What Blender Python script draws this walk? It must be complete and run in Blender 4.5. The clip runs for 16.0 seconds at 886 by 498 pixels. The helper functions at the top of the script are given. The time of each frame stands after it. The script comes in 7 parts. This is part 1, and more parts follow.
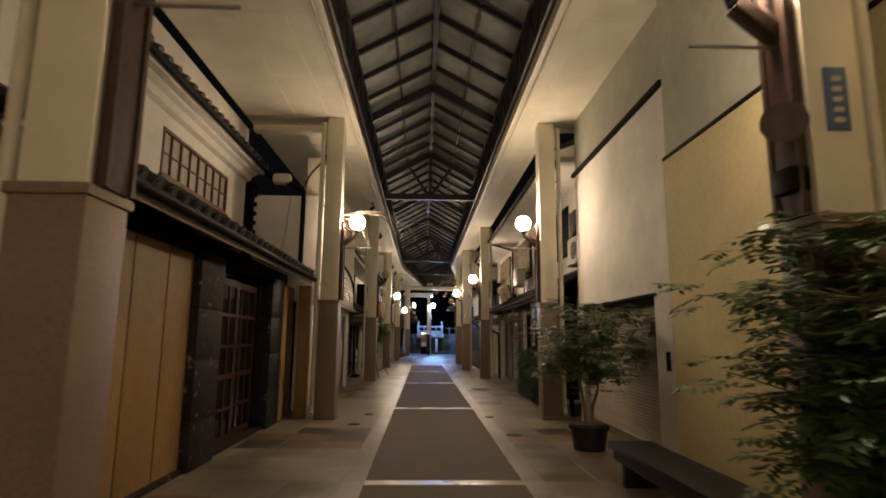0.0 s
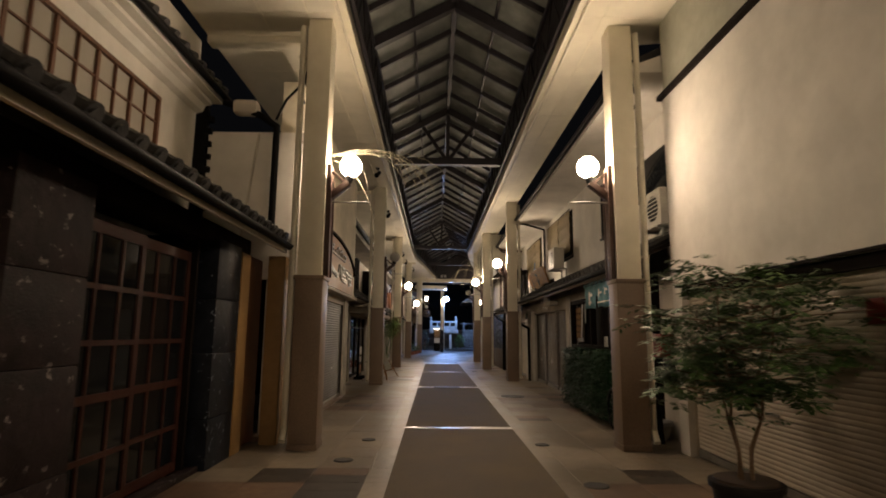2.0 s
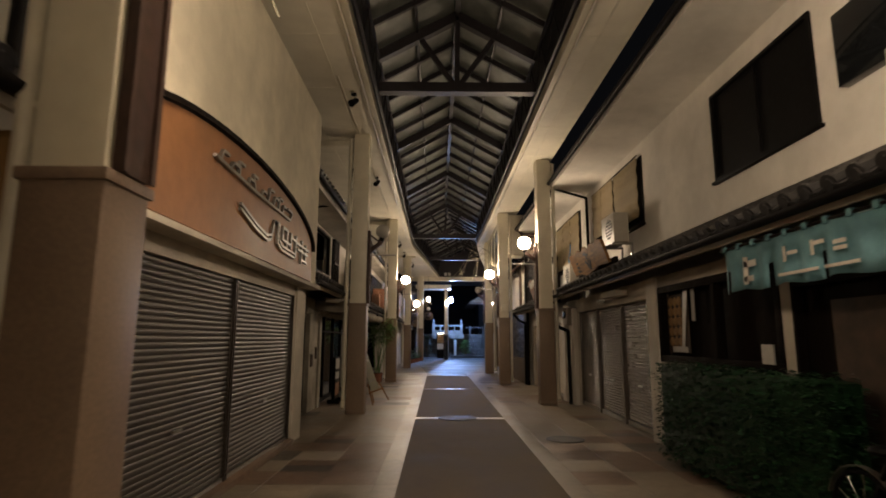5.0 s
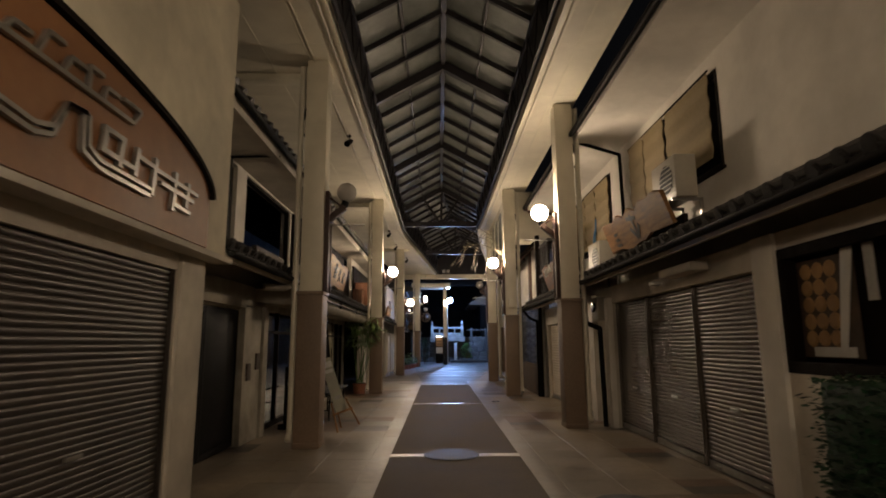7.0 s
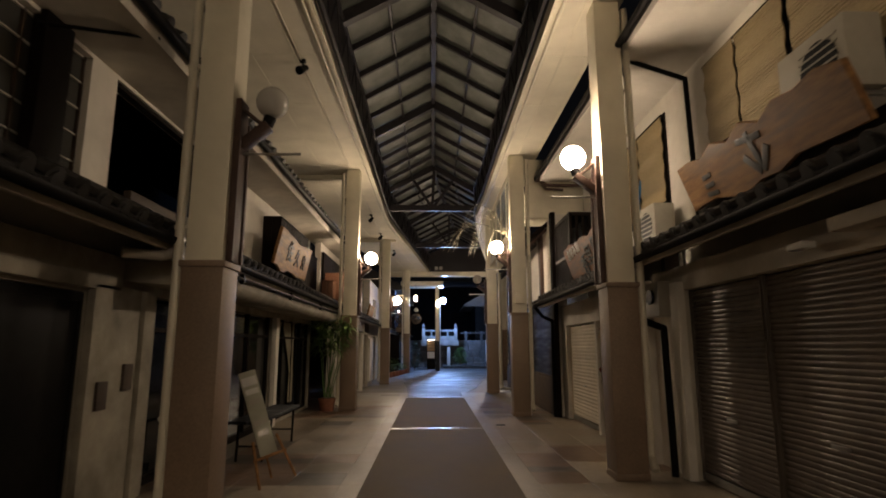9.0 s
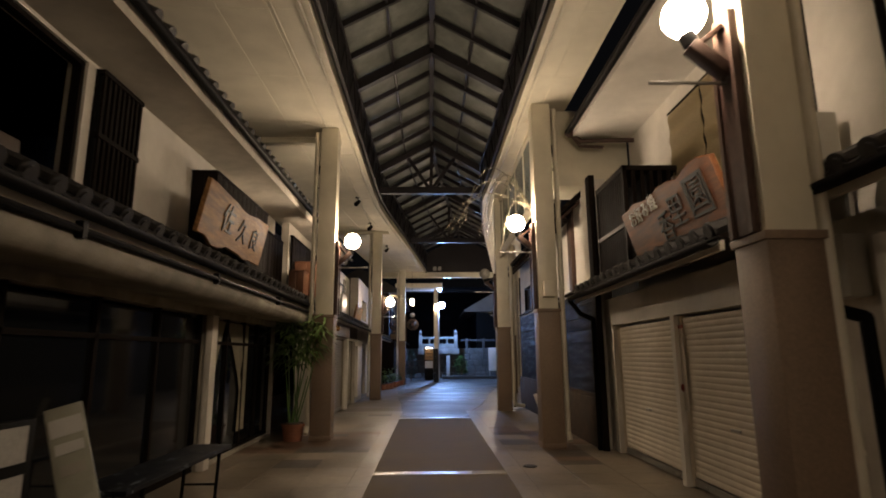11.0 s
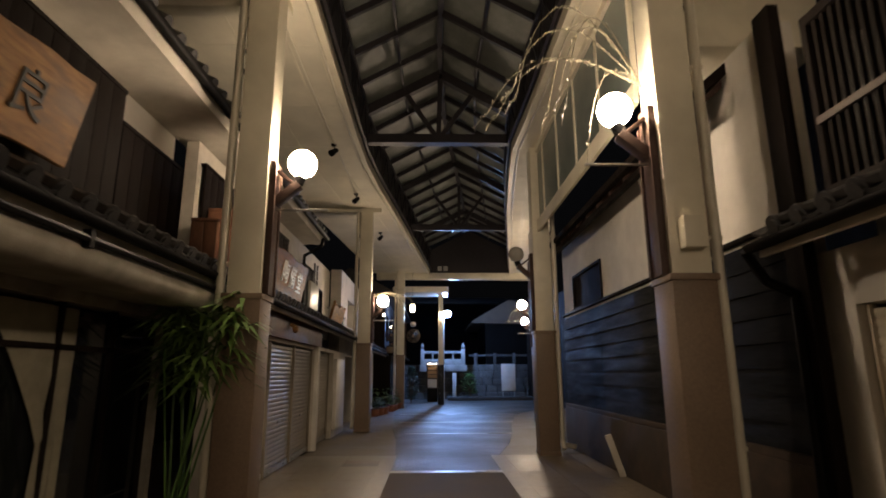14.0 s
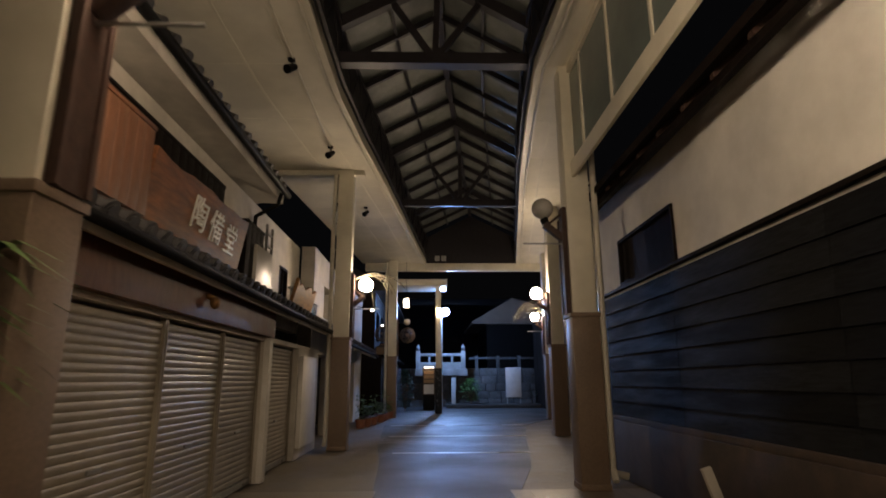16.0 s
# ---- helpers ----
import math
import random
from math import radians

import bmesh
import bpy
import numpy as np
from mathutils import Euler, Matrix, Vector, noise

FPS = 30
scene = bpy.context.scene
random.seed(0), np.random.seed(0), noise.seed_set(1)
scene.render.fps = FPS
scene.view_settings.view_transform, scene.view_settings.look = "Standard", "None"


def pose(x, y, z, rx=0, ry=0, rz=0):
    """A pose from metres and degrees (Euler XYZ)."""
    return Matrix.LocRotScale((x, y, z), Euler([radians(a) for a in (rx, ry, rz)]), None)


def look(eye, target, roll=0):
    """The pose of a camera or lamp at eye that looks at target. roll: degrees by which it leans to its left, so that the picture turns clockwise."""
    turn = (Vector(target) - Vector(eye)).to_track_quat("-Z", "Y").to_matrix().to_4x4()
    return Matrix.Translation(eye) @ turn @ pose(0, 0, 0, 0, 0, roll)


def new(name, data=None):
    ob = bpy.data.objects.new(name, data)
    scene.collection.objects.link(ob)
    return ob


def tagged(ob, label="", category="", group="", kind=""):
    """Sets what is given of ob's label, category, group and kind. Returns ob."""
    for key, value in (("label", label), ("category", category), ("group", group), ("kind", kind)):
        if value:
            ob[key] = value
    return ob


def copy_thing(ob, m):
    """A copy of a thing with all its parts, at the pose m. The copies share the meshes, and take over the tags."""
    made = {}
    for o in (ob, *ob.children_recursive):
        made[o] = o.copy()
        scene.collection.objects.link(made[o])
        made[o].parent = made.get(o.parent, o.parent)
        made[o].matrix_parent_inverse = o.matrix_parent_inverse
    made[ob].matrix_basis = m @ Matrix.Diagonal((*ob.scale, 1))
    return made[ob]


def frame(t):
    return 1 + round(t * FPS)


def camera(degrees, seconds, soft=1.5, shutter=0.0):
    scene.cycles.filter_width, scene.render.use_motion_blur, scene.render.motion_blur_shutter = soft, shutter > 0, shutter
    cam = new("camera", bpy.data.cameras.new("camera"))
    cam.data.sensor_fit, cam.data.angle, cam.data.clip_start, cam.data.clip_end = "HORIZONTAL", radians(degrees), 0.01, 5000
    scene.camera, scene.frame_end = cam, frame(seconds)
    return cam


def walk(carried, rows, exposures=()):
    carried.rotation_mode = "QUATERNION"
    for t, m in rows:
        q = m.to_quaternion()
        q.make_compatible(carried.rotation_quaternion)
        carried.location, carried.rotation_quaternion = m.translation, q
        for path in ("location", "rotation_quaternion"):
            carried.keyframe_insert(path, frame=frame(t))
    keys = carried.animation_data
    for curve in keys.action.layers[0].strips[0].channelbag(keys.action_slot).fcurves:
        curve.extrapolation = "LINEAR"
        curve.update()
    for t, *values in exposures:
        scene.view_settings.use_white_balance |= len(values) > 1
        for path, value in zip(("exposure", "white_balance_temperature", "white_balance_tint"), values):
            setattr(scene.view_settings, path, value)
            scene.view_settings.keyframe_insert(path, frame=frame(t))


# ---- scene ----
cam = camera(77.6, 16.0, soft=1.8, shutter=0.5)
PATH = [
    (0, (0.237, -1.173, 1.567), (0.305, 0.8, 1.886), 0.5),
    (0.5, (0.238, -0.292, 1.538), (0.293, 1.682, 1.854), 0.5),
    (1, (0.173, 0.571, 1.528), (0.217, 2.547, 1.835), 0.6),
    (1.5, (0.13, 1.459, 1.511), (0.163, 3.436, 1.816), 0.6),
    (2, (0.081, 2.313, 1.515), (0.109, 4.289, 1.821), 0.5),
    (2.5, (0.045, 3.175, 1.513), (0.069, 5.152, 1.816), 0.3),
    (3, (0.034, 4.035, 1.527), (0.06, 6.011, 1.835), 0.4),
    (3.5, (0.006, 4.927, 1.553), (0.031, 6.903, 1.863), 0.3),
    (4, (0.007, 5.755, 1.549), (0.028, 7.731, 1.863), 0.3),
    (6.5, (0.194, 10.039, 1.534), (0.212, 12.011, 1.868), -0.2),
    (7, (0.285, 10.883, 1.506), (0.302, 12.854, 1.842), -0.4),
    (7.5, (0.351, 11.731, 1.505), (0.379, 13.703, 1.841), -0.4),
    (8, (0.398, 12.613, 1.51), (0.426, 14.584, 1.849), -0.3),
    (8.5, (0.418, 13.446, 1.531), (0.453, 15.416, 1.873), -0.1),
    (9, (0.399, 14.332, 1.527), (0.438, 16.301, 1.876), -0.1),
    (11.5, (0.347, 18.372, 1.518), (0.397, 20.334, 1.899), -0.4),
    (12, (0.327, 19.212, 1.572), (0.376, 21.175, 1.951), -0.4),
    (12.5, (0.324, 20.073, 1.562), (0.374, 22.03, 1.971), -0.4),
    (13, (0.324, 20.942, 1.521), (0.366, 22.896, 1.947), -0.4),
    (13.5, (0.318, 21.792, 1.511), (0.363, 23.745, 1.942), -0.4),
    (14, (0.252, 22.601, 1.502), (0.295, 24.551, 1.941), -0.2),
    (14.5, (0.249, 23.447, 1.476), (0.29, 25.396, 1.924), -0.3),
    (15, (0.255, 24.248, 1.463), (0.292, 26.196, 1.913), -0.2),
    (15.5, (0.282, 25.001, 1.446), (0.321, 26.948, 1.9), -0.2),
    (16, (0.306, 25.787, 1.407), (0.358, 27.732, 1.868), -0.3),
]
walk(cam, [(t, look(eye, target, roll)) for t, eye, target, roll in PATH],
     [(0, 0.32), (1.5, 0.18), (2.5, 0.16), (4, 0.27), (6.5, 0.16), (7.5, 0.08), (9, 0.12), (11.5, 0.12), (12.5, 0.06), (14.5, -0.12), (16, -0.19)])

# ---- world and exposure ----
wld = bpy.data.worlds.new("night_sky")
scene.world = wld
wld.use_nodes = True
wld.node_tree.nodes["Background"].inputs[0].default_value = (0.19, 0.19, 0.22, 1)
wld.node_tree.nodes["Background"].inputs[1].default_value = 0.011
scene.view_settings.exposure = 0.0
LAMP = 150.0          # radiance of the lit globes
LAMP_TINT = (1.0, 0.775, 0.55)


# ---- materials ----
def mat(name, c1, c2=None, scale=6.0, rough=0.6, bump=0.1, fine=60.0, metal=0.0, stain=0.25, stain_scale=0.7, vary=0.0, rough2=None, stretch=(1, 1, 1), spec=0.5):
    """Two-scale procedural surface: grain between c1 and c2, broad stains, fine relief, wear in the gloss."""
    c2 = c2 or tuple(v * 0.78 for v in c1)
    m = bpy.data.materials.new(name)
    m.use_nodes = True
    nt = m.node_tree
    N, L = nt.nodes, nt.links
    bs = N["Principled BSDF"]
    tc = N.new("ShaderNodeNewGeometry")
    mp = N.new("ShaderNodeMapping")
    mp.inputs["Scale"].default_value = stretch
    L.new(tc.outputs["Position"], mp.inputs["Vector"])
    n1 = N.new("ShaderNodeTexNoise")
    n1.inputs["Scale"].default_value, n1.inputs["Detail"].default_value, n1.inputs["Roughness"].default_value = scale, 6, 0.65
    n2 = N.new("ShaderNodeTexNoise")
    n2.inputs["Scale"].default_value, n2.inputs["Detail"].default_value = stain_scale, 4
    n3 = N.new("ShaderNodeTexNoise")
    n3.inputs["Scale"].default_value, n3.inputs["Detail"].default_value = fine, 3
    for n in (n1, n2, n3):
        L.new(mp.outputs[0], n.inputs["Vector"])
    ramp = N.new("ShaderNodeValToRGB")
    ramp.color_ramp.elements[0].position, ramp.color_ramp.elements[1].position = 0.35, 0.68
    ramp.color_ramp.elements[0].color, ramp.color_ramp.elements[1].color = (*c2, 1), (*c1, 1)
    L.new(n1.outputs["Fac"], ramp.inputs[0])
    sr = N.new("ShaderNodeMapRange")
    sr.inputs["From Min"].default_value, sr.inputs["From Max"].default_value = 0.38, 0.66
    sr.inputs["To Min"].default_value, sr.inputs["To Max"].default_value = 1 - stain, 1.0
    L.new(n2.outputs["Fac"], sr.inputs["Value"])
    mul = N.new("ShaderNodeVectorMath")
    mul.operation = "SCALE"
    L.new(ramp.outputs[0], mul.inputs[0])
    L.new(sr.outputs[0], mul.inputs["Scale"])
    last = mul.outputs[0]
    if vary:
        oi = N.new("ShaderNodeObjectInfo")
        vr = N.new("ShaderNodeMapRange")
        vr.inputs["To Min"].default_value, vr.inputs["To Max"].default_value = 1 - vary, 1 + vary
        L.new(oi.outputs["Random"], vr.inputs["Value"])
        m2 = N.new("ShaderNodeVectorMath")
        m2.operation = "SCALE"
        L.new(last, m2.inputs[0])
        L.new(vr.outputs[0], m2.inputs["Scale"])
        last = m2.outputs[0]
    L.new(last, bs.inputs["Base Color"])
    rr = N.new("ShaderNodeMapRange")
    rr.inputs["From Min"].default_value, rr.inputs["From Max"].default_value = 0.35, 0.65
    rr.inputs["To Min"].default_value, rr.inputs["To Max"].default_value = (rough2 if rough2 is not None else rough * 0.8), rough
    L.new(n2.outputs["Fac"], rr.inputs["Value"])
    L.new(rr.outputs[0], bs.inputs["Roughness"])
    bs.inputs["Metallic"].default_value = metal
    bs.inputs["Specular IOR Level"].default_value = spec
    if bump:
        mx = N.new("ShaderNodeMath")
        mx.operation = "ADD"
        L.new(n3.outputs["Fac"], mx.inputs[0])
        L.new(n1.outputs["Fac"], mx.inputs[1])
        bp = N.new("ShaderNodeBump")
        bp.inputs["Strength"].default_value, bp.inputs["Distance"].default_value = bump, 0.01
        L.new(mx.outputs[0], bp.inputs["Height"])
        L.new(bp.outputs[0], bs.inputs["Normal"])
    return m


def glow(name, colour, strength):
    m = bpy.data.materials.new(name)
    m.use_nodes = True
    bs = m.node_tree.nodes["Principled BSDF"]
    bs.inputs["Base Color"].default_value = (0.8, 0.8, 0.78, 1)
    bs.inputs["Emission Color"].default_value = (*colour, 1)
    bs.inputs["Emission Strength"].default_value = strength
    return m


def glass(name, tint, rough=0.05, dark=True):
    m = bpy.data.materials.new(name)
    m.use_nodes = True
    bs = m.node_tree.nodes["Principled BSDF"]
    bs.inputs["Base Color"].default_value = (*tint, 1)
    bs.inputs["Roughness"].default_value = rough
    bs.inputs["IOR"].default_value = 1.5
    bs.inputs["Specular IOR Level"].default_value = 0.3
    bs.inputs["Transmission Weight"].default_value = 0.0 if dark else 1.0
    return m


M_CREAM = mat("cream_paint", (0.80, 0.745, 0.60), (0.72, 0.665, 0.53), 3, 0.45, 0.05, stain=0.18)
M_SOFFIT = mat("soffit_board", (0.78, 0.725, 0.59), (0.71, 0.655, 0.53), 2, 0.6, 0.05, stain=0.16, stain_scale=0.5)
M_CLAD = mat("brown_column_cladding", (0.255, 0.178, 0.122), (0.195, 0.136, 0.094), 40, 0.6, 0.08, stain=0.28)
M_RUST = mat("red_brown_steel", (0.078, 0.043, 0.032), (0.05, 0.028, 0.021), 12, 0.6, 0.15, spec=0.3)
M_PLASTER = mat("white_plaster", (0.80, 0.76, 0.69), (0.73, 0.69, 0.62), 4, 0.85, 0.15, stain=0.22, stain_scale=0.9)
M_PLASTER2 = mat("warm_plaster", (0.66, 0.61, 0.52), (0.58, 0.53, 0.45), 5, 0.85, 0.2, stain=0.3, stain_scale=1.2)
# Warm plaster raised in tone; the nearby lamp's brightness is in the colour.
M_CREAMWALL_LIT = mat("cream_render", (0.74, 0.675, 0.53), (0.66, 0.60, 0.465), 5, 0.85, 0.2, stain=0.25, stain_scale=1.2)
M_YELLOW = mat("yellow_stucco", (0.66, 0.565, 0.315), (0.58, 0.49, 0.27), 14, 0.9, 0.3, stain=0.2, stain_scale=0.8)
M_GREY = mat("grey_green_board", (0.42, 0.42, 0.34), (0.36, 0.36, 0.29), 5, 0.7, 0.1, stain=0.2)
M_OCHRE = mat("ochre_panel", (0.38, 0.225, 0.085), (0.31, 0.18, 0.066), 8, 0.65, 0.1, stain=0.3)
M_STONE = mat("dark_pillar_stone", (0.040, 0.026, 0.027), (0.020, 0.013, 0.014), 9, 0.6, 0.4, stain=0.5, stain_scale=3, spec=0.15)
M_SLATE = mat("blue_black_stone", (0.017, 0.022, 0.032), (0.008, 0.010, 0.016), 7, 0.5, 0.35, stain=0.5, stain_scale=3, spec=0.2)
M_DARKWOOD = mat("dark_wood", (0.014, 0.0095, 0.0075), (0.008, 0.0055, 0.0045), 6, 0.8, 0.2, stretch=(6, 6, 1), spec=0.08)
M_BROWNWOOD = mat("brown_wood", (0.19, 0.085, 0.045), (0.12, 0.052, 0.028), 6, 0.5, 0.2, stretch=(5, 5, 1))
M_REDWOOD = mat("red_brown_joinery", (0.062, 0.020, 0.012), (0.038, 0.012, 0.008), 8, 0.45, 0.15, stretch=(5, 5, 1), spec=0.3)
M_SIGNWOOD = mat("weathered_sign_board", (0.36, 0.19, 0.075), (0.24, 0.12, 0.046), 4, 0.65, 0.2, stretch=(6, 1, 6), stain=0.4, stain_scale=2, spec=0.2)
M_SIGNRED = mat("red_sign_board", (0.24, 0.095, 0.038), (0.16, 0.06, 0.024), 4, 0.6, 0.2, stretch=(6, 1, 6), stain=0.4, stain_scale=2, spec=0.2)
M_ORANGE = mat("orange_sign_panel", (0.34, 0.155, 0.062), (0.28, 0.125, 0.05), 6, 0.55, 0.08, stain=0.25)
M_BOARDS = mat("black_board_wall", (0.017, 0.018, 0.020), (0.0075, 0.0078, 0.009), 5, 0.75, 0.3, stretch=(8, 1, 8), vary=0.5, stain=0.4, stain_scale=1.2, spec=0.07, rough2=0.5)
M_DADO = mat("stained_dado", (0.085, 0.056, 0.038), (0.055, 0.037, 0.026), 6, 0.75, 0.25, stain=0.45, stain_scale=1.5)
M_KAWARA = mat("roof_tile", (0.036, 0.034, 0.034), (0.02, 0.019, 0.019), 18, 0.5, 0.25, vary=0.25, spec=0.35)
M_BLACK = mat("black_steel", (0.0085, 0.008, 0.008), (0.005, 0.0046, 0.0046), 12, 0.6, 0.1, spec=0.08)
M_ROOFSTEEL = mat("arcade_roof_steel", (0.026, 0.022, 0.025), (0.017, 0.014, 0.016), 10, 0.5, 0.1, spec=0.35)
M_ROOFPANE = mat("roof_sheet", (0.25, 0.262, 0.235), (0.165, 0.175, 0.158), 3, 0.5, 0.05, stain=0.5, stain_scale=1.2)
M_SHUT_W = mat("beige_shutter", (0.72, 0.645, 0.52), (0.63, 0.56, 0.45), 5, 0.45, 0.04, stain=0.22, vary=0.05)
# Right grey raised, left one lowered: lamp balance is put into shutter colour.
M_SHUT_LIGHTENED = mat("grey_shutter", (0.15, 0.125, 0.105), (0.11, 0.092, 0.078), 5, 0.27, 0.05, metal=0.25, stain=0.3, vary=0.10, spec=0.6)
M_SHUT_B = mat("dull_beige_shutter", (0.52, 0.455, 0.36), (0.44, 0.385, 0.305), 5, 0.5, 0.05, stain=0.3, vary=0.06)
# Darker twin of the right-hand grey; its shade is in the colour.
M_SHUT_DARKENED = mat("brown_grey_shutter", (0.06, 0.05, 0.043), (0.043, 0.036, 0.031), 5, 0.4, 0.05, metal=0.15, stain=0.35, vary=0.12, spec=0.3)
M_SHUT_P = mat("olive_grey_shutter", (0.33, 0.285, 0.215), (0.27, 0.23, 0.175), 5, 0.4, 0.04, stain=0.3, vary=0.07)
M_STEEL = mat("dull_steel", (0.45, 0.44, 0.42), (0.35, 0.34, 0.32), 8, 0.35, 0.05, metal=0.8)
M_PIPE = mat("cream_pipe", (0.74, 0.69, 0.56), (0.66, 0.61, 0.50), 4, 0.4, 0.03, stain=0.2)
M_LANE = mat("dark_walkway", (0.165, 0.126, 0.080), (0.115, 0.088, 0.056), 60, 0.85, 0.35, fine=220, stain=0.25, stain_scale=1.3, rough2=0.7, spec=0.2)
M_ROAD = mat("asphalt", (0.085, 0.082, 0.08), (0.05, 0.048, 0.047), 60, 0.6, 0.4, fine=240, stain=0.3, stain_scale=0.6, rough2=0.35)
M_PAVE = mat("stone_paving", (0.31, 0.254, 0.187), (0.235, 0.19, 0.14), 9, 0.5, 0.12, fine=150, stain=0.45, stain_scale=0.9, rough2=0.30, vary=0.07)
M_PAVEBED = mat("paving_bed", (0.20, 0.162, 0.12), (0.14, 0.115, 0.086), 9, 0.6, 0.15, fine=150, stain=0.45, stain_scale=1.1, rough2=0.4)
M_PAVERED = mat("red_brown_paver", (0.22, 0.14, 0.092), (0.15, 0.09, 0.06), 9, 0.5, 0.15, stain=0.4, rough2=0.3, vary=0.12)
M_PAVEDK = mat("dark_paver", (0.10, 0.083, 0.068), (0.065, 0.054, 0.045), 9, 0.5, 0.15, stain=0.35, rough2=0.3, vary=0.14)
M_STRIP = mat("pale_strip", (0.56, 0.50, 0.40), (0.46, 0.41, 0.33), 20, 0.4, 0.08, stain=0.25, rough2=0.2)
M_IRON = mat("cast_iron", (0.075, 0.072, 0.07), (0.045, 0.043, 0.042), 30, 0.6, 0.4, metal=0.4, rough2=0.5, spec=0.35)
M_POT = mat("black_pot", (0.022, 0.021, 0.020), (0.013, 0.012, 0.012), 10, 0.55, 0.1, spec=0.25)
M_TERRA = mat("terracotta_pot", (0.28, 0.11, 0.06), (0.2, 0.075, 0.04), 10, 0.75, 0.15)
M_LEAF = mat("leaf", (0.10, 0.205, 0.045), (0.052, 0.112, 0.026), 3, 0.5, 0.05, vary=0.2)
M_HEDGE = mat("hedge_leaf", (0.018, 0.066, 0.026), (0.007, 0.028, 0.011), 9, 0.5, 0.05, spec=0.35)
M_BARK = mat("bark", (0.22, 0.14, 0.08), (0.14, 0.09, 0.05), 30, 0.85, 0.4)
M_WINDOW = glass("dark_window_glass", (0.008, 0.009, 0.010), 0.06)
M_DIMPANE = glass("dim_obscured_pane", (0.05, 0.05, 0.045), 0.4)
M_PANEGLASS = glass("obscured_window_pane", (0.36, 0.33, 0.28), 0.35)
M_CLERE = mat("obscure_glass", (0.20, 0.235, 0.215), (0.17, 0.20, 0.185), 2, 0.25, 0.03, stain=0.2)
M_GLOBE = glow("lit_globe", LAMP_TINT, LAMP)
M_GLOBE_OFF = mat("unlit_globe", (0.55, 0.53, 0.48), (0.5, 0.48, 0.44), 4, 0.15, 0.0)
M_COLD = glow("cold_lamp", (0.27, 0.48, 1.0), 1150.0)
M_SMALL = glow("small_lamp", (1.0, 0.75, 0.5), 20.0)
M_CLOTH = mat("blue_shop_curtain", (0.16, 0.33, 0.38), (0.12, 0.26, 0.31), 10, 0.9, 0.15)
# Pale cloth coloured dim, as dark glass in front would make it.
M_CURTAIN_DIM = mat("dull_curtain", (0.28, 0.26, 0.19), (0.22, 0.20, 0.145), 6, 0.9, 0.15)
M_WHITE = mat("white_enamel", (0.72, 0.71, 0.68), (0.62, 0.61, 0.58), 5, 0.35, 0.03, stain=0.2)
M_AC = mat("aircon_casing", (0.47, 0.44, 0.37), (0.40, 0.37, 0.31), 5, 0.45, 0.03, stain=0.25)
M_CARD = mat("cardboard", (0.42, 0.26, 0.12), (0.34, 0.20, 0.09), 5, 0.85, 0.1, stain=0.25, stain_scale=3)
M_BLIND = mat("reed_blind", (0.40, 0.31, 0.165), (0.28, 0.21, 0.11), 60, 0.8, 0.4, stretch=(0.3, 0.3, 3))
M_RED = mat("red_paint", (0.28, 0.035, 0.025), (0.22, 0.028, 0.02), 6, 0.4, 0.05)
M_BLUE = mat("blue_plate", (0.06, 0.13, 0.30), (0.05, 0.10, 0.24), 6, 0.4, 0.03)
M_INK = mat("black_ink", (0.03, 0.025, 0.02), (0.02, 0.017, 0.014), 6, 0.7, 0.0)
M_LETTER = mat("pale_lettering", (0.62, 0.58, 0.5), (0.55, 0.51, 0.44), 6, 0.45, 0.0)
M_TWIG = mat("silver_twig", (0.24, 0.215, 0.15), (0.17, 0.15, 0.10), 20, 0.7, 0.1)
M_ROCK = mat("granite_wall", (0.10, 0.098, 0.094), (0.055, 0.054, 0.052), 7, 0.85, 0.5, stain=0.45, stain_scale=1.5, vary=0.35)
# Stains are the pier's own; the low tone imitates dimness along this row.
M_DIMPLASTER = mat("stained_old_plaster", (0.42, 0.385, 0.32), (0.33, 0.30, 0.245), 5, 0.85, 0.25, stain=0.5, stain_scale=1.6)
# Pale granite lowered in colour to offset the close cold lamp.
M_BALUS = mat("weathered_granite", (0.27, 0.265, 0.25), (0.19, 0.186, 0.176), 20, 0.8, 0.3, stain=0.4, stain_scale=2)
M_TARP = mat("blue_cloth", (0.03, 0.22, 0.50), (0.02, 0.17, 0.40), 8, 0.7, 0.1)
M_STRAW = mat("woven_straw", (0.26, 0.17, 0.09), (0.16, 0.10, 0.05), 40, 0.85, 0.5)
M_PALM = mat("palm_leaf", (0.14, 0.24, 0.05), (0.08, 0.145, 0.03), 3, 0.5, 0.05)
M_PALESTONE = mat("pale_granite", (0.52, 0.51, 0.48), (0.42, 0.41, 0.385), 30, 0.7, 0.2, stain=0.25)


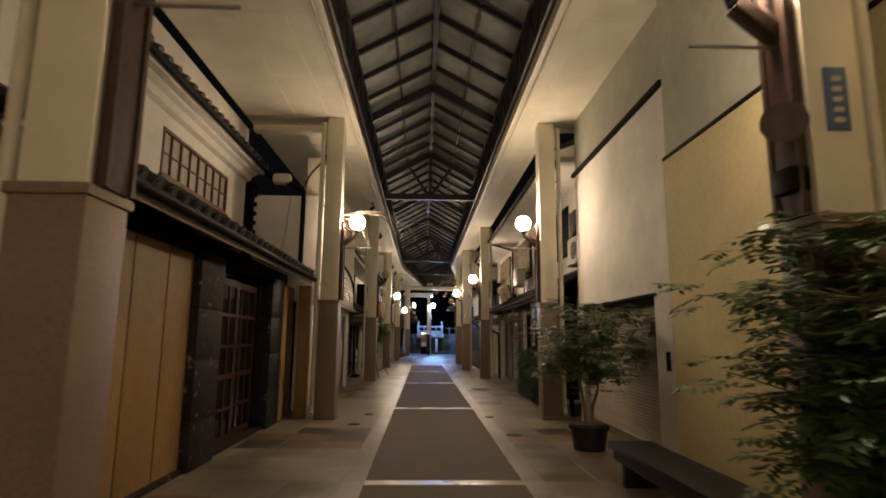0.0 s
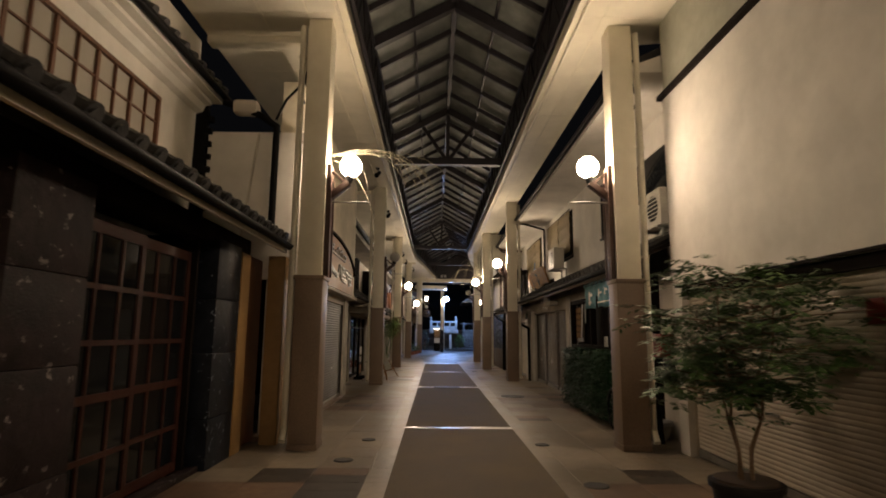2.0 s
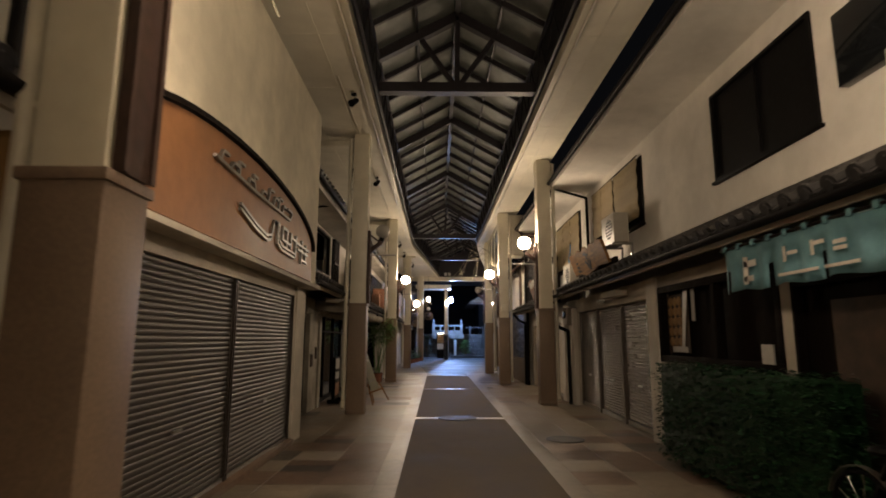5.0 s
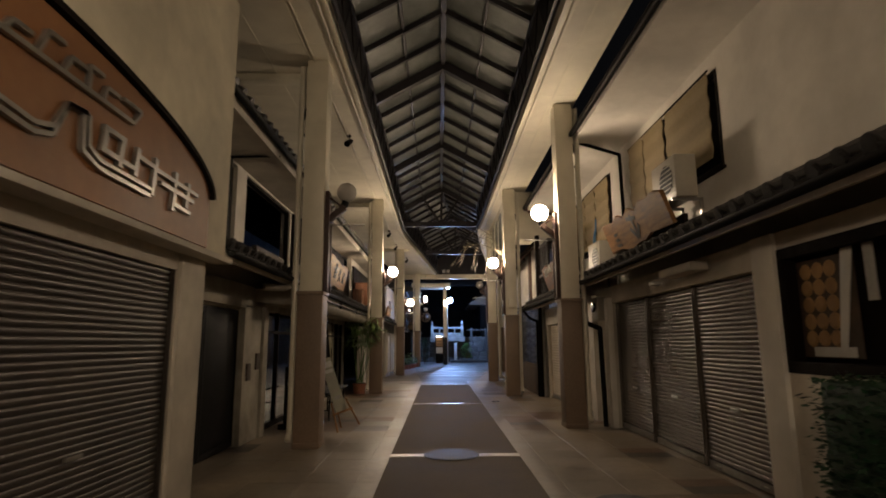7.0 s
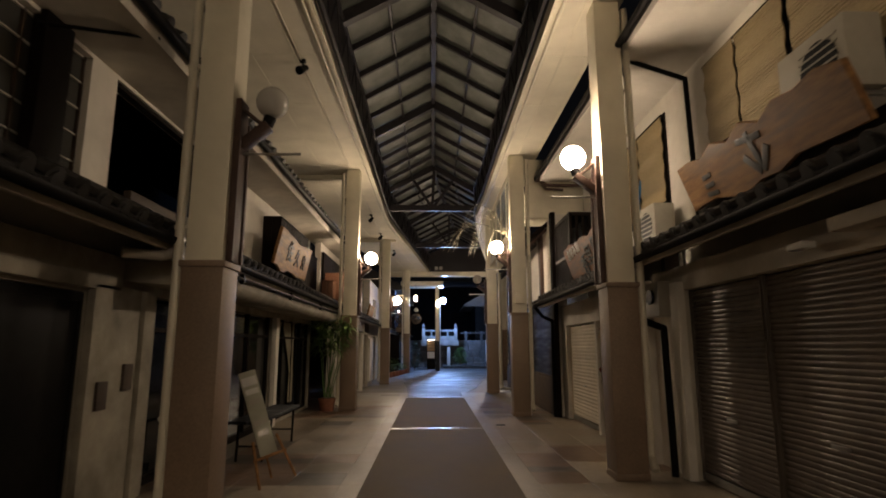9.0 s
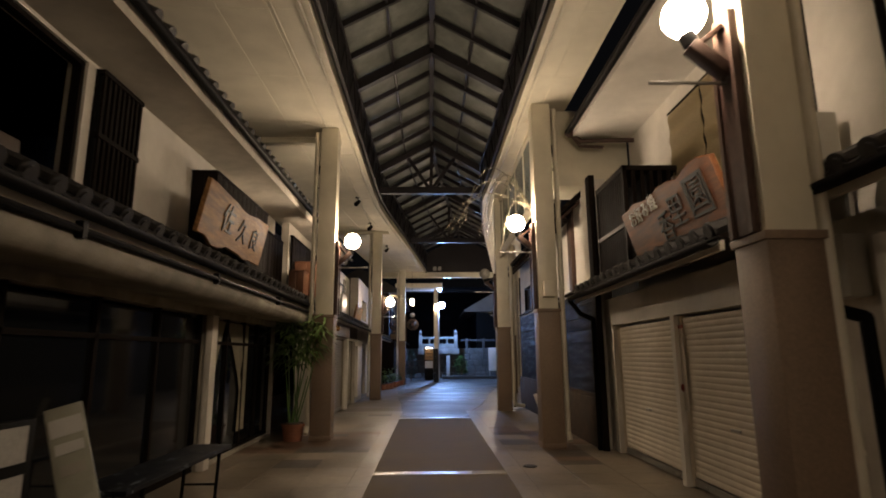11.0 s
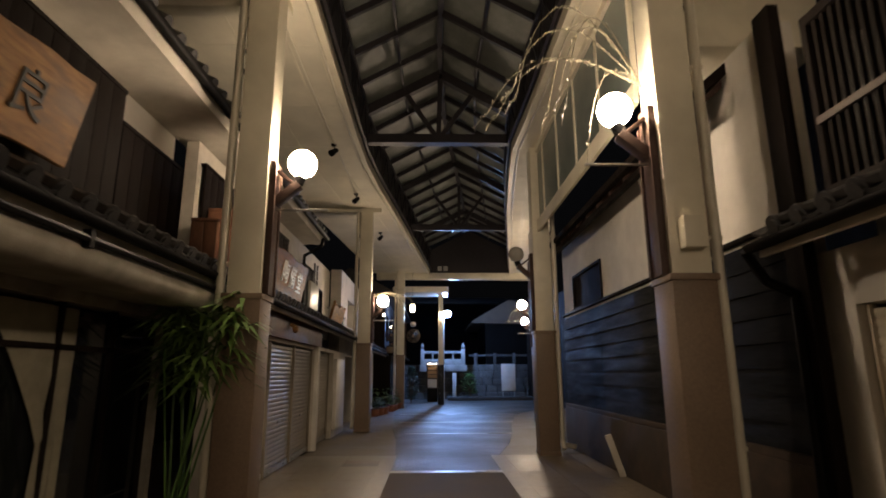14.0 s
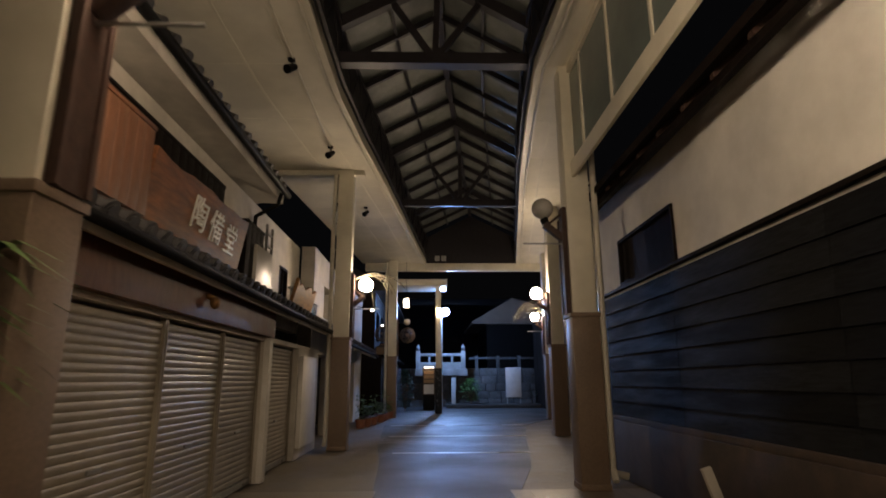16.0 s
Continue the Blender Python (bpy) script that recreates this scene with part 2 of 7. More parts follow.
def chipped(m, scale, colour=(0.30, 0.27, 0.26)):
    """Pale chips where the surface has flaked."""
    nt = m.node_tree
    bs = nt.nodes["Principled BSDF"]
    src = bs.inputs["Base Color"].links[0].from_socket
    n = nt.nodes.new("ShaderNodeTexNoise")
    n.inputs["Scale"].default_value, n.inputs["Detail"].default_value, n.inputs["Roughness"].default_value = scale, 5, 0.6
    g = nt.nodes.new("ShaderNodeNewGeometry")
    nt.links.new(g.outputs["Position"], n.inputs["Vector"])
    r = nt.nodes.new("ShaderNodeMapRange")
    r.inputs["From Min"].default_value, r.inputs["From Max"].default_value = 0.615, 0.66
    nt.links.new(n.outputs["Fac"], r.inputs["Value"])
    mx = nt.nodes.new("ShaderNodeMix")
    mx.data_type = "RGBA"
    nt.links.new(r.outputs[0], mx.inputs[0])
    nt.links.new(src, mx.inputs[6])
    mx.inputs[7].default_value = (*colour, 1)
    nt.links.new(mx.outputs[2], bs.inputs["Base Color"])


chipped(M_STONE, 8.5, (0.20, 0.17, 0.165))
chipped(M_SLATE, 10.0, (0.15, 0.17, 0.20))


# ---- mesh helpers ----
ORIGIN = {}


def box(bm, x0, x1, y0, y1, z0, z1, bevel=0.0):
    r = bmesh.ops.create_cube(bm, size=1.0, matrix=Matrix.Translation(((x0 + x1) / 2, (y0 + y1) / 2, (z0 + z1) / 2)) @ Matrix.Diagonal((abs(x1 - x0), abs(y1 - y0), abs(z1 - z0), 1)))
    if bevel:
        edges = list({e for v in r["verts"] for e in v.link_edges})
        bmesh.ops.bevel(bm, geom=edges, offset=bevel, segments=2, profile=0.6, affect="EDGES")
    return bm


def obox(bm, m, sx, sy, sz, bevel=0.0):
    """A box of that size about the pose m."""
    r = bmesh.ops.create_cube(bm, size=1.0, matrix=m @ Matrix.Diagonal((sx, sy, sz, 1)))
    if bevel:
        edges = list({e for v in r["verts"] for e in v.link_edges})
        bmesh.ops.bevel(bm, geom=edges, offset=bevel, segments=2, profile=0.6, affect="EDGES")
    return bm


def rod(bm, p, q, r, n=8, r2=None):
    p, q = Vector(p), Vector(q)
    d = q - p
    m = Matrix.Translation((p + q) / 2) @ d.to_track_quat("Z", "Y").to_matrix().to_4x4()
    bmesh.ops.create_cone(bm, cap_ends=True, segments=n, radius1=r, radius2=r if r2 is None else r2, depth=d.length, matrix=m)
    return bm


def pipe(bm, pts, r, n=8):
    for a, b in zip(pts, pts[1:]):
        rod(bm, a, b, r, n)
    for p in pts[1:-1]:
        bmesh.ops.create_icosphere(bm, subdivisions=1, radius=r * 1.08, matrix=Matrix.Translation(p))
    return bm


def ball(bm, c, r, u=20, v=12, sz=1.0):
    bmesh.ops.create_uvsphere(bm, u_segments=u, v_segments=v, radius=r, matrix=Matrix.Translation(c) @ Matrix.Diagonal((1, 1, sz, 1)))
    return bm


def prism(bm, pts, axis, a, b):
    """A polygon, pts in the two other axes in order, pulled along the axis from a to b."""
    def at(p, w):
        return {"x": (w, p[0], p[1]), "y": (p[0], w, p[1]), "z": (p[0], p[1], w)}[axis]
    lo, hi = [bm.verts.new(at(p, a)) for p in pts], [bm.verts.new(at(p, b)) for p in pts]
    k = len(pts)
    faces = [bm.faces.new(lo), bm.faces.new(list(reversed(hi)))]
    for i in range(k):
        faces.append(bm.faces.new((lo[i], hi[i], hi[(i + 1) % k], lo[(i + 1) % k])))
    bmesh.ops.recalc_face_normals(bm, faces=faces)
    return bm


def sweep(bm, line, profile):
    """A profile of (offset to the right, height) points along a flat line of (x, y) points."""
    rings = []
    for i, p in enumerate(line):
        a = Vector(line[max(i - 1, 0)]); b = Vector(line[min(i + 1, len(line) - 1)])
        d = (b - a).normalized()
        side = Vector((d.y, -d.x))
        rings.append([bm.verts.new((p[0] + side.x * o, p[1] + side.y * o, z)) for o, z in profile])
    k = len(profile)
    faces = []
    for r, s in zip(rings, rings[1:]):
        for i in range(k):
            faces.append(bm.faces.new((r[i], s[i], s[(i + 1) % k], r[(i + 1) % k])))
    faces += [bm.faces.new(rings[0]), bm.faces.new(list(reversed(rings[-1])))]
    bmesh.ops.recalc_face_normals(bm, faces=faces)
    return bm


def to_mesh(name, bm, material, shift=(0, 0, 0), smooth=True):
    me = bpy.data.meshes.new(name)
    bmesh.ops.translate(bm, verts=bm.verts, vec=-Vector(shift))
    bm.to_mesh(me)
    bm.free()
    me.materials.append(material)
    if smooth:
        me.shade_smooth()
        me.set_sharp_from_angle(angle=radians(38))
    return me


def thing(name, at, label, category, group="", kind=""):
    ob = new(name)
    ob.location = at
    ob.empty_display_size = 0.1
    ORIGIN[ob.name] = Vector(at)
    return tagged(ob, label, category, group, kind)


def part(name, bm, material, parent, label=""):
    """A bmesh in world places as one mesh under a thing or a part."""
    o = ORIGIN[parent.name]
    ob = new(name, to_mesh(name, bm, material, o))
    ob.parent = parent
    ORIGIN[ob.name] = o
    return tagged(ob, label)


def single(name, bm, material, label, category, kind="", group="", at=(0, 0, 0)):
    ob = new(name, to_mesh(name, bm, material, at))
    ob.location = at
    ORIGIN[ob.name] = Vector(at)
    return tagged(ob, label, category, group, kind)


def structure(name, bm, material, label, category):
    return single(name, bm, material, label, category, "structure")


def pieces(name, mesh, spots, parent, label=""):
    """Alike pieces on one mesh, as parts: poses in the world."""
    o = ORIGIN[parent.name]
    for m in spots:
        ob = new(name, mesh)
        ob.parent = parent
        ob.matrix_basis = Matrix.Translation(-o) @ m
        if label:
            tagged(ob, label)


def wall_along_y(name, x0, x1, y0, y1, z0, z1, material, label, openings=()):
    """A wall of thickness x0..x1 with openings (ya, yb, za, zb) right through it."""
    bm = bmesh.new()
    ys = sorted({y0, y1, *[v for o in openings for v in o[:2]]})
    for a, b in zip(ys, ys[1:]):
        holes = sorted((o[2], o[3]) for o in openings if o[0] <= a + 1e-6 and o[1] >= b - 1e-6)
        z = z0
        for lo, hi in holes:
            if lo > z:
                box(bm, x0, x1, a, b, z, lo)
            z = hi
        if z1 > z:
            box(bm, x0, x1, a, b, z, z1)
    bmesh.ops.remove_doubles(bm, verts=bm.verts, dist=0.0005)
    return structure(name, bm, material, label, "wall")


# ---- ground, road, arcade shell ----
bm = bmesh.new()
box(bm, -150, 150, -120, 400, -0.5, -0.02)
structure("ground", bm, M_ROAD, "dark asphalt ground running out into the night", "ground")

EDGE_L = [(-1.2, -10), (-1.2, 32.6), (-1.17, 34.2), (-1.02, 36.0), (-0.7, 39.0), (0.2, 48.2)]
EDGE_R = [(2.05, -10), (2.0, 31.0), (1.94, 33.4), (2.12, 35.2), (2.45, 38.0), (3.95, 48.2)]
RIDGE = [(0.42, -10), (0.42, 33.0), (0.55, 35.6), (0.9, 38.5), (2.07, 48.2)]


def between(line, y):
    for (xa, ya), (xb, yb) in zip(line, line[1:]):
        if ya <= y <= yb:
            return xa + (xb - xa) * (y - ya) / (yb - ya)
    return line[-1][0]


def ceiling_slab(name, inner, outer, z0, z1, label):
    bm = bmesh.new()
    ys = sorted({p[1] for p in inner} | {p[1] for p in outer})
    lows = [[bm.verts.new((between(e, y), y, z)) for e in (inner, outer) for z in (z0, z1)] for y in ys]
    faces = []
    for a, b in zip(lows, lows[1:]):
        for i, j in ((0, 1), (1, 3), (3, 2), (2, 0)):
            faces.append(bm.faces.new((a[i], a[j], b[j], b[i])))
    faces += [bm.faces.new((lows[0][0], lows[0][1], lows[0][3], lows[0][2])), bm.faces.new((lows[-1][0], lows[-1][1], lows[-1][3], lows[-1][2]))]
    bmesh.ops.recalc_face_normals(bm, faces=faces)
    return structure(name, bm, M_SOFFIT, label, "ceiling")


OUT_L = [(-3.5, -10), (-3.5, 35.0), (-2.4, 48.2)]
OUT_R = [(3.6, -10), (3.6, 10.4), (2.96, 10.5), (2.96, 33.4), (3.3, 35.2), (5.6, 48.2)]
ceiling_slab("ceiling_left", EDGE_L, OUT_L, 6.1, 6.2, "cream boarded arcade soffit with narrow joints")
ceiling_slab("ceiling_right", EDGE_R, OUT_R, 6.1, 6.2, "cream boarded arcade soffit with narrow joints")
# joints of the soffit boards: thin raised cover strips
bm = bmesh.new()
for line, off in ((EDGE_L, -0.62), (EDGE_L, -1.3), (EDGE_R, 0.45)):
    sweep(bm, line, [(off, 6.094), (off + 0.035, 6.094), (off + 0.035, 6.102), (off, 6.102)])
for y in np.arange(-8.5, 47, 1.82):
    xl, xr = between(EDGE_L, y), between(EDGE_R, y)
    box(bm, between(OUT_L, y) + 0.02, xl - 0.2, y, y + 0.012, 6.096, 6.103)
    box(bm, xr + 0.2, between(OUT_R, y) - 0.02, y, y + 0.012, 6.096, 6.103)
structure("trim_soffit_joints", bm, M_CREAM, "thin cover strips over the soffit joints", "trim")
# moulded edge rails of both soffits
for nm, line, s in (("trim_left", EDGE_L, -1), ("trim_right", EDGE_R, 1)):
    bm = bmesh.new()
    prof = [(0.0, 6.02), (0.05, 6.02), (0.05, 6.05), (0.10, 6.05), (0.10, 6.075), (0.19, 6.075), (0.19, 6.1), (0.19, 6.22), (0.0, 6.22)]
    sweep(bm, line, [(s * o, z) for o, z in prof])
    structure(nm, bm, M_CREAM, "cream stepped moulding along the soffit edge", "trim")
    bm = bmesh.new()
    sweep(bm, line, [(s * 0.135 + 0.022 * math.cos(a), 6.052 + 0.022 * math.sin(a)) for a in np.arange(0, 6.28, 0.785)])
    structure(nm + "_conduit", bm, M_PIPE, "cream conduit clipped under the soffit edge", "pipe")
# upstand between soffit and roof
for nm, line, s in (("wall_curb_left", EDGE_L, -1), ("wall_curb_right", EDGE_R, 1)):
    bm = bmesh.new()
    sweep(bm, line, [(s * 0.0, 6.22), (s * 0.06, 6.22), (s * 0.06, 7.2), (s * 0.0, 7.2)])
    structure(nm, bm, M_ROOFSTEEL, "dark steel upstand under the arcade roof", "wall")
    bm = bmesh.new()
    y = -8.0
    while y < 47.5:
        x = between(line, y)
        x2 = between(line, y + 0.53)
        rod(bm, (x - s * 0.04, y, 6.3), (x2 - s * 0.04, y + 0.53, 7.1), 0.016, 5)
        rod(bm, (x2 - s * 0.04, y + 0.53, 7.1), (between(line, y + 1.07) - s * 0.04, y + 1.07, 6.3), 0.016, 5)
        y += 1.07
    sweep(bm, line, [(-s * 0.02, 6.27), (-s * 0.07, 6.27), (-s * 0.07, 6.33), (-s * 0.02, 6.33)])
    sweep(bm, line, [(-s * 0.02, 7.08), (-s * 0.07, 7.08), (-s * 0.07, 7.15), (-s * 0.02, 7.15)])
    structure(nm.replace("wall", "trim") + "_lattice", bm, M_ROOFSTEEL, "dark steel lattice girder at the roof edge", "girder")

# gabled roof: sheets, rafters, frames and tie trusses
bm_p, bm_r = bmesh.new(), bmesh.new()


def roof_at(y):
    return Vector((between(EDGE_L, y), y, 7.2)), Vector((between(RIDGE, y), y, 8.1)), Vector((between(EDGE_R, y), y, 7.2))


def bar(bm, a, b, w, h):
    d = b - a
    m = Matrix.Translation((a + b) / 2) @ d.to_track_quat("X", "Z").to_matrix().to_4x4()
    bmesh.ops.create_cube(bm, size=1, matrix=m @ Matrix.Diagonal((d.length, w, h, 1)))


y, k = -8.95, 0
while y < 47.6:
    a, r, b = roof_at(y)
    a2, r2, b2 = roof_at(y + 1.07)
    up = Vector((0, 0, 0.09))
    for p, q, p2, q2 in ((a, r, a2, r2), (r, b, r2, b2)):
        f = [bm_p.verts.new(v + up) for v in (p, q, q2, p2)]
        g = [bm_p.verts.new(v + up + Vector((0, 0, 0.02))) for v in (p, q, q2, p2)]
        bm_p.faces.new(f)
        bm_p.faces.new(list(reversed(g)))
    thick = k % 5 == 0
    w, h = (0.16, 0.2) if thick else (0.07, 0.11)
    dz = Vector((0, 0, -0.06 if thick else 0.0))
    bar(bm_r, a + dz, r + dz, w, h)
    bar(bm_r, r + dz, b + dz, w, h)
    for p, q, p2, q2 in ((a, r, a2, r2), (r, b, r2, b2)):
        bar(bm_r, (p + q) / 2 + Vector((0, 0, 0.03)), (p2 + q2) / 2 + Vector((0, 0, 0.03)), 0.05, 0.08)
    bar(bm_r, r, r2, 0.11, 0.14)
    if k % 15 == 10 or y > 40.5 and k % 7 == 5:
        t1, t2 = a + Vector((0, 0, -0.72)), b + Vector((0, 0, -0.72))
        bar(bm_r, t1, t2, 0.2, 0.2)
        mid = (t1 + t2) / 2
        bar(bm_r, mid, r, 0.1, 0.1)
        bar(bm_r, mid, (a + r) / 2, 0.08, 0.1)
        bar(bm_r, mid, (b + r) / 2, 0.08, 0.1)
    y += 1.07
    k += 1
structure("ceiling_roof_sheets", bm_p, M_ROOFPANE, "grey translucent arcade roof sheets, unlit at night", "roof")
structure("ceiling_roof_frame", bm_r, M_ROOFSTEEL, "dark steel rafters, purlins and trusses of the arcade roof", "roof frame")

# closing beam where the arcade ends
bm = bmesh.new()
box(bm, -2.3, 5.6, 48.15, 48.45, 5.8, 6.1, 0.01)
structure("trim_end_beam", bm, M_CREAM, "cream beam across the arcade's open end", "beam")
bm = bmesh.new()
prism(bm, [(0.2, 6.1), (3.95, 6.1), (3.95, 7.2), (2.07, 8.15), (0.2, 7.2)], "y", 48.2, 48.35)
structure("wall_end_gable", bm, M_ROOFSTEEL, "dark gable closing the arcade roof", "wall")
gv = thing("gable_vent", (0.75, 48.19, 6.27), "pair of small pale square plates on the dark gable", "vent")
for x in (0.66, 0.93):
    bm = bmesh.new()
    box(bm, x - 0.1, x + 0.1, 48.15, 48.2, 6.2, 6.42, 0.01)
    part("plate", bm, M_PALESTONE, gv)
# cross beams at the column lines
bm = bmesh.new()
for y in (2.2, 10.3, 19.7, 28.65, 37.7):
    box(bm, -3.5, between(EDGE_L, y) - 0.33, y + 0.04, y + 0.26, 5.98, 6.1, 0.01)
structure("trim_cross_beams_left", bm, M_CREAM, "cream cross beams from the columns to the outer edge", "beam")


# ---- columns and globe lamps ----
def column(side):
    """Column about its street-side front corner at (0, 0); side +1 stands on the right of the walk, -1 on the left."""
    col = thing("arcade_column", (0, 0, 0), "cream painted arcade column with brown cladding round its foot", "column", "arcade columns")
    s = side
    bm = bmesh.new(); box(bm, 0, s * 0.34, 0, 0.34, 2.3, 6.1, 0.012); part("shaft", bm, M_CREAM, col)
    bm = bmesh.new(); box(bm, -s * 0.02, s * 0.36, -0.02, 0.36, 0, 2.25, 0.012); part("cladding", bm, M_CLAD, col, "brown cladding panels")
    bm = bmesh.new(); box(bm, -s * 0.04, s * 0.38, -0.04, 0.38, 2.24, 2.30, 0.012); part("band", bm, M_CLAD, col)
    bm = bmesh.new(); box(bm, -s * 0.03, s * 0.37, -0.03, 0.37, 0, 0.08, 0.012); part("plinth", bm, M_CLAD, col)
    bm = bmesh.new()
    box(bm, -s * 0.055, 0, 0.05, 0.29, 2.3, 3.7, 0.006); box(bm, -s * 0.075, -s * 0.05, 0.03, 0.07, 2.3, 3.7); box(bm, -s * 0.075, -s * 0.05, 0.27, 0.31, 2.3, 3.7)
    part("steel_channel", bm, M_RUST, col, "dark red steel channel")
    bm = bmesh.new(); pipe(bm, [(s * 0.42, 0.05, 6.0), (s * 0.42, 0.05, 0.25), (s * 0.42, -0.06, 0.12)], 0.045, 10); dpc = part("downpipe", bm, M_PIPE, col, "cream plastic downpipe")
    for z in (0.9, 2.6, 4.2, 5.5):
        bm = bmesh.new(); box(bm, s * 0.33, s * 0.475, 0.035, 0.065, z, z + 0.03); part("pipe_clip", bm, M_PIPE, dpc)
    bm = bmesh.new(); box(bm, s * 0.33, s * 0.42, 0.18, 0.26, 5.35, 6.08, 0.004); part("cable_tray", bm, M_PIPE, col)
    bm = bmesh.new(); pipe(bm, [(s * 0.38, 0.2, 5.4), (s * 0.40, 0.16, 5.15), (s * 0.46, 0.15, 5.0), (s * 0.39, 0.17, 4.85)], 0.016, 6); part("cable", bm, M_BLACK, col, "black cable loop")
    return col


def globe_lamp(side, lit):
    """Lamp about the column's front street corner."""
    s = -side
    lab = "lit opal globe lamp on a bent steel bracket" if lit else "unlit glass globe lamp on a bent steel bracket"
    lamp = thing("globe_lamp", (0, 0, 0), lab, "lamp", "arcade globe lamps")
    bm = bmesh.new()
    m = Matrix.Translation((s * 0.17, 0.17, 3.60)) @ Euler((0, -s * radians(40), 0)).to_matrix().to_4x4()
    obox(bm, m, 0.34, 0.13, 0.09, 0.008)
    m = Matrix.Translation((s * 0.185, 0.17, 3.76)) @ Euler((0, s * radians(38), 0)).to_matrix().to_4x4()
    obox(bm, m, 0.30, 0.10, 0.03, 0.004)
    box(bm, 0, s * 0.06, 0.06, 0.28, 3.45, 3.95, 0.008)
    br_ = part("bracket", bm, M_RUST, lamp, "dark red bent steel bracket")
    bm = bmesh.new(); rod(bm, (s * 0.28, 0.17, 3.72), (s * 0.31, 0.17, 3.80), 0.06, 12); part("socket", bm, M_BLACK, br_)
    bm = bmesh.new(); ball(bm, (s * 0.32, 0.17, 3.95), 0.156, 28, 16); part("globe", bm, M_GLOBE if lit else M_GLOBE_OFF, lamp, "glowing opal globe" if lit else "dark glass globe")
    bm = bmesh.new(); rod(bm, (0, 0.17, 3.42), (s * 0.62, 0.17, 3.42), 0.014, 6); part("banner_rod", bm, M_STEEL, br_, "thin steel banner rod")
    return lamp


# First column of each row is unseen; its lit lamp is added light.
COLS_L = [(-1.54, -7.2), (-1.42, 1.5), (-1.47, 9.85), (-1.5, 19.3), (-1.49, 28.2), (-1.40, 37.7), (-0.95, 47.6)]
COLS_R = [(2.52, -7.5), (2.52, 1.86), (2.62, 9.9), (2.55, 21.0), (2.25, 27.05), (2.30, 33.35), (3.55, 40.4), (4.6, 46.2)]
cl, cr = column(-1), column(1)
for src, spots in ((cl, COLS_L), (cr, COLS_R)):
    src.location = (*spots[0], 0)
    for x, y in spots[1:]:
        copy_thing(src, pose(x, y, 0))
lamps = {(-1, True): globe_lamp(-1, True), (1, True): globe_lamp(1, True), (-1, False): globe_lamp(-1, False), (1, False): globe_lamp(1, False)}
used = set()
for side, spots, states in ((-1, COLS_L, (1, 0, 1, 0, 1, 1, 0)), (1, COLS_R, (1, 1, 1, 1, 1, 0, 1, 1))):
    for (x, y), on in zip(spots, states):
        if side == -1 and y > 45:
            continue
        key = (side, bool(on))
        dz = -0.5 if side < 0 and y > 36 else -0.28 if y > 36 else -0.19 if side < 0 and y > 27.5 else -0.1 if side > 0 and 26.5 < y < 36 else -0.05 if side < 0 else 0.0
        if key in used:
            copy_thing(lamps[key], pose(x, y, dz))
        else:
            lamps[key].location = (x, y, dz)
            used.add(key)


# ---- shopfront helpers ----
def shutter(x, y0, y1, z1, side, material, label, z0=0.02, pitch=0.068, lock=True):
    """Roller shutter of curved slats across an opening of a wall beside the walk; side: +1 wall on the right."""
    sh = thing("roller_shutter", (x, (y0 + y1) / 2, z0), label, "shutter", "roller shutters")
    s = -side
    bm = bmesh.new()
    h = pitch
    prof = [(s * 0.002, 0.0), (s * 0.004, h * 0.05), (s * 0.0085, h * 0.22), (s * 0.0105, h * 0.5), (s * 0.0085, h * 0.78), (s * 0.004, h * 0.95), (s * 0.002, h), (-s * 0.004, h), (-s * 0.004, 0.0)]
    ln = (y1 - y0) - 0.1
    prism(bm, prof, "y", -ln / 2, ln / 2)
    me = to_mesh("slat", bm, material)
    n = int((z1 - z0 - 0.09) / pitch)
    pieces("slat", me, [pose(x, (y0 + y1) / 2, z0 + 0.09 + i * pitch) for i in range(n)], sh)
    for y in (y0, y1 - 0.05):
        bm = bmesh.new(); box(bm, x - 0.02, x + 0.02, y, y + 0.05, z0, z1, 0.003); box(bm, x + s * 0.02, x + s * 0.04, y + 0.005, y + 0.02, z0, z1); part("guide_rail", bm, material, sh)
    bm = bmesh.new(); box(bm, x - 0.015, x + 0.02 * s, y0 + 0.05, y1 - 0.05, z0, z0 + 0.085, 0.004); bb_ = part("bottom_bar", bm, M_STEEL, sh, "dull steel bottom bar")
    if lock:
        ym = (y0 + y1) / 2
        bm = bmesh.new(); box(bm, x + s * 0.018, x + s * 0.035, ym - 0.09, ym + 0.09, z0 + 0.72, z0 + 0.75, 0.004); part("handle", bm, M_STEEL, sh)
    for yy in (y0 + 0.25, y1 - 0.35):
        bm = bmesh.new(); box(bm, x + s * 0.018, x + s * 0.03, yy, yy + 0.1, z0 + 0.02, z0 + 0.05, 0.003); part("latch", bm, M_STEEL, bb_)
    return sh


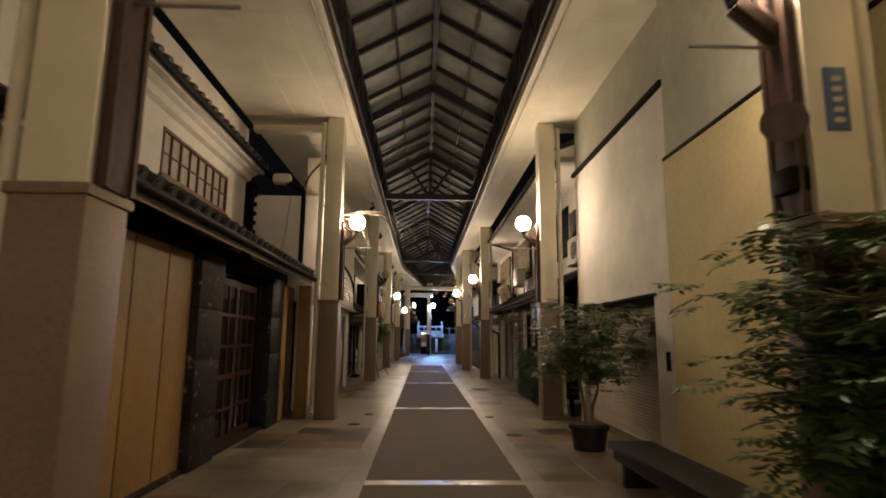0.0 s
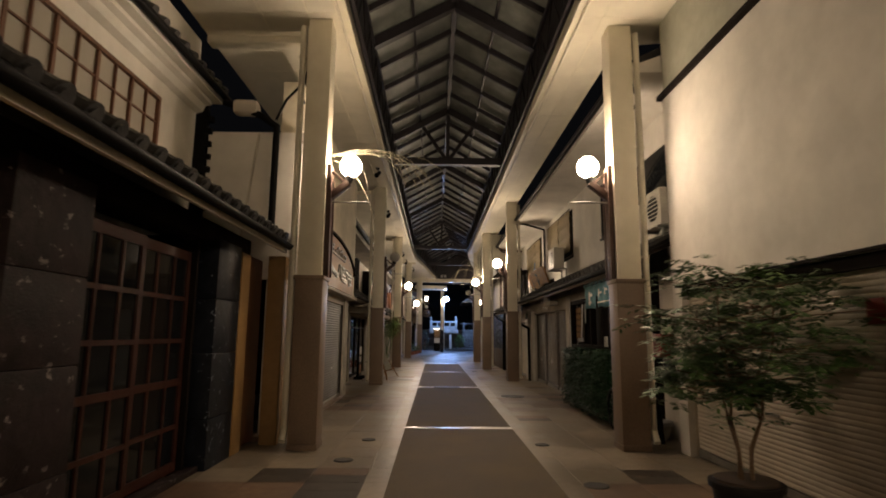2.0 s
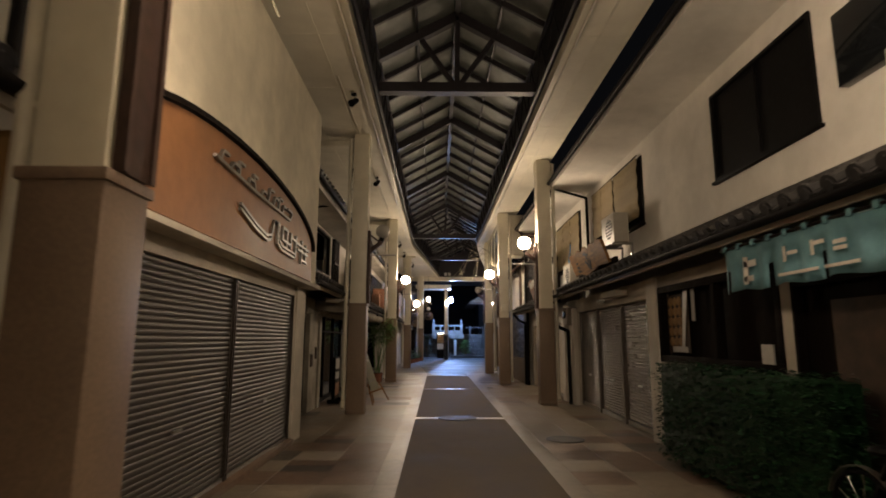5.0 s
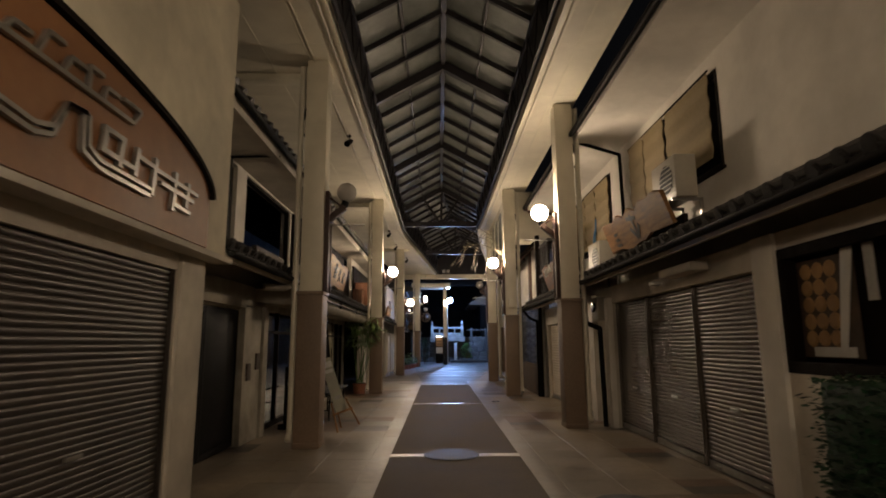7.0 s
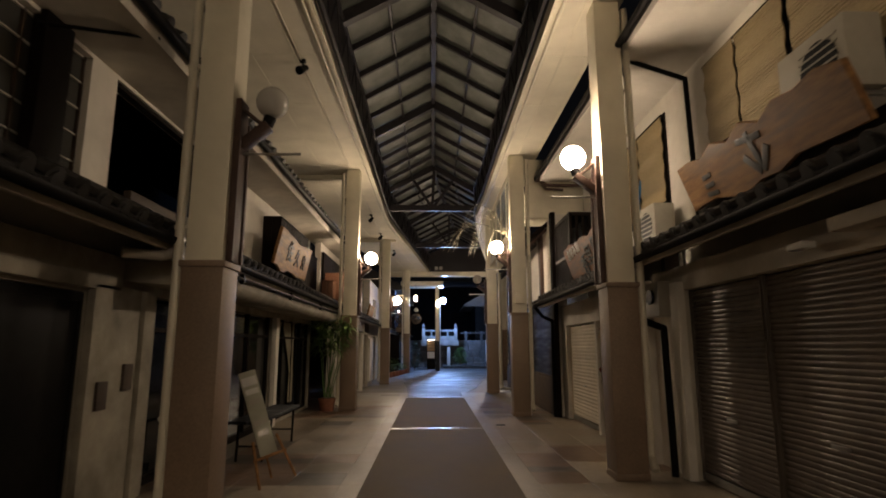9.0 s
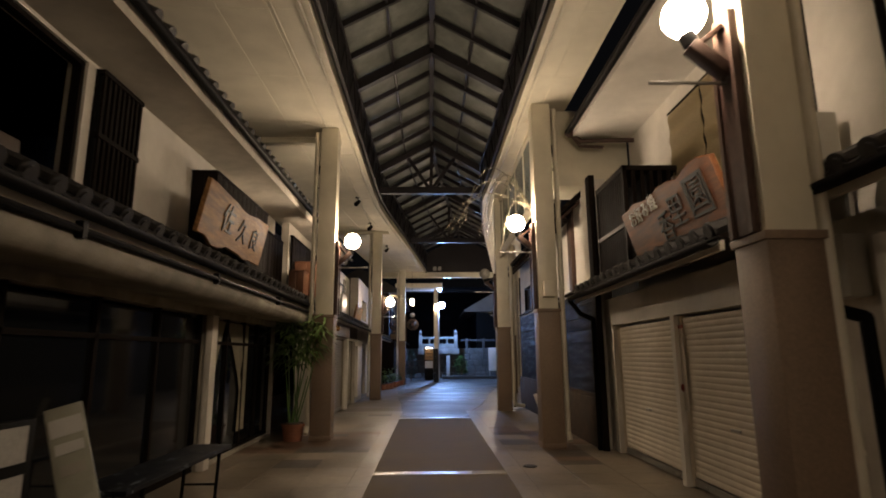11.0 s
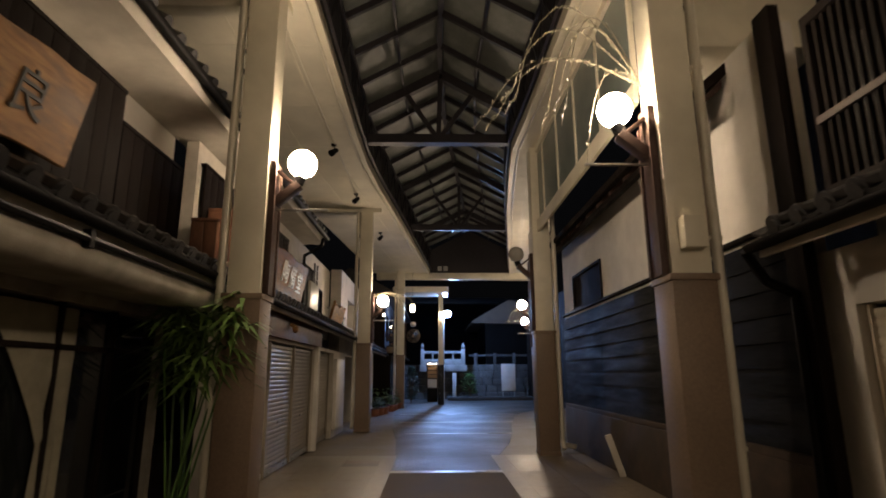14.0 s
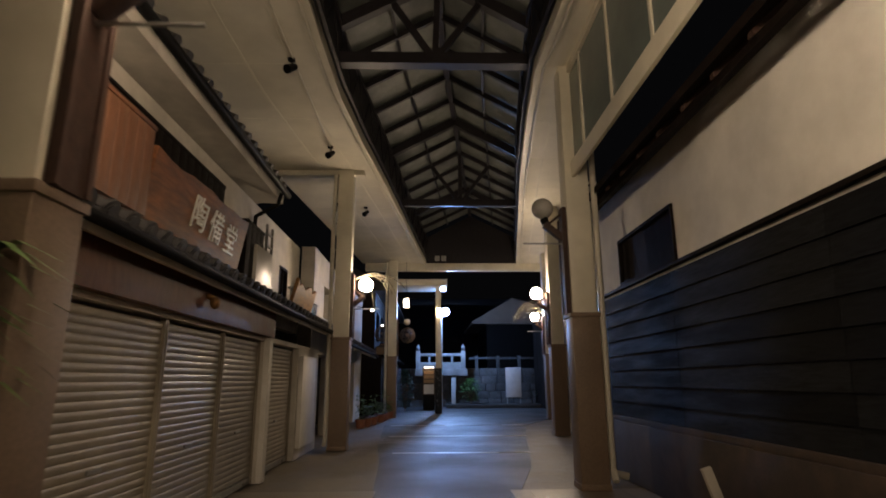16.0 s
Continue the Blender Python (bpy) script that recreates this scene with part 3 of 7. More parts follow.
def pent_roof(y0, y1, xe, ze, xw, zw, side, label, tiles=True, pitch=0.27, fascia=M_PLASTER2):
    """Tiled lean-to roof from its eave edge (xe, ze) up to the wall (xw, zw)."""
    rf = thing("pent_roof", ((xe + xw) / 2, (y0 + y1) / 2, ze), label, "roof", "tiled pent roofs")
    s = -side
    run, rise = abs(xw - xe), zw - ze
    bm = bmesh.new()
    prism(bm, [(xe, ze - 0.02), (xe, ze + 0.03), (xw, zw + 0.03), (xw, zw - 0.06)], "y", y0, y1)
    part("deck", bm, M_DARKWOOD, rf, "dark timber roof deck")
    bm = bmesh.new(); box(bm, xe - s * 0.04, xe + s * 0.0, y0, y1, ze - 0.10, ze + 0.02, 0.004); part("fascia_board", bm, fascia, rf, "pale fascia board")
    bm = bmesh.new()
    prof = [(xe + s * (0.07 + 0.055 * math.cos(a)), ze - 0.02 + 0.05 * math.sin(a)) for a in np.linspace(math.pi, 2 * math.pi, 7)]
    prof += [(p[0] * 1.0 + (0.0), p[1] + 0.012) for p in reversed(prof)]
    prism(bm, prof, "y", y0, y1)
    part("gutter", bm, M_BLACK, rf, "dark half-round gutter")
    if tiles:
        ang = math.atan2(rise, run)
        ln = math.hypot(run, rise)
        bm = bmesh.new()
        seg = 8
        for i in range(4):
            a0, a1 = ln * i / 4, ln * (i + 1) / 4 + 0.02
            ra, rb = 0.075, 0.066
            m = Matrix.Translation(((a0 + a1) / 2, 0, 0)) @ Euler((0, radians(90), 0)).to_matrix().to_4x4()
            bmesh.ops.create_cone(bm, cap_ends=True, segments=seg, radius1=ra, radius2=rb, depth=a1 - a0, matrix=m)
        bmesh.ops.create_cone(bm, cap_ends=True, segments=12, radius1=0.085, radius2=0.085, depth=0.03, matrix=Euler((0, radians(90), 0)).to_matrix().to_4x4())
        bmesh.ops.create_cone(bm, cap_ends=True, segments=10, radius1=0.055, radius2=0.05, depth=0.02, matrix=Matrix.Translation((-0.02, 0, 0)) @ Euler((0, radians(90), 0)).to_matrix().to_4x4())
        me = to_mesh("tile", bm, M_KAWARA)
        bm = bmesh.new()
        arc = [(pitch * (u - 0.5), -0.045 * math.sin(math.pi * u)) for u in np.linspace(0, 1, 7)]
        arc += [(p[0], p[1] + 0.025) for p in reversed(arc)]
        for i in range(3):
            prism(bm, [(p[0], p[1] + 0.012) for p in arc], "x", ln * i / 3 - 0.02, ln * (i + 1) / 3)
        pan = to_mesh("pan_tile", bm, M_KAWARA)
        turn = Matrix.Rotation(0 if side > 0 else math.pi, 4, "Z") @ Matrix.Rotation(-ang, 4, "Y")
        count = int((y1 - y0) / pitch)
        pieces("tile", me, [Matrix.Translation((xe, y0 + (i + 0.5) * pitch, ze + 0.09)) @ turn for i in range(count)], rf)
        pieces("pan_tile", pan, [Matrix.Translation((xe, y0 + (i + 1.0) * pitch, ze + 0.075)) @ turn for i in range(count)], rf)
    return rf


def upper_eave(y0, y1, xe, ze, xw, side, label, tile_edge=True, soffit=M_PLASTER2, rise=0.45, depth=0.16):
    """Boxed upper eave: plaster underside and fascia, tiles showing on its edge."""
    ev = thing("upper_eave", (xe, (y0 + y1) / 2, ze), label, "eave")
    s = -side
    bm = bmesh.new()
    prism(bm, [(xe, ze), (xe, ze + depth), (xw, ze + depth + rise), (xw, ze - 0.02), (xw - side * 0.15, ze - 0.02), (xw - side * 0.35, ze + 0.02)], "y", y0, y1)
    part("soffit", bm, soffit, ev)
    bm = bmesh.new(); prism(bm, [(xe + s * 0.05, ze + depth), (xe + s * 0.05, ze + depth + 0.06), (xw, ze + depth + rise + 0.2), (xw, ze + depth + rise)], "y", y0, y1); part("roof_deck", bm, M_KAWARA, ev, "dark tiled roof above")
    if tile_edge:
        bm = bmesh.new(); bmesh.ops.create_cone(bm, cap_ends=True, segments=10, radius1=0.07, radius2=0.065, depth=0.5, matrix=Euler((0, radians(90), 0)).to_matrix().to_4x4())
        me = to_mesh("tile", bm, M_KAWARA)
        ang = math.atan2(rise, abs(xw - xe))
        turn = Matrix.Rotation(0 if side > 0 else math.pi, 4, "Z") @ Matrix.Rotation(-ang, 4, "Y")
        pieces("tile", me, [Matrix.Translation((xe + s * 0.06, y0 + 0.14 + i * 0.27, ze + depth + 0.06)) @ turn @ Matrix.Translation((0.2, 0, 0)) for i in range(int((y1 - y0) / 0.27))], ev)
    bm = bmesh.new(); rod(bm, (xe + s * 0.09, y0, ze + depth - 0.02), (xe + s * 0.09, y1, ze + depth - 0.02), 0.05, 10); part("gutter", bm, M_BLACK, ev, "dark gutter pipe")
    return ev


def window(y0, y1, z0, z1, x, side, rows, cols, frame_mat, pane_mat, name, label, heavy=2):
    """Window in a wall along the walk: frame, bars, panes, sill."""
    w = thing(name, (x, (y0 + y1) / 2, z0), label, "window", "", "structure")
    s = -side
    bm = bmesh.new()
    f = 0.05
    for a in ((y0, y1, z0, z0 + f), (y0, y1, z1 - f, z1), (y0, y0 + f, z0 + f, z1 - f), (y1 - f, y1, z0 + f, z1 - f)):
        box(bm, x - s * 0.05, x + s * 0.035, *a)
    part("window_frame", bm, frame_mat, w)
    for i in range(1, cols):
        y = y0 + (y1 - y0) * i / cols
        k = 0.022 if heavy and i % heavy == 0 else 0.011
        bm = bmesh.new(); box(bm, x - s * 0.01, x + s * 0.022, y - k, y + k, z0 + f, z1 - f); part("glazing_bar", bm, frame_mat, w)
    for i in range(1, rows):
        z = z0 + (z1 - z0) * i / rows
        bm = bmesh.new(); box(bm, x - s * 0.01, x + s * 0.015, y0 + f, y1 - f, z - 0.011, z + 0.011); part("glazing_bar", bm, frame_mat, w)
    for i in range(cols):
        for j in range(rows):
            bm = bmesh.new()
            box(bm, x - s * 0.018, x - s * 0.012, y0 + (y1 - y0) * i / cols + 0.004, y0 + (y1 - y0) * (i + 1) / cols - 0.004, z0 + (z1 - z0) * j / rows + 0.004, z0 + (z1 - z0) * (j + 1) / rows - 0.004)
            part("pane", bm, pane_mat, w)
    bm = bmesh.new(); box(bm, x - s * 0.05, x + s * 0.07, y0 - 0.04, y1 + 0.04, z0 - 0.04, z0 - 0.002, 0.004); part("window_sill", bm, frame_mat, w)
    return w


def signboard(y0, y1, z0, z1, x, side, lean, material, label, thick=0.06, tilt=0.0, wavy=0.05, seed=1):
    """A live-edge wooden board standing on a pent roof and leaning out; returns thing and its pose (local x along the board, z up, -y out of its face)."""
    rnd = random.Random(seed)
    sg = thing("shop_sign", (x, (y0 + y1) / 2, z0), label, "sign")
    w, h = abs(y1 - y0), z1 - z0
    pts = []
    n = 10
    for i in range(n + 1):
        pts.append((-w / 2 + w * i / n, -h / 2 + rnd.uniform(0, wavy)))
    for i in range(n + 1):
        pts.append((w / 2 - w * i / n, h / 2 - rnd.uniform(0, wavy)))
    bm = bmesh.new()
    prism(bm, pts, "y", -thick / 2, thick / 2)
    edges = [e for e in bm.edges]
    bmesh.ops.bevel(bm, geom=edges, offset=0.008, segments=1, affect="EDGES")
    m = Matrix.Translation((x, (y0 + y1) / 2, (z0 + z1) / 2)) @ Matrix.Rotation(radians(-90 if side > 0 else 90), 4, "Z") @ Matrix.Rotation(radians(lean), 4, "X") @ Matrix.Rotation(radians(tilt), 4, "Y")
    bm.transform(m)
    part("board", bm, material, sg)
    return sg, m


def lettering(text, m, size, material, parent, spots, depth=0.01, name="lettering"):
    """Characters of the built-in font on a board's face, each at (x, z) of the board."""
    for ch, (px, pz) in zip(text, spots):
        cu = bpy.data.curves.new("character", "FONT")
        cu.body, cu.size, cu.extrude, cu.align_x, cu.align_y = ch, size, depth, "CENTER", "CENTER"
        tmp = bpy.data.objects.new("character", cu)
        me = bpy.data.meshes.new_from_object(tmp)
        bpy.data.objects.remove(tmp)
        me.name = "character"
        me.materials.clear()
        me.materials.append(material)
        ob = new(name, me)
        ob.parent = parent
        ob.matrix_basis = Matrix.Translation(-ORIGIN[parent.name]) @ m @ Matrix.Translation((px, -0.034, pz)) @ Matrix.Rotation(radians(90), 4, "X")


# ---- left side, first house ----
wall_along_y("wall_left_1_lower", -3.75, -2.63, 2.3, 4.2, 0, 2.75, M_DARKWOOD, "dark timber shop wall")
wall_along_y("wall_left_1_upper", -3.8, -3.6, 1.0, 10.38, 2.6, 6.0, M_PLASTER, "white plastered upper wall of an old townhouse", [(6.65, 9.32, 3.88, 4.6)])
wall_along_y("wall_left_0", -2.9, -2.6, -10, 2.3, 0, 6.08, M_PLASTER2, "plain plastered shop wall")
# Unseen room back, added in near-black to keep the shop dark.
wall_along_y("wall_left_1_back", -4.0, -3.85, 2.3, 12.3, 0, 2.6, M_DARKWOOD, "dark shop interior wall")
for y0, y1 in ((2.76, 3.44), (3.47, 4.17), (4.2, 4.9), (4.93, 5.55)):
    bm = bmesh.new(); box(bm, -2.62, -2.55, y0, y1, 0.06, 2.55, 0.006)
    single("wall_panel", bm, M_OCHRE, "ochre painted panel of a shopfront wall", "panel", at=(-2.58, (y0 + y1) / 2, 0.06))
bm = bmesh.new(); box(bm, -2.64, -2.5, 2.4, 9.95, 0, 0.06, 0.01); structure("baseboard_left_1", bm, M_STONE, "dark stone sill under the shopfront", "sill")


def stone_pier(x0, x1, y0, y1, material, label):
    """Pier of four rough slabs with thin joints."""
    sp = thing("stone_pier", ((x0 + x1) / 2, (y0 + y1) / 2, 0), label, "pier", "stone piers")
    z = 0.0
    for h in (0.55, 0.72, 0.62, 0.70):
        bm = bmesh.new(); box(bm, x0, x1, y0, y1, z, z + h, 0.012); part("slab", bm, material, sp)
        z += h + 0.004


stone_pier(-2.75, -2.45, 5.57, 6.36, M_STONE, "dark purple-brown rough stone pier beside the door")
stone_pier(-2.75, -2.43, 8.7, 9.45, M_SLATE, "blue-black polished stone pier beside the door")
bm = bmesh.new(); box(bm, -2.9, -2.42, 9.46, 9.78, 0, 2.55, 0.004); structure("trim_jamb_left", bm, M_OCHRE, "pale ochre door jamb", "jamb")
bm = bmesh.new(); box(bm, -2.62, -2.44, 9.79, 10.36, 0.04, 2.55, 0.006); structure("wall_left_1_end", bm, M_BROWNWOOD, "brown boarded recess", "wall")
bm = bmesh.new(); box(bm, -2.3, -2.06, 10.16, 10.38, 0, 2.6, 0.01); structure("wall_left_1_post", bm, M_OCHRE, "ochre timber corner post", "post")
# lattice sliding doors with glass
dr = thing("lattice_door", (-2.65, 7.44, 0.05), "red-brown wooden lattice sliding doors with dark glass, closed", "door")
for k, (ya, yb) in enumerate(((6.38, 7.44), (7.44, 8.5))):
    lf = None
    bm = bmesh.new()
    x = -2.63 - 0.05 * k
    for a in ((ya, yb, 0.06, 0.16), (ya, yb, 2.3, 2.4), (ya, ya + 0.07, 0.16, 2.3), (yb - 0.07, yb, 0.16, 2.3)):
        box(bm, x - 0.02, x + 0.02, *a)
    lf = part("leaf", bm, M_REDWOOD, dr)
    bm = bmesh.new()
    for z in (0.5, 0.95, 1.4, 1.85):
        box(bm, x - 0.018, x + 0.018, ya + 0.07, yb - 0.07, z, z + (0.07 if z == 0.95 else 0.045))
    for i in range(1, 3):
        yy = ya + (yb - ya) * i / 3
        box(bm, x - 0.016, x + 0.016, yy - 0.018, yy + 0.018, 0.16, 2.3)
    part("lattice", bm, M_REDWOOD, lf)
    bm = bmesh.new(); box(bm, x - 0.006, x - 0.001, ya + 0.05, yb - 0.05, 0.12, 2.32); part("pane", bm, M_WINDOW, lf)
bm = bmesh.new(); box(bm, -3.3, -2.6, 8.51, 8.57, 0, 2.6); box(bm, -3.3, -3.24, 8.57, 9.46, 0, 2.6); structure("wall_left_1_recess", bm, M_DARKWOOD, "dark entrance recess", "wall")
bm = bmesh.new(); box(bm, -2.9, -2.5, 4.2, 9.98, 2.55, 2.78, 0.006); structure("trim_left_1_lintel", bm, M_DARKWOOD, "dark timber lintel over the shopfront", "lintel")
pent_roof(2.4, 10.0, -2.0, 2.72, -3.6, 3.62, -1, "dark glazed pent roof with round tile ends over the shopfront")
window(6.65, 9.32, 3.88, 4.6, -3.62, -1, 2, 8, M_BROWNWOOD, M_PANEGLASS, "window_1", "wide brown wooden window with small pale panes", 2)
bm = bmesh.new(); prism(bm, [(-3.6, 4.82), (-3.6, 5.02), (-3.38, 5.02), (-3.38, 4.97), (-3.46, 4.94), (-3.5, 4.85)], "y", 1.0, 10.4); structure("trim_left_1_cornice", bm, M_PLASTER, "white plaster cornice under the eave", "cornice")
upper_eave(1.0, 10.5, -3.25, 5.02, -4.2, -1, "dark tiled roof edge above a white plaster wall", soffit=M_PLASTER, rise=0.5, depth=0.08)
bm = bmesh.new(); box(bm, -3.4, -1.95, 10.42, 10.6, 2.3, 4.55, 0.006); structure("wall_left_gap", bm, M_PLASTER, "pale pink rendered end wall above the tiles", "wall")
sc = thing("drain_pipes", (-2.35, 10.3, 2.9), "black downpipes climbing the pale end wall", "pipe")
bm = bmesh.new(); pipe(bm, [(-2.35, 10.35, 2.85), (-2.35, 10.35, 4.62), (-2.6, 10.3, 4.78), (-3.15, 10.3, 4.98)], 0.05, 10); part("downpipe", bm, M_BLACK, sc)
bm = bmesh.new(); pipe(bm, [(-2.62, 10.38, 4.5), (-2.8, 10.39, 2.9)], 0.02, 6); part("conduit", bm, M_PLASTER2, sc)
bm = bmesh.new(); box(bm, -3.0, -2.62, 10.2, 10.45, 4.78, 5.0, 0.08); part("rain_head", bm, M_PLASTER2, sc, "pale plastered ridge end")
bm = bmesh.new(); pipe(bm, [(-2.35, 10.3, 4.7), (-2.2, 10.25, 5.0), (-1.98, 10.25, 5.25)], 0.02, 6); part("cable", bm, M_BLACK, sc)
lad = thing("wall_batten", (-3.4, 10.45, 3.2), "dark notched batten on the corner of the house", "batten")
bm = bmesh.new()
box(bm, -3.58, -3.42, 10.38, 10.46, 3.2, 4.95)
for i in range(8):
    box(bm, -3.46, -3.34, 10.36, 10.47, 3.3 + i * 0.2, 3.38 + i * 0.2)
part("batten", bm, M_BLACK, lad)

# ---- left side, shop with the arched sign ----
wall_along_y("wall_left_2", -2.35, -2.05, 10.6, 16.85, 2.42, 5.46, M_CREAMWALL_LIT, "cream rendered upper wall of a shop")
wall_along_y("wall_left_2_lower", -2.45, -2.18, 10.6, 16.6, 0, 2.42, M_PLASTER2, "plastered shop wall with a wide opening", [(11.2, 16.06, 0, 2.2)])
bm = bmesh.new(); box(bm, -2.45, -2.14, 16.08, 16.6, 0, 2.36, 0.012); structure("wall_left_2_pier", bm, M_PLASTER2, "white square pier beside the shutter", "pier")
bm = bmesh.new(); box(bm, -2.5, -2.1, 10.4, 16.06, 0, 0.07, 0.01); structure("baseboard_left_2", bm, M_PAVERED, "red-brown tiled step under the shutter", "step")
shutter(-2.22, 11.2, 13.58, 2.2, -1, M_SHUT_DARKENED, "grey-brown closed roller shutter under the arched sign", pitch=0.052)
shutter(-2.22, 13.58, 16.06, 2.2, -1, M_SHUT_DARKENED, "grey-brown closed roller shutter under the arched sign", pitch=0.052)
asg = thing("arched_sign", (-2.0, 14.3, 2.42), "orange arched sign panel with raised metal lettering and dark rim", "sign")
bm = bmesh.new()
yc, half = 13.42, 2.80
arch = [(yc - half, 2.44), (yc + half, 2.44)] + [(yc + half * math.cos(a), 2.92 + 0.56 * math.sin(a)) for a in np.linspace(0, math.pi, 25)]
prism(bm, arch, "x", -2.055, -1.985); part("panel", bm, M_ORANGE, asg)
bm = bmesh.new()
rim = [Vector((-2.0, yc + (half + 0.03) * math.cos(a), 2.93 + 0.585 * math.sin(a))) for a in np.linspace(0, math.pi, 25)]
for a, b in zip(rim, rim[1:]):
    bar(bm, a, b, 0.12, 0.05)
part("rim", bm, M_DARKWOOD, asg, "dark curved rim")
bm = bmesh.new(); box(bm, -2.17, -1.95, yc - half, yc + half + 0.6, 2.36, 2.418, 0.006); part("ledge", bm, M_PLASTER2, asg)
# raised script: a long underline with short strokes, and a swash that runs into tall strokes
def raised(line, w=0.04):
    bm = bmesh.new()
    for (ya, za), (yb, zb) in zip(line, line[1:]):
        bar(bm, Vector((-1.965, ya, za)), Vector((-1.965, yb, zb)), 0.035, w)
    part("raised_stroke", bm, M_STEEL, asg, "dull metal raised stroke")


raised([(12.2, 3.17), (13.3, 3.13), (14.75, 3.12), (14.84, 3.24), (14.6, 3.24)], 0.032)
for y, h, d in ((12.3, 0.13, 0.16), (12.55, 0.10, 0.2), (12.8, 0.16, 0.02), (13.08, 0.08, 0.08), (13.3, 0.15, -0.16), (13.52, 0.07, 0.1), (13.76, 0.16, 0.14), (13.98, 0.11, 0.12), (14.22, 0.15, 0.0), (14.38, 0.09, 0.05)):
    raised([(y, 3.14), (y + d * 0.5, 3.14 + h), (y + d * 0.5 + 0.14, 3.14 + h)], 0.03)
for o in (0.0, 0.055):
    raised([(12.9, 2.84 + o), (13.4, 2.73 + o), (13.8, 2.68 + o), (13.95, 2.72 + o), (14.06, 2.96), (14.24, 2.97)], 0.03)
    raised([(14.2 + o, 2.97), (14.22 + o, 2.72 + o), (14.4, 2.66 + o), (15.05, 2.65 + o)], 0.03)
for y, z0, z1 in ((14.42, 2.78, 2.96), (14.62, 2.74, 2.97), (14.82, 2.74, 2.96), (15.08, 2.66, 2.97), (15.42, 2.62, 2.96), (15.66, 2.70, 2.93)):
    raised([(y, z0), (y + 0.03, z1)], 0.05)
for ya, yb, z in ((14.42, 14.66, 2.96), (14.45, 14.85, 2.80), (14.86, 15.12, 2.90), (15.1, 15.88, 2.88), (15.2, 15.8, 2.80), (15.42, 15.75, 2.68)):
    raised([(ya, z), (yb, z - 0.01)], 0.035)

def plank_box(x0, x1, y0, y1, z0, z1, label, n=6, name="wooden_box", wood=M_BROWNWOOD, category="box"):
    """Box of upright planks between a base and a top rail."""
    bx = thing(name, ((x0 + x1) / 2, (y0 + y1) / 2, z0), label, category, category + "es on the tiles")
    bm = bmesh.new(); box(bm, x0 + 0.02, x1 - 0.02, y0 + 0.02, y1 - 0.02, z0, z1 - 0.03); part("core", bm, wood, bx)
    w = (y1 - y0) / n
    for i in range(n):
        bm = bmesh.new(); box(bm, x1 - 0.02, x1, y0 + i * w + 0.003, y0 + (i + 1) * w - 0.003, z0 + 0.01, z1 - 0.04, 0.003); part("plank", bm, wood, bx)
    d = (x1 - x0) / 2
    for i in range(2 if d > 0.08 else 0):
        bm = bmesh.new(); box(bm, x0 + i * d + 0.003, x0 + (i + 1) * d - 0.003, y0, y0 + 0.02, z0 + 0.01, z1 - 0.04, 0.003); part("plank", bm, wood, bx)
    bm = bmesh.new(); box(bm, x0, x1 + 0.01, y0 - 0.01, y1 + 0.01, z1 - 0.04, z1, 0.006); part("top_board", bm, wood, bx)
    return bx


# ---- left side, old row with the long pent roof ----
wall_along_y("wall_left_3_upper", -3.1, -2.9, 16.86, 29.0, 2.4, 4.6, M_PLASTER, "white plastered upper wall of an old row", [(17.7, 19.35, 2.95, 4.3), (19.78, 22.5, 3.05, 4.3)])
wall_along_y("wall_left_3_lower", -3.0, -2.78, 16.62, 29.0, 0, 2.4, M_DIMPLASTER, "shop row wall with wide dark openings", [(17.0, 19.46, 0, 2.03), (20.55, 25.48, 0, 2.1), (25.72, 28.9, 0.05, 2.1)])
# Unseen rooms closed off in near-black; their unlit darkness is put into the colour.
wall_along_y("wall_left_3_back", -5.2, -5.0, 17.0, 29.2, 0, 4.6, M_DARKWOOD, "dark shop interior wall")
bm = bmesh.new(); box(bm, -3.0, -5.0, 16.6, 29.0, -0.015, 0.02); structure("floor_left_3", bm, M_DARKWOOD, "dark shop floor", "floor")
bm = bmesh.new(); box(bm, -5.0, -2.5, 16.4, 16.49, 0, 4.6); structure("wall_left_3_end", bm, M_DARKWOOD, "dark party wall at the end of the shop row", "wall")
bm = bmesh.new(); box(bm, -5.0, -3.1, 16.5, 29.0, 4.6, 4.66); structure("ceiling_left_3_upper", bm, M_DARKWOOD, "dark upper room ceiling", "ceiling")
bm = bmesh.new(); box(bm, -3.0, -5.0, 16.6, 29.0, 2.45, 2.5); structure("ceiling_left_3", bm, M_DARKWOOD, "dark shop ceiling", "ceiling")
pent_roof(16.86, 28.9, -2.05, 2.52, -2.9, 2.95, -1, "long dark tiled pent roof over the old shop row")
upper_eave(16.87, 34.9, -2.2, 4.36, -2.9, -1, "white boxed eave of an old row with tiles along its edge", rise=0.35)
aw = thing("awning_box", (-2.1, 24.3, 2.1), "cream rolled awning cover under the pent roof", "awning")
# White cover in a lowered plaster tone, for want of a near lamp.
bm = bmesh.new()
prism(bm, [(-2.12 + 0.13 * math.cos(a), 2.27 + 0.13 * math.sin(a)) for a in np.linspace(-0.6 * math.pi, 0.5 * math.pi, 12)] + [(-2.75, 2.4), (-2.75, 2.2), (-2.3, 2.15)], "y", 19.95, 28.5)
part("cover", bm, M_DIMPLASTER, aw)
bm = bmesh.new(); rod(bm, (-1.97, 19.95, 2.36), (-1.97, 28.5, 2.36), 0.028, 8); part("rail", bm, M_BLACK, aw)
for y in (21.2, 23.6, 26.1):
    bm = bmesh.new(); box(bm, -2.0, -1.94, y, y + 0.05, 2.3, 2.42); part("clip", bm, M_BLACK, aw)
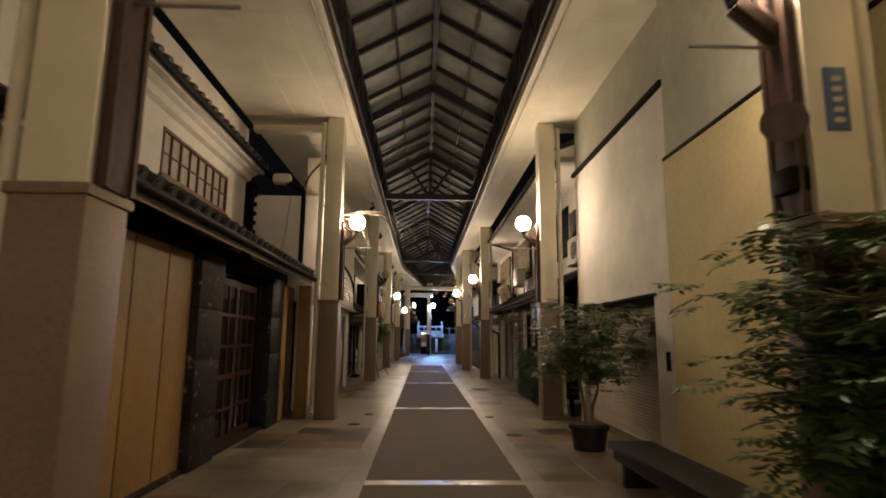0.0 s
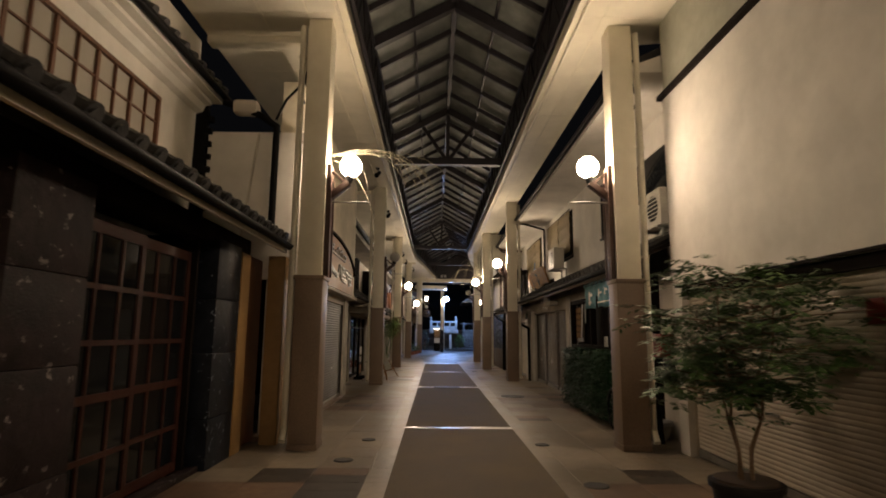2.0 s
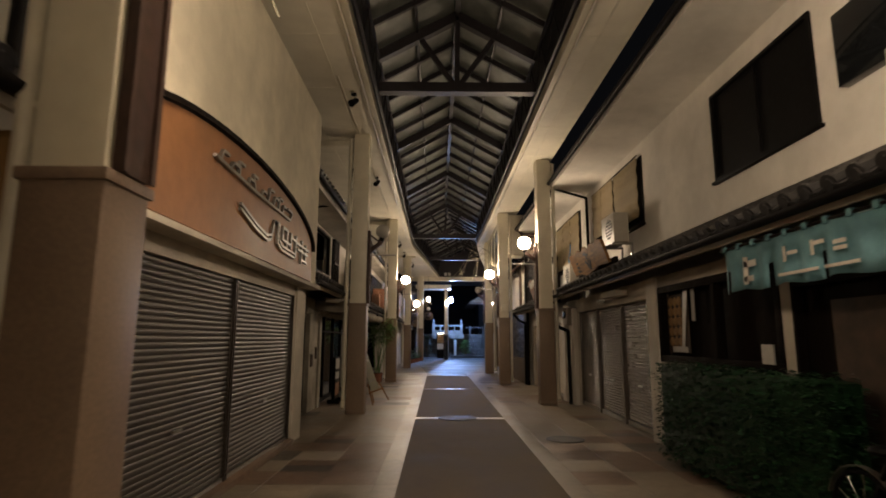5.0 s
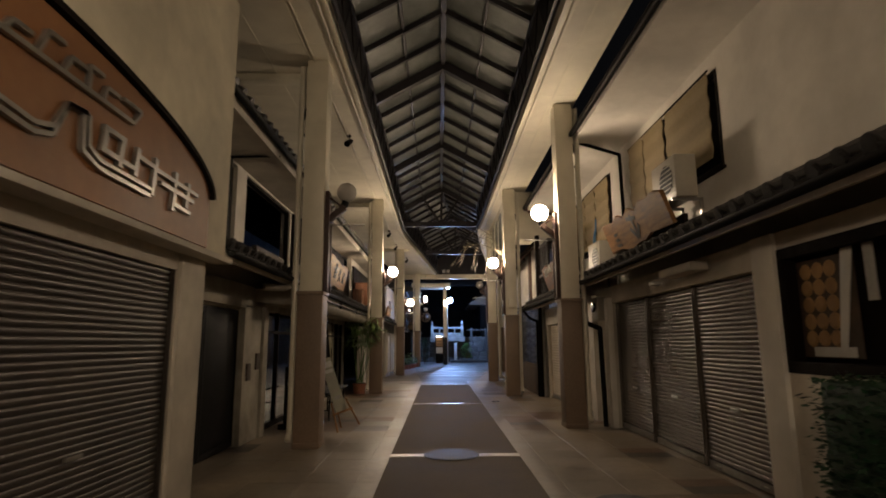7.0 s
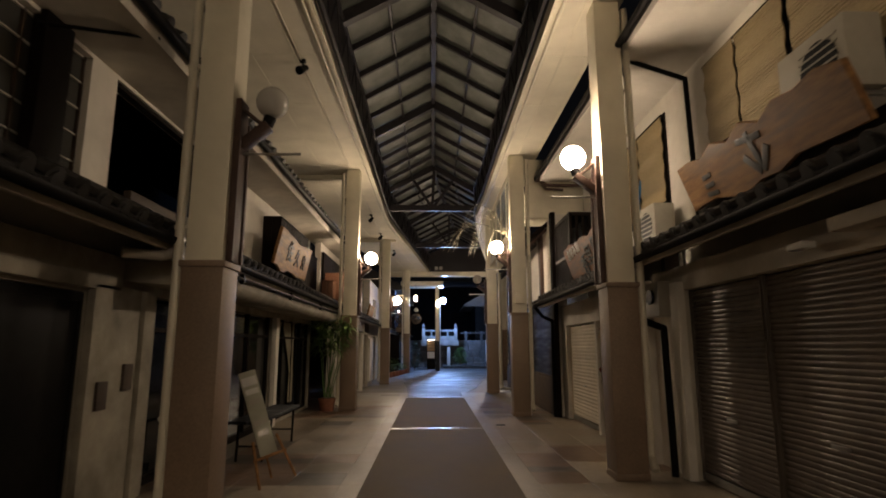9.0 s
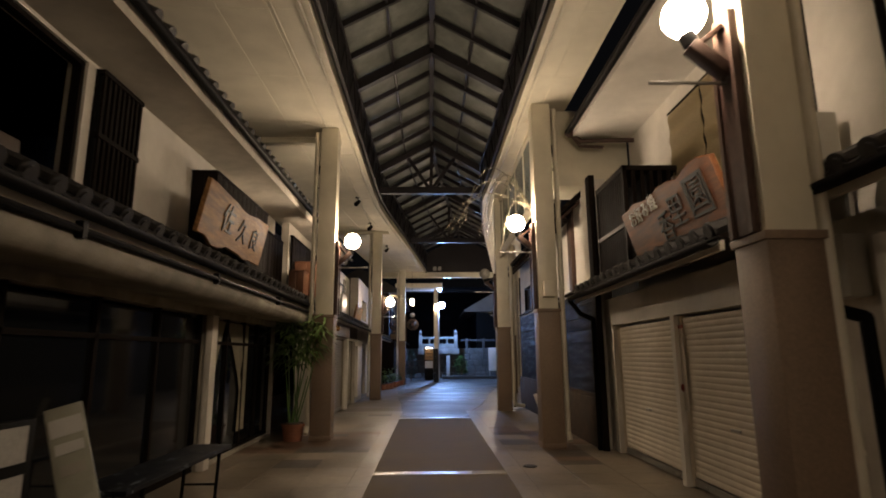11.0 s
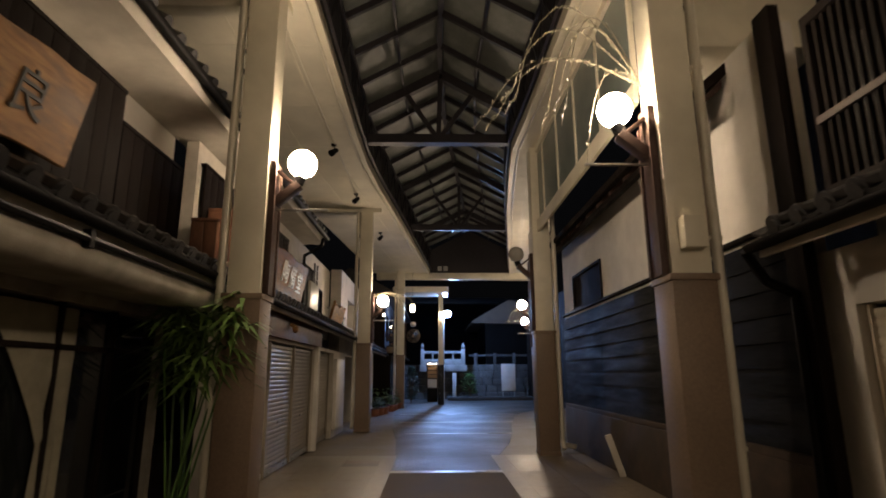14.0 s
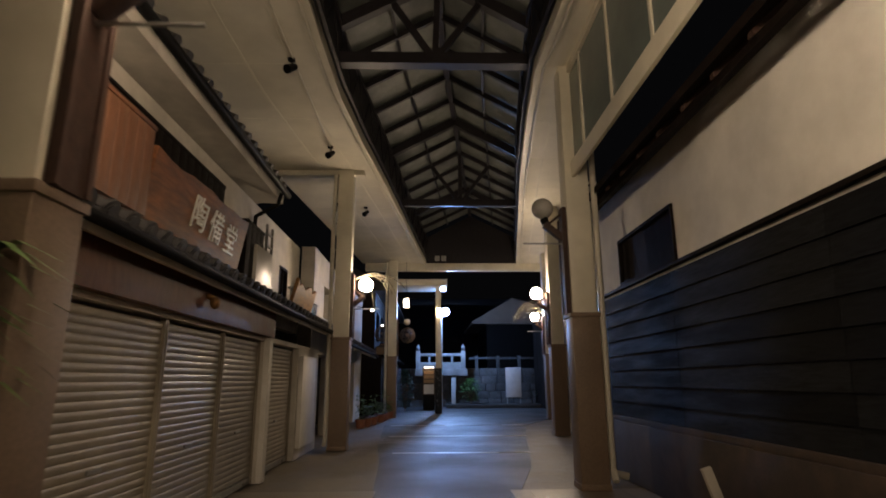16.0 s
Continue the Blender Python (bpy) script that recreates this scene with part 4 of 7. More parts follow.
bm = bmesh.new(); box(bm, -2.778, -2.70, 16.6, 19.9, 2.06, 2.42, 0.02); structure("trim_left_3_fascia", bm, M_DIMPLASTER, "pale fascia box over the doorway", "fascia")
dd = thing("dark_door", (-2.83, 18.24, 0), "black closed sliding doors filling a wide doorway", "door")
for ya, yb in ((17.02, 18.23), (18.25, 19.45)):
    bm = bmesh.new(); box(bm, -2.86, -2.81, ya, yb, 0.02, 2.02, 0.004); lf = part("leaf", bm, M_BLACK, dd)
    for a in ((ya, ya + 0.05, 0.02, 2.02), (yb - 0.05, yb, 0.02, 2.02), (ya + 0.05, yb - 0.05, 0.02, 0.1), (ya + 0.05, yb - 0.05, 1.94, 2.02)):
        bm = bmesh.new(); box(bm, -2.81, -2.798, *a); part("rail", bm, M_BLACK, lf)
bm = bmesh.new(); box(bm, -2.78, -2.70, 19.47, 20.28, 0, 2.12, 0.01); box(bm, -2.78, -2.66, 20.3, 20.53, 0, 2.12, 0.008); structure("wall_left_3_pier", bm, M_DIMPLASTER, "stained plaster pier between two shops", "pier")
for y, z in ((19.6, 0.95), (20.02, 1.1)):
    bm = bmesh.new(); box(bm, -2.70, -2.67, y, y + 0.16, z, z + 0.26, 0.006); single("meter_plate", bm, M_DADO, "small rusty metal plate fixed to a plaster pier", "plate", at=(-2.69, y + 0.08, z))
for y0, y1 in ((20.55, 25.48), (25.72, 28.9)):
    wn = thing("shop_window", (-2.88, (y0 + y1) / 2, 0), "dark glazed shopfront with thin timber mullions", "shop window", "", "structure")
    n = 4
    for i in range(n + 1):
        y = y0 + (y1 - y0) * i / n
        bm = bmesh.new(); box(bm, -2.92, -2.84, y - 0.03, y + 0.03, 0.05, 2.1); part("mullion", bm, M_DARKWOOD, wn)
    for i in range(n):
        bm = bmesh.new(); box(bm, -2.885, -2.879, y0 + (y1 - y0) * i / n + 0.035, y0 + (y1 - y0) * (i + 1) / n - 0.035, 0.1, 2.05); part("pane", bm, M_WINDOW, wn)
    bm = bmesh.new(); box(bm, -2.92, -2.84, y0, y1, 0, 0.1); part("sill_rail", bm, M_DARKWOOD, wn)
    bm = bmesh.new(); box(bm, -2.92, -2.84, y0, y1, 1.7, 1.75); part("transom", bm, M_DARKWOOD, wn)
bm = bmesh.new(); box(bm, -2.8, -2.69, 25.48, 25.68, 0, 2.1, 0.008); structure("trim_left_3_post", bm, M_PLASTER, "white square post between shopfronts", "post")
wn = thing("window_dark", (-2.96, 18.5, 2.95), "upper window of dim panes in pale muntins behind a dark post", "window", "", "structure")
for k in range(4):
    for j in range(5):
        ya, za = 17.74 + k * 0.4, 2.98 + j * 0.262
        bm = bmesh.new(); box(bm, -3.0, -2.99, ya + 0.012, ya + 0.388, za + 0.01, za + 0.252); part("pane", bm, M_DIMPANE, wn)
for k in range(5):
    bm = bmesh.new(); box(bm, -2.995, -2.965, 17.73 + k * 0.4, 17.75 + k * 0.4, 2.95, 4.3); part("muntin", bm, M_DADO, wn)
for j in range(6):
    bm = bmesh.new(); box(bm, -2.995, -2.972, 17.72, 19.34, 2.972 + j * 0.262, 2.986 + j * 0.262); part("muntin", bm, M_PLASTER, wn)
bm = bmesh.new(); box(bm, -2.96, -2.84, 18.62, 18.98, 2.9, 4.34, 0.006); part("post", bm, M_DARKWOOD, wn, "broad black timber post")
# Panes left out, so the added black room shows.
wn = thing("window_open", (-2.96, 21.1, 3.05), "wide unglazed upper opening, black inside, in a thin dark frame", "window", "", "structure")
for a in ((19.78, 22.5, 3.05, 3.11), (19.78, 22.5, 4.25, 4.3), (19.78, 19.83, 3.11, 4.25), (22.45, 22.5, 3.11, 4.25)):
    bm = bmesh.new(); box(bm, -3.02, -2.93, *a); part("frame", bm, M_DARKWOOD, wn)
bm = bmesh.new(); box(bm, -2.82, -2.74, 19.95, 21.6, 3.02, 3.14, 0.01); single("weathered_board", bm, M_DADO, "weathered plank lying along the tiles below the dark opening", "plank", at=(-2.78, 20.8, 3.02))
lt_ = thing("lattice_box", (-2.85, 23.0, 2.95), "black timber lattice box hung on the white upper wall", "lattice")
bm = bmesh.new(); box(bm, -2.898, -2.86, 22.62, 23.36, 2.95, 4.3); part("backing", bm, M_BLACK, lt_)
for k in range(9):
    bm = bmesh.new(); box(bm, -2.84, -2.815, 22.64 + k * 0.085, 22.675 + k * 0.085, 3.0, 4.26); part("slat", bm, M_DARKWOOD, lt_)
for z in (2.95, 3.6, 4.25):
    bm = bmesh.new(); box(bm, -2.86, -2.805, 22.62, 23.37, z, z + 0.05); part("rail", bm, M_DARKWOOD, lt_)
plank_box(-2.9, -2.55, 24.9, 27.3, 2.8, 4.05, "dark boarded shutter box behind the wooden sign", 12, "shutter_box", M_DARKWOOD, "shutter box")
plank_box(-2.9, -2.6, 27.4, 28.6, 2.8, 3.8, "dark boarded shutter box on the upper wall", 6, "shutter_box", M_DARKWOOD, "shutter box")
sg, m = signboard(24.0, 26.42, 2.9, 3.66, -2.36, -1, 12, M_SIGNWOOD, "weathered wooden shop sign with black brush lettering", seed=2, wavy=0.09)
lettering("佐", m, 0.42, M_INK, sg, [(-0.42, 0.02)])
lettering("久", m, 0.36, M_INK, sg, [(0.16, -0.02)])
lettering("良", m, 0.34, M_INK, sg, [(0.68, -0.03)])
plank_box(-2.5, -2.2, 28.75, 29.6, 2.75, 3.25, "small brown wooden box on the tiles", 5)

# ---- left side, pottery shop ----
wall_along_y("wall_left_4_upper", -2.75, -2.6, 29.0, 38.0, 2.4, 4.3, M_PLASTER2, "white upper wall of a shop", [(34.9, 35.6, 2.95, 3.6), (36.4, 37.0, 2.95, 3.6)])
wall_along_y("wall_left_4_lower", -2.35, -2.12, 29.0, 38.2, 0, 2.05, M_PLASTER2, "shop wall with roller shutter openings", [(29.3, 34.1, 0, 1.98), (34.45, 36.3, 0, 1.98)])
shutter(-2.2, 29.3, 31.1, 1.98, -1, M_SHUT_P, "olive-grey closed roller shutter of the pottery shop")
shutter(-2.2, 31.1, 32.6, 1.98, -1, M_SHUT_P, "olive-grey closed roller shutter of the pottery shop")
shutter(-2.2, 32.6, 34.1, 1.98, -1, M_SHUT_P, "olive-grey closed roller shutter of the pottery shop")
shutter(-2.25, 34.45, 36.3, 1.98, -1, M_SHUT_P, "olive-grey closed roller shutter beside a cream panel")
bm = bmesh.new(); box(bm, -2.15, -2.02, 29.0, 34.3, 2.03, 2.4, 0.008); structure("trim_left_4_fascia", bm, M_BROWNWOOD, "red-brown timber fascia over the shutters", "fascia")
bm = bmesh.new(); box(bm, -2.18, -2.04, 34.12, 34.28, 0, 2.05, 0.006); structure("trim_left_4_post", bm, M_PLASTER, "white post between shutters", "post")
bm = bmesh.new(); box(bm, -2.12, -2.04, 36.4, 37.6, 0.2, 1.85, 0.006); single("cream_panel", bm, M_PLASTER, "plain cream panel leaning against the shop wall", "panel", at=(-2.08, 37.0, 0.2))
pent_roof(29.0, 38.2, -1.85, 2.44, -2.6, 2.78, -1, "dark tiled pent roof over the pottery shop")
sg, m = signboard(30.3, 32.75, 2.70, 3.42, -2.12, -1, 10, M_SIGNRED, "reddish wooden shop sign with pale lettering", seed=5)
lettering("陶備堂", m, 0.38, M_LETTER, sg, [(-0.16, 0.02), (0.3, 0.0), (0.76, -0.03)])
plank_box(-2.5, -2.0, 29.2, 30.15, 2.7, 3.5, "orange-brown wooden planter box on the tiles", 7)
plank_box(-2.598, -2.53, 29.1, 33.15, 2.82, 4.05, "long dark boarded shutter case under the eave", 20, "shutter_box", M_DARKWOOD, "shutter box")
plank_box(-2.6, -2.2, 33.2, 34, 2.75, 3.6, "dark boarded shutter box on the upper wall", 4, "shutter_box", M_DARKWOOD, "shutter box")
sg, m = signboard(35.2, 36.7, 2.62, 3.15, -2.0, -1, 14, M_SIGNWOOD, "pale oval wooden shop sign", seed=7, wavy=0.15)
for y0, y1, nm in ((34.9, 35.6, "window_4"), (36.4, 37.0, "window_5")):
    window(y0, y1, 2.95, 3.6, -2.62, -1, 1, 2, M_DARKWOOD, M_WINDOW, nm, "small dark upper window", 0)

# ---- left side, far end ----
wall_along_y("wall_left_5", -2.6, -2.3, 38.2, 47.5, 0, 4.4, M_PLASTER2, "far shop wall", [(38.6, 41.0, 0, 2.0), (43.6, 45.6, 0, 2.0), (39.5, 41, 2.9, 3.7), (43, 44.5, 2.9, 3.7)])
# Unseen far room: the added back wall is coloured as dark as unlit space.
wall_along_y("wall_left_5_back", -3.6, -3.4, 38.0, 48, 0, 4.4, M_DARKWOOD, "dark interior wall")
pent_roof(38.4, 47.2, -1.7, 2.3, -2.3, 2.6, -1, "dark tiled pent roof on the far shops")

# ---- right side, white house and yellow wall ----
wall_along_y("wall_right_yellow", 3.3, 3.6, -10, 5.55, 0, 3.84, M_YELLOW, "yellow stuccoed wall")
wall_along_y("wall_right_yellow_top", 3.33, 3.6, -10, 5.55, 3.87, 6.1, M_GREY, "grey-green boarded upper wall over yellow stucco")
bm = bmesh.new(); box(bm, 3.28, 3.6, -10, 5.55, 3.835, 3.875); structure("trim_yellow_flashing", bm, M_BLACK, "thin dark flashing line on the wall", "trim")
wall_along_y("wall_right_white", 3.36, 3.7, 5.56, 9.86, 0, 4.9, M_PLASTER, "white plastered wall with a shutter opening", [(6.2, 9.6, 0, 2.16)])
bm = bmesh.new(); box(bm, 3.29, 3.7, 5.56, 9.9, 4.9, 4.97, 0.006); structure("trim_white_wall_cap", bm, M_DARKWOOD, "dark timber capping on the white wall", "trim")
wall_along_y("wall_right_white_top", 3.38, 3.7, 5.58, 9.86, 4.97, 6.1, M_GREY, "grey-green boarded panel above the white wall")
# Solid dark strip and box drawn for the shaded gap above the shutter.
bm = bmesh.new(); box(bm, 3.32, 3.355, 6.1, 9.7, 2.16, 2.19, 0.003); box(bm, 3.38, 3.62, 6.2, 9.6, 2.05, 2.16); structure("trim_shutter_head", bm, M_DARKWOOD, "dark shutter housing gap", "trim")
shutter(3.47, 6.2, 9.6, 2.1, 1, M_SHUT_B, "beige closed roller shutter in a white wall", pitch=0.05)
bm = bmesh.new(); box(bm, 3.33, 3.36, 5.78, 5.86, 1.18, 1.42, 0.006); single("key_switch", bm, M_BLACK, "small dark shutter key switch on a white wall", "switch", at=(3.345, 5.82, 1.18))

# ---- right side, restaurant house ----
wall_along_y("wall_right_2_upper", 4.0, 4.2, 9.87, 27.0, 2.5, 6.0, M_PLASTER, "white plastered upper wall of an old house", [(12.8, 14.95, 3.75, 5.02), (17.7, 21.0, 3.75, 5.1), (22.3, 25.2, 3.6, 5.1)])
wall_along_y("wall_right_2_door", 3.45, 3.7, 11.05, 12.74, 0, 2.5, M_DARKWOOD, "dark timber entrance wall of a restaurant", [(11.3, 12.7, 0, 2.05)])
wall_along_y("wall_right_2_lower", 3.45, 3.7, 12.74, 21.9, 0, 2.5, M_PLASTER2, "shop wall with shutters and a display window", [(12.9, 15.95, 1.3, 2.3), (16.35, 21.0, 0, 2.2)])
# Added behind the right-hand fronts, unseen, black to keep them dark.
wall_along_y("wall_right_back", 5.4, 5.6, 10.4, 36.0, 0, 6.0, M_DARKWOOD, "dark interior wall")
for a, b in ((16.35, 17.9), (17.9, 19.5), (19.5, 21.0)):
    shutter(3.56, a, b, 2.2, 1, M_SHUT_LIGHTENED, "dark grey closed roller shutter of a restaurant", pitch=0.052)
pent_roof(9.95, 21.7, 3.0, 2.62, 4.0, 3.1, 1, "dark tiled pent roof with a long gutter over the shutters")
upper_eave(9.95, 26.9, 2.95, 5.38, 4.0, 1, "white plaster eave underside with a black gutter", tile_edge=False, soffit=M_PLASTER, rise=0.4, depth=0.1)
# Added black sheet over the panes stands in for the unlit room.
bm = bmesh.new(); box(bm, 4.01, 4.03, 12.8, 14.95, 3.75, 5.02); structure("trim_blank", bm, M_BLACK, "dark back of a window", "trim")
window(12.8, 14.95, 3.75, 5.02, 4.0, 1, 1, 2, M_BLACK, M_WINDOW, "window_2", "dark green upper window in a black frame", 0)
for y0, y1, z0, z1, nm in ((17.7, 21.0, 3.75, 5.1, "window_6"), (22.3, 25.2, 3.6, 5.1, "window_7")):
    window(y0, y1, z0, z1, 4.02, 1, 1, 2, M_DARKWOOD, M_WINDOW, nm, "dark framed upper window behind reed blinds", 0)
for y0, y1, z0, z1 in ((17.85, 19.25, 3.9, 5.12), (19.35, 20.2, 3.95, 5.12), (20.25, 20.95, 4.0, 5.12), (22.35, 23.3, 3.7, 5.06), (23.36, 24.2, 3.68, 5.06), (24.26, 25.2, 3.68, 5.04)):
    bl = thing("reed_blind", (3.95, (y0 + y1) / 2, z0), "hanging reed blind in front of a window", "blind", "reed blinds")
    bm = bmesh.new()
    n = int((z1 - z0) / 0.035)
    for i in range(n):
        z = z0 + i * 0.035
        wob = 0.01 * math.sin(i * 0.7 + y0)
        box(bm, 3.93 + wob, 3.945 + wob, y0, y1, z, z + 0.03)
    part("reeds", bm, M_BLIND, bl)
    bm = bmesh.new(); rod(bm, (3.94, y0 - 0.03, z1), (3.94, y1 + 0.03, z1), 0.015, 6); part("top_rod", bm, M_DARKWOOD, bl)

wall_along_y("wall_right_2_recess", 3.66, 3.8, 9.87, 11.05, 0, 2.5, M_PLASTER2, "narrow recessed wall beside the white house")

# ---- right side, okonomiyaki house ----
wall_along_y("wall_right_3_lower", 3.35, 3.6, 21.9, 27.0, 0, 2.42, M_PLASTER, "white shop wall with shutter openings", [(22.2, 24.3, 0, 1.98), (24.4, 26.55, 0, 1.98)])
shutter(3.45, 22.2, 24.3, 1.98, 1, M_SHUT_W, "beige closed roller shutter with a paper poster")
shutter(3.45, 24.4, 26.55, 1.98, 1, M_SHUT_W, "beige closed roller shutter with a paper poster")
pent_roof(22.0, 26.7, 2.78, 2.46, 4.0, 2.95, 1, "dark tiled pent roof over white shutters")

# ---- right side, board wall ----
wall_along_y("wall_right_4", 3.24, 3.5, 26.95, 34.85, 0, 4.6, M_PLASTER, "white plaster wall above black boarding", [(32.05, 33.95, 2.76, 3.46)])
bm = bmesh.new(); box(bm, 3.14, 3.24, 26.95, 34.85, 0, 0.80, 0.01); structure("baseboard_right_4", bm, M_DADO, "stained brown dado below the boards", "dado")
bd = thing("boarding", (3.2, 31.2, 0.8), "black weathered horizontal boarding on a house wall", "boarding")
bm = bmesh.new(); prism(bm, [(0.0, 0.0), (-0.04, 0.0), (-0.016, 0.24), (0.0, 0.24)], "y", -1.315, 1.315); me = to_mesh("board", bm, M_BOARDS, smooth=False)
pieces("board", me, [pose(3.23, 28.27 + 2.635 * k, 0.86 + i * 0.222) for i in range(8) for k in range(3)], bd)
bm = bmesh.new(); box(bm, 3.15, 3.24, 26.95, 34.85, 0.80, 0.87, 0.006); part("bottom_rail", bm, M_DADO, bd)
bm = bmesh.new(); box(bm, 3.17, 3.24, 26.95, 34.85, 2.70, 2.745, 0.006); part("top_rail", bm, M_DARKWOOD, bd)
window(32.05, 33.95, 2.76, 3.46, 3.24, 1, 1, 1, M_DARKWOOD, M_DARKWOOD, "window_3", "small window closed by a dark wooden shutter", 0)
rf = thing("rafter_eave", (2.8, 31.2, 3.8), "dark tiled eave with exposed red-brown rafters", "eave")
bm = bmesh.new(); prism(bm, [(2.72, 4.03), (2.72, 4.13), (3.5, 4.81), (3.5, 4.66)], "y", 27.6, 35.0); part("roof_deck", bm, M_DARKWOOD, rf)
for i in range(13):
    y = 27.7 + i * 0.6
    bm = bmesh.new(); prism(bm, [(2.82, 3.99), (2.82, 4.05), (3.26, 4.46), (3.26, 4.37)], "y", y, y + 0.07); part("rafter", bm, M_RUST, rf)
bm = bmesh.new(); box(bm, 2.88, 2.96, 27.6, 35.0, 3.96, 4.04); part("purlin", bm, M_DARKWOOD, rf)
bm = bmesh.new(); box(bm, 3.14, 3.24, 26.72, 26.95, 0, 4.6, 0.006); structure("trim_right_corner_post", bm, M_DARKWOOD, "dark timber corner post", "post")
bm = bmesh.new(); box(bm, 3.16, 3.238, 28.18, 28.46, 2.76, 4.5, 0.006); structure("trim_right_wall_post", bm, M_RUST, "red-brown timber post on the white plaster", "post")
# clerestory of obscure glass between soffit and this eave
cg = thing("clerestory", (2.45, 30.8, 4.2), "grey obscure glass clerestory in a cream frame", "clerestory", "", "structure")
for i in range(5):
    y = 28.0 + i * 1.2
    bm = bmesh.new(); box(bm, 2.46, 2.47, y + 0.02, y + 1.18, 4.5, 5.95); part("pane", bm, M_CLERE, cg)
for i in range(6):
    y = 28.0 + i * 1.2
    bm = bmesh.new(); box(bm, 2.44, 2.49, y - 0.025, y + 0.025, 4.45, 6.0); part("mullion", bm, M_CREAM, cg)
bm = bmesh.new(); box(bm, 2.40, 2.45, 27.9, 34.0, 4.28, 4.52, 0.006); part("bottom_beam", bm, M_CREAM, cg)
bm = bmesh.new(); box(bm, 2.42, 2.52, 27.9, 34.0, 5.98, 6.09); part("top_rail", bm, M_CREAM, cg)
bm = bmesh.new(); box(bm, 2.7, 4.1, 27.35, 28.3, 4.6, 6.09, 0.02); structure("trim_right_boxing", bm, M_CREAM, "cream boxed-in housing under the soffit", "boxing")

# ---- back and far ends ----
# Unseen end wall, added to shut the shell behind the start.
bm = bmesh.new(); box(bm, -4, 4.5, -10.2, -10, 0, 6.2); structure("wall_back", bm, M_PLASTER2, "plain plastered wall closing the arcade behind", "wall")

# ---- plants ----
def leafy(bm, centre, radius, count, rnd, size=0.07, flat=0.6, droop=0.3):
    """Sprays of narrow leaflets about a centre."""
    c = Vector(centre)
    for _ in range(count):
        p = c + Vector((rnd.gauss(0, 1), rnd.gauss(0, 1), rnd.gauss(0, 1) * flat)) * radius * 0.5
        az = rnd.uniform(0, 6.283)
        out = Vector((math.cos(az), math.sin(az), -droop + rnd.uniform(-0.35, 0.35))).normalized()
        side = out.cross(Vector((0, 0, 1))).normalized()
        side = (side + Vector((0, 0, rnd.uniform(-0.5, 0.5)))).normalized()
        ln = size * rnd.uniform(0.7, 1.5)
        w = ln * 0.3
        a = [p, p + out * ln * 0.45 + side * w, p + out * ln, p + out * ln * 0.45 - side * w]
        bm.faces.new([bm.verts.new(v) for v in a])


def pinnate(bm, base, way, length, rnd, pairs=7, size=0.07):
    """A compound leaf: paired leaflets on a stalk that bends over."""
    p, d = Vector(base), Vector(way).normalized()
    side = d.cross(Vector((0, 0, 1))).normalized()
    for i in range(pairs):
        q = p + d * (length / pairs)
        d = (d + Vector((0, 0, -0.10))).normalized()
        for s in (-1, 1):
            out = (side * s + d * 0.5 + Vector((0, 0, rnd.uniform(-0.35, 0.1)))).normalized()
            w = d * size * 0.22
            bm.faces.new([bm.verts.new(v) for v in (q, q + out * size * 0.5 + w, q + out * size, q + out * size * 0.5 - w)])
        p = q


def pot(name_parent, x, y, r, h, material):
    bm = bmesh.new()
    bmesh.ops.create_cone(bm, cap_ends=True, segments=24, radius1=r * 0.82, radius2=r, depth=h, matrix=Matrix.Translation((x, y, h / 2)))
    bmesh.ops.create_cone(bm, cap_ends=True, segments=24, radius1=r * 1.07, radius2=r * 1.07, depth=h * 0.14, matrix=Matrix.Translation((x, y, h * 0.93)))
    pt_ = part("pot", bm, material, name_parent)
    bm = bmesh.new(); bmesh.ops.create_cone(bm, cap_ends=True, segments=20, radius1=r * 0.92, radius2=r * 0.9, depth=0.04, matrix=Matrix.Translation((x, y, h * 1.005))); part("soil", bm, M_DADO, pt_)


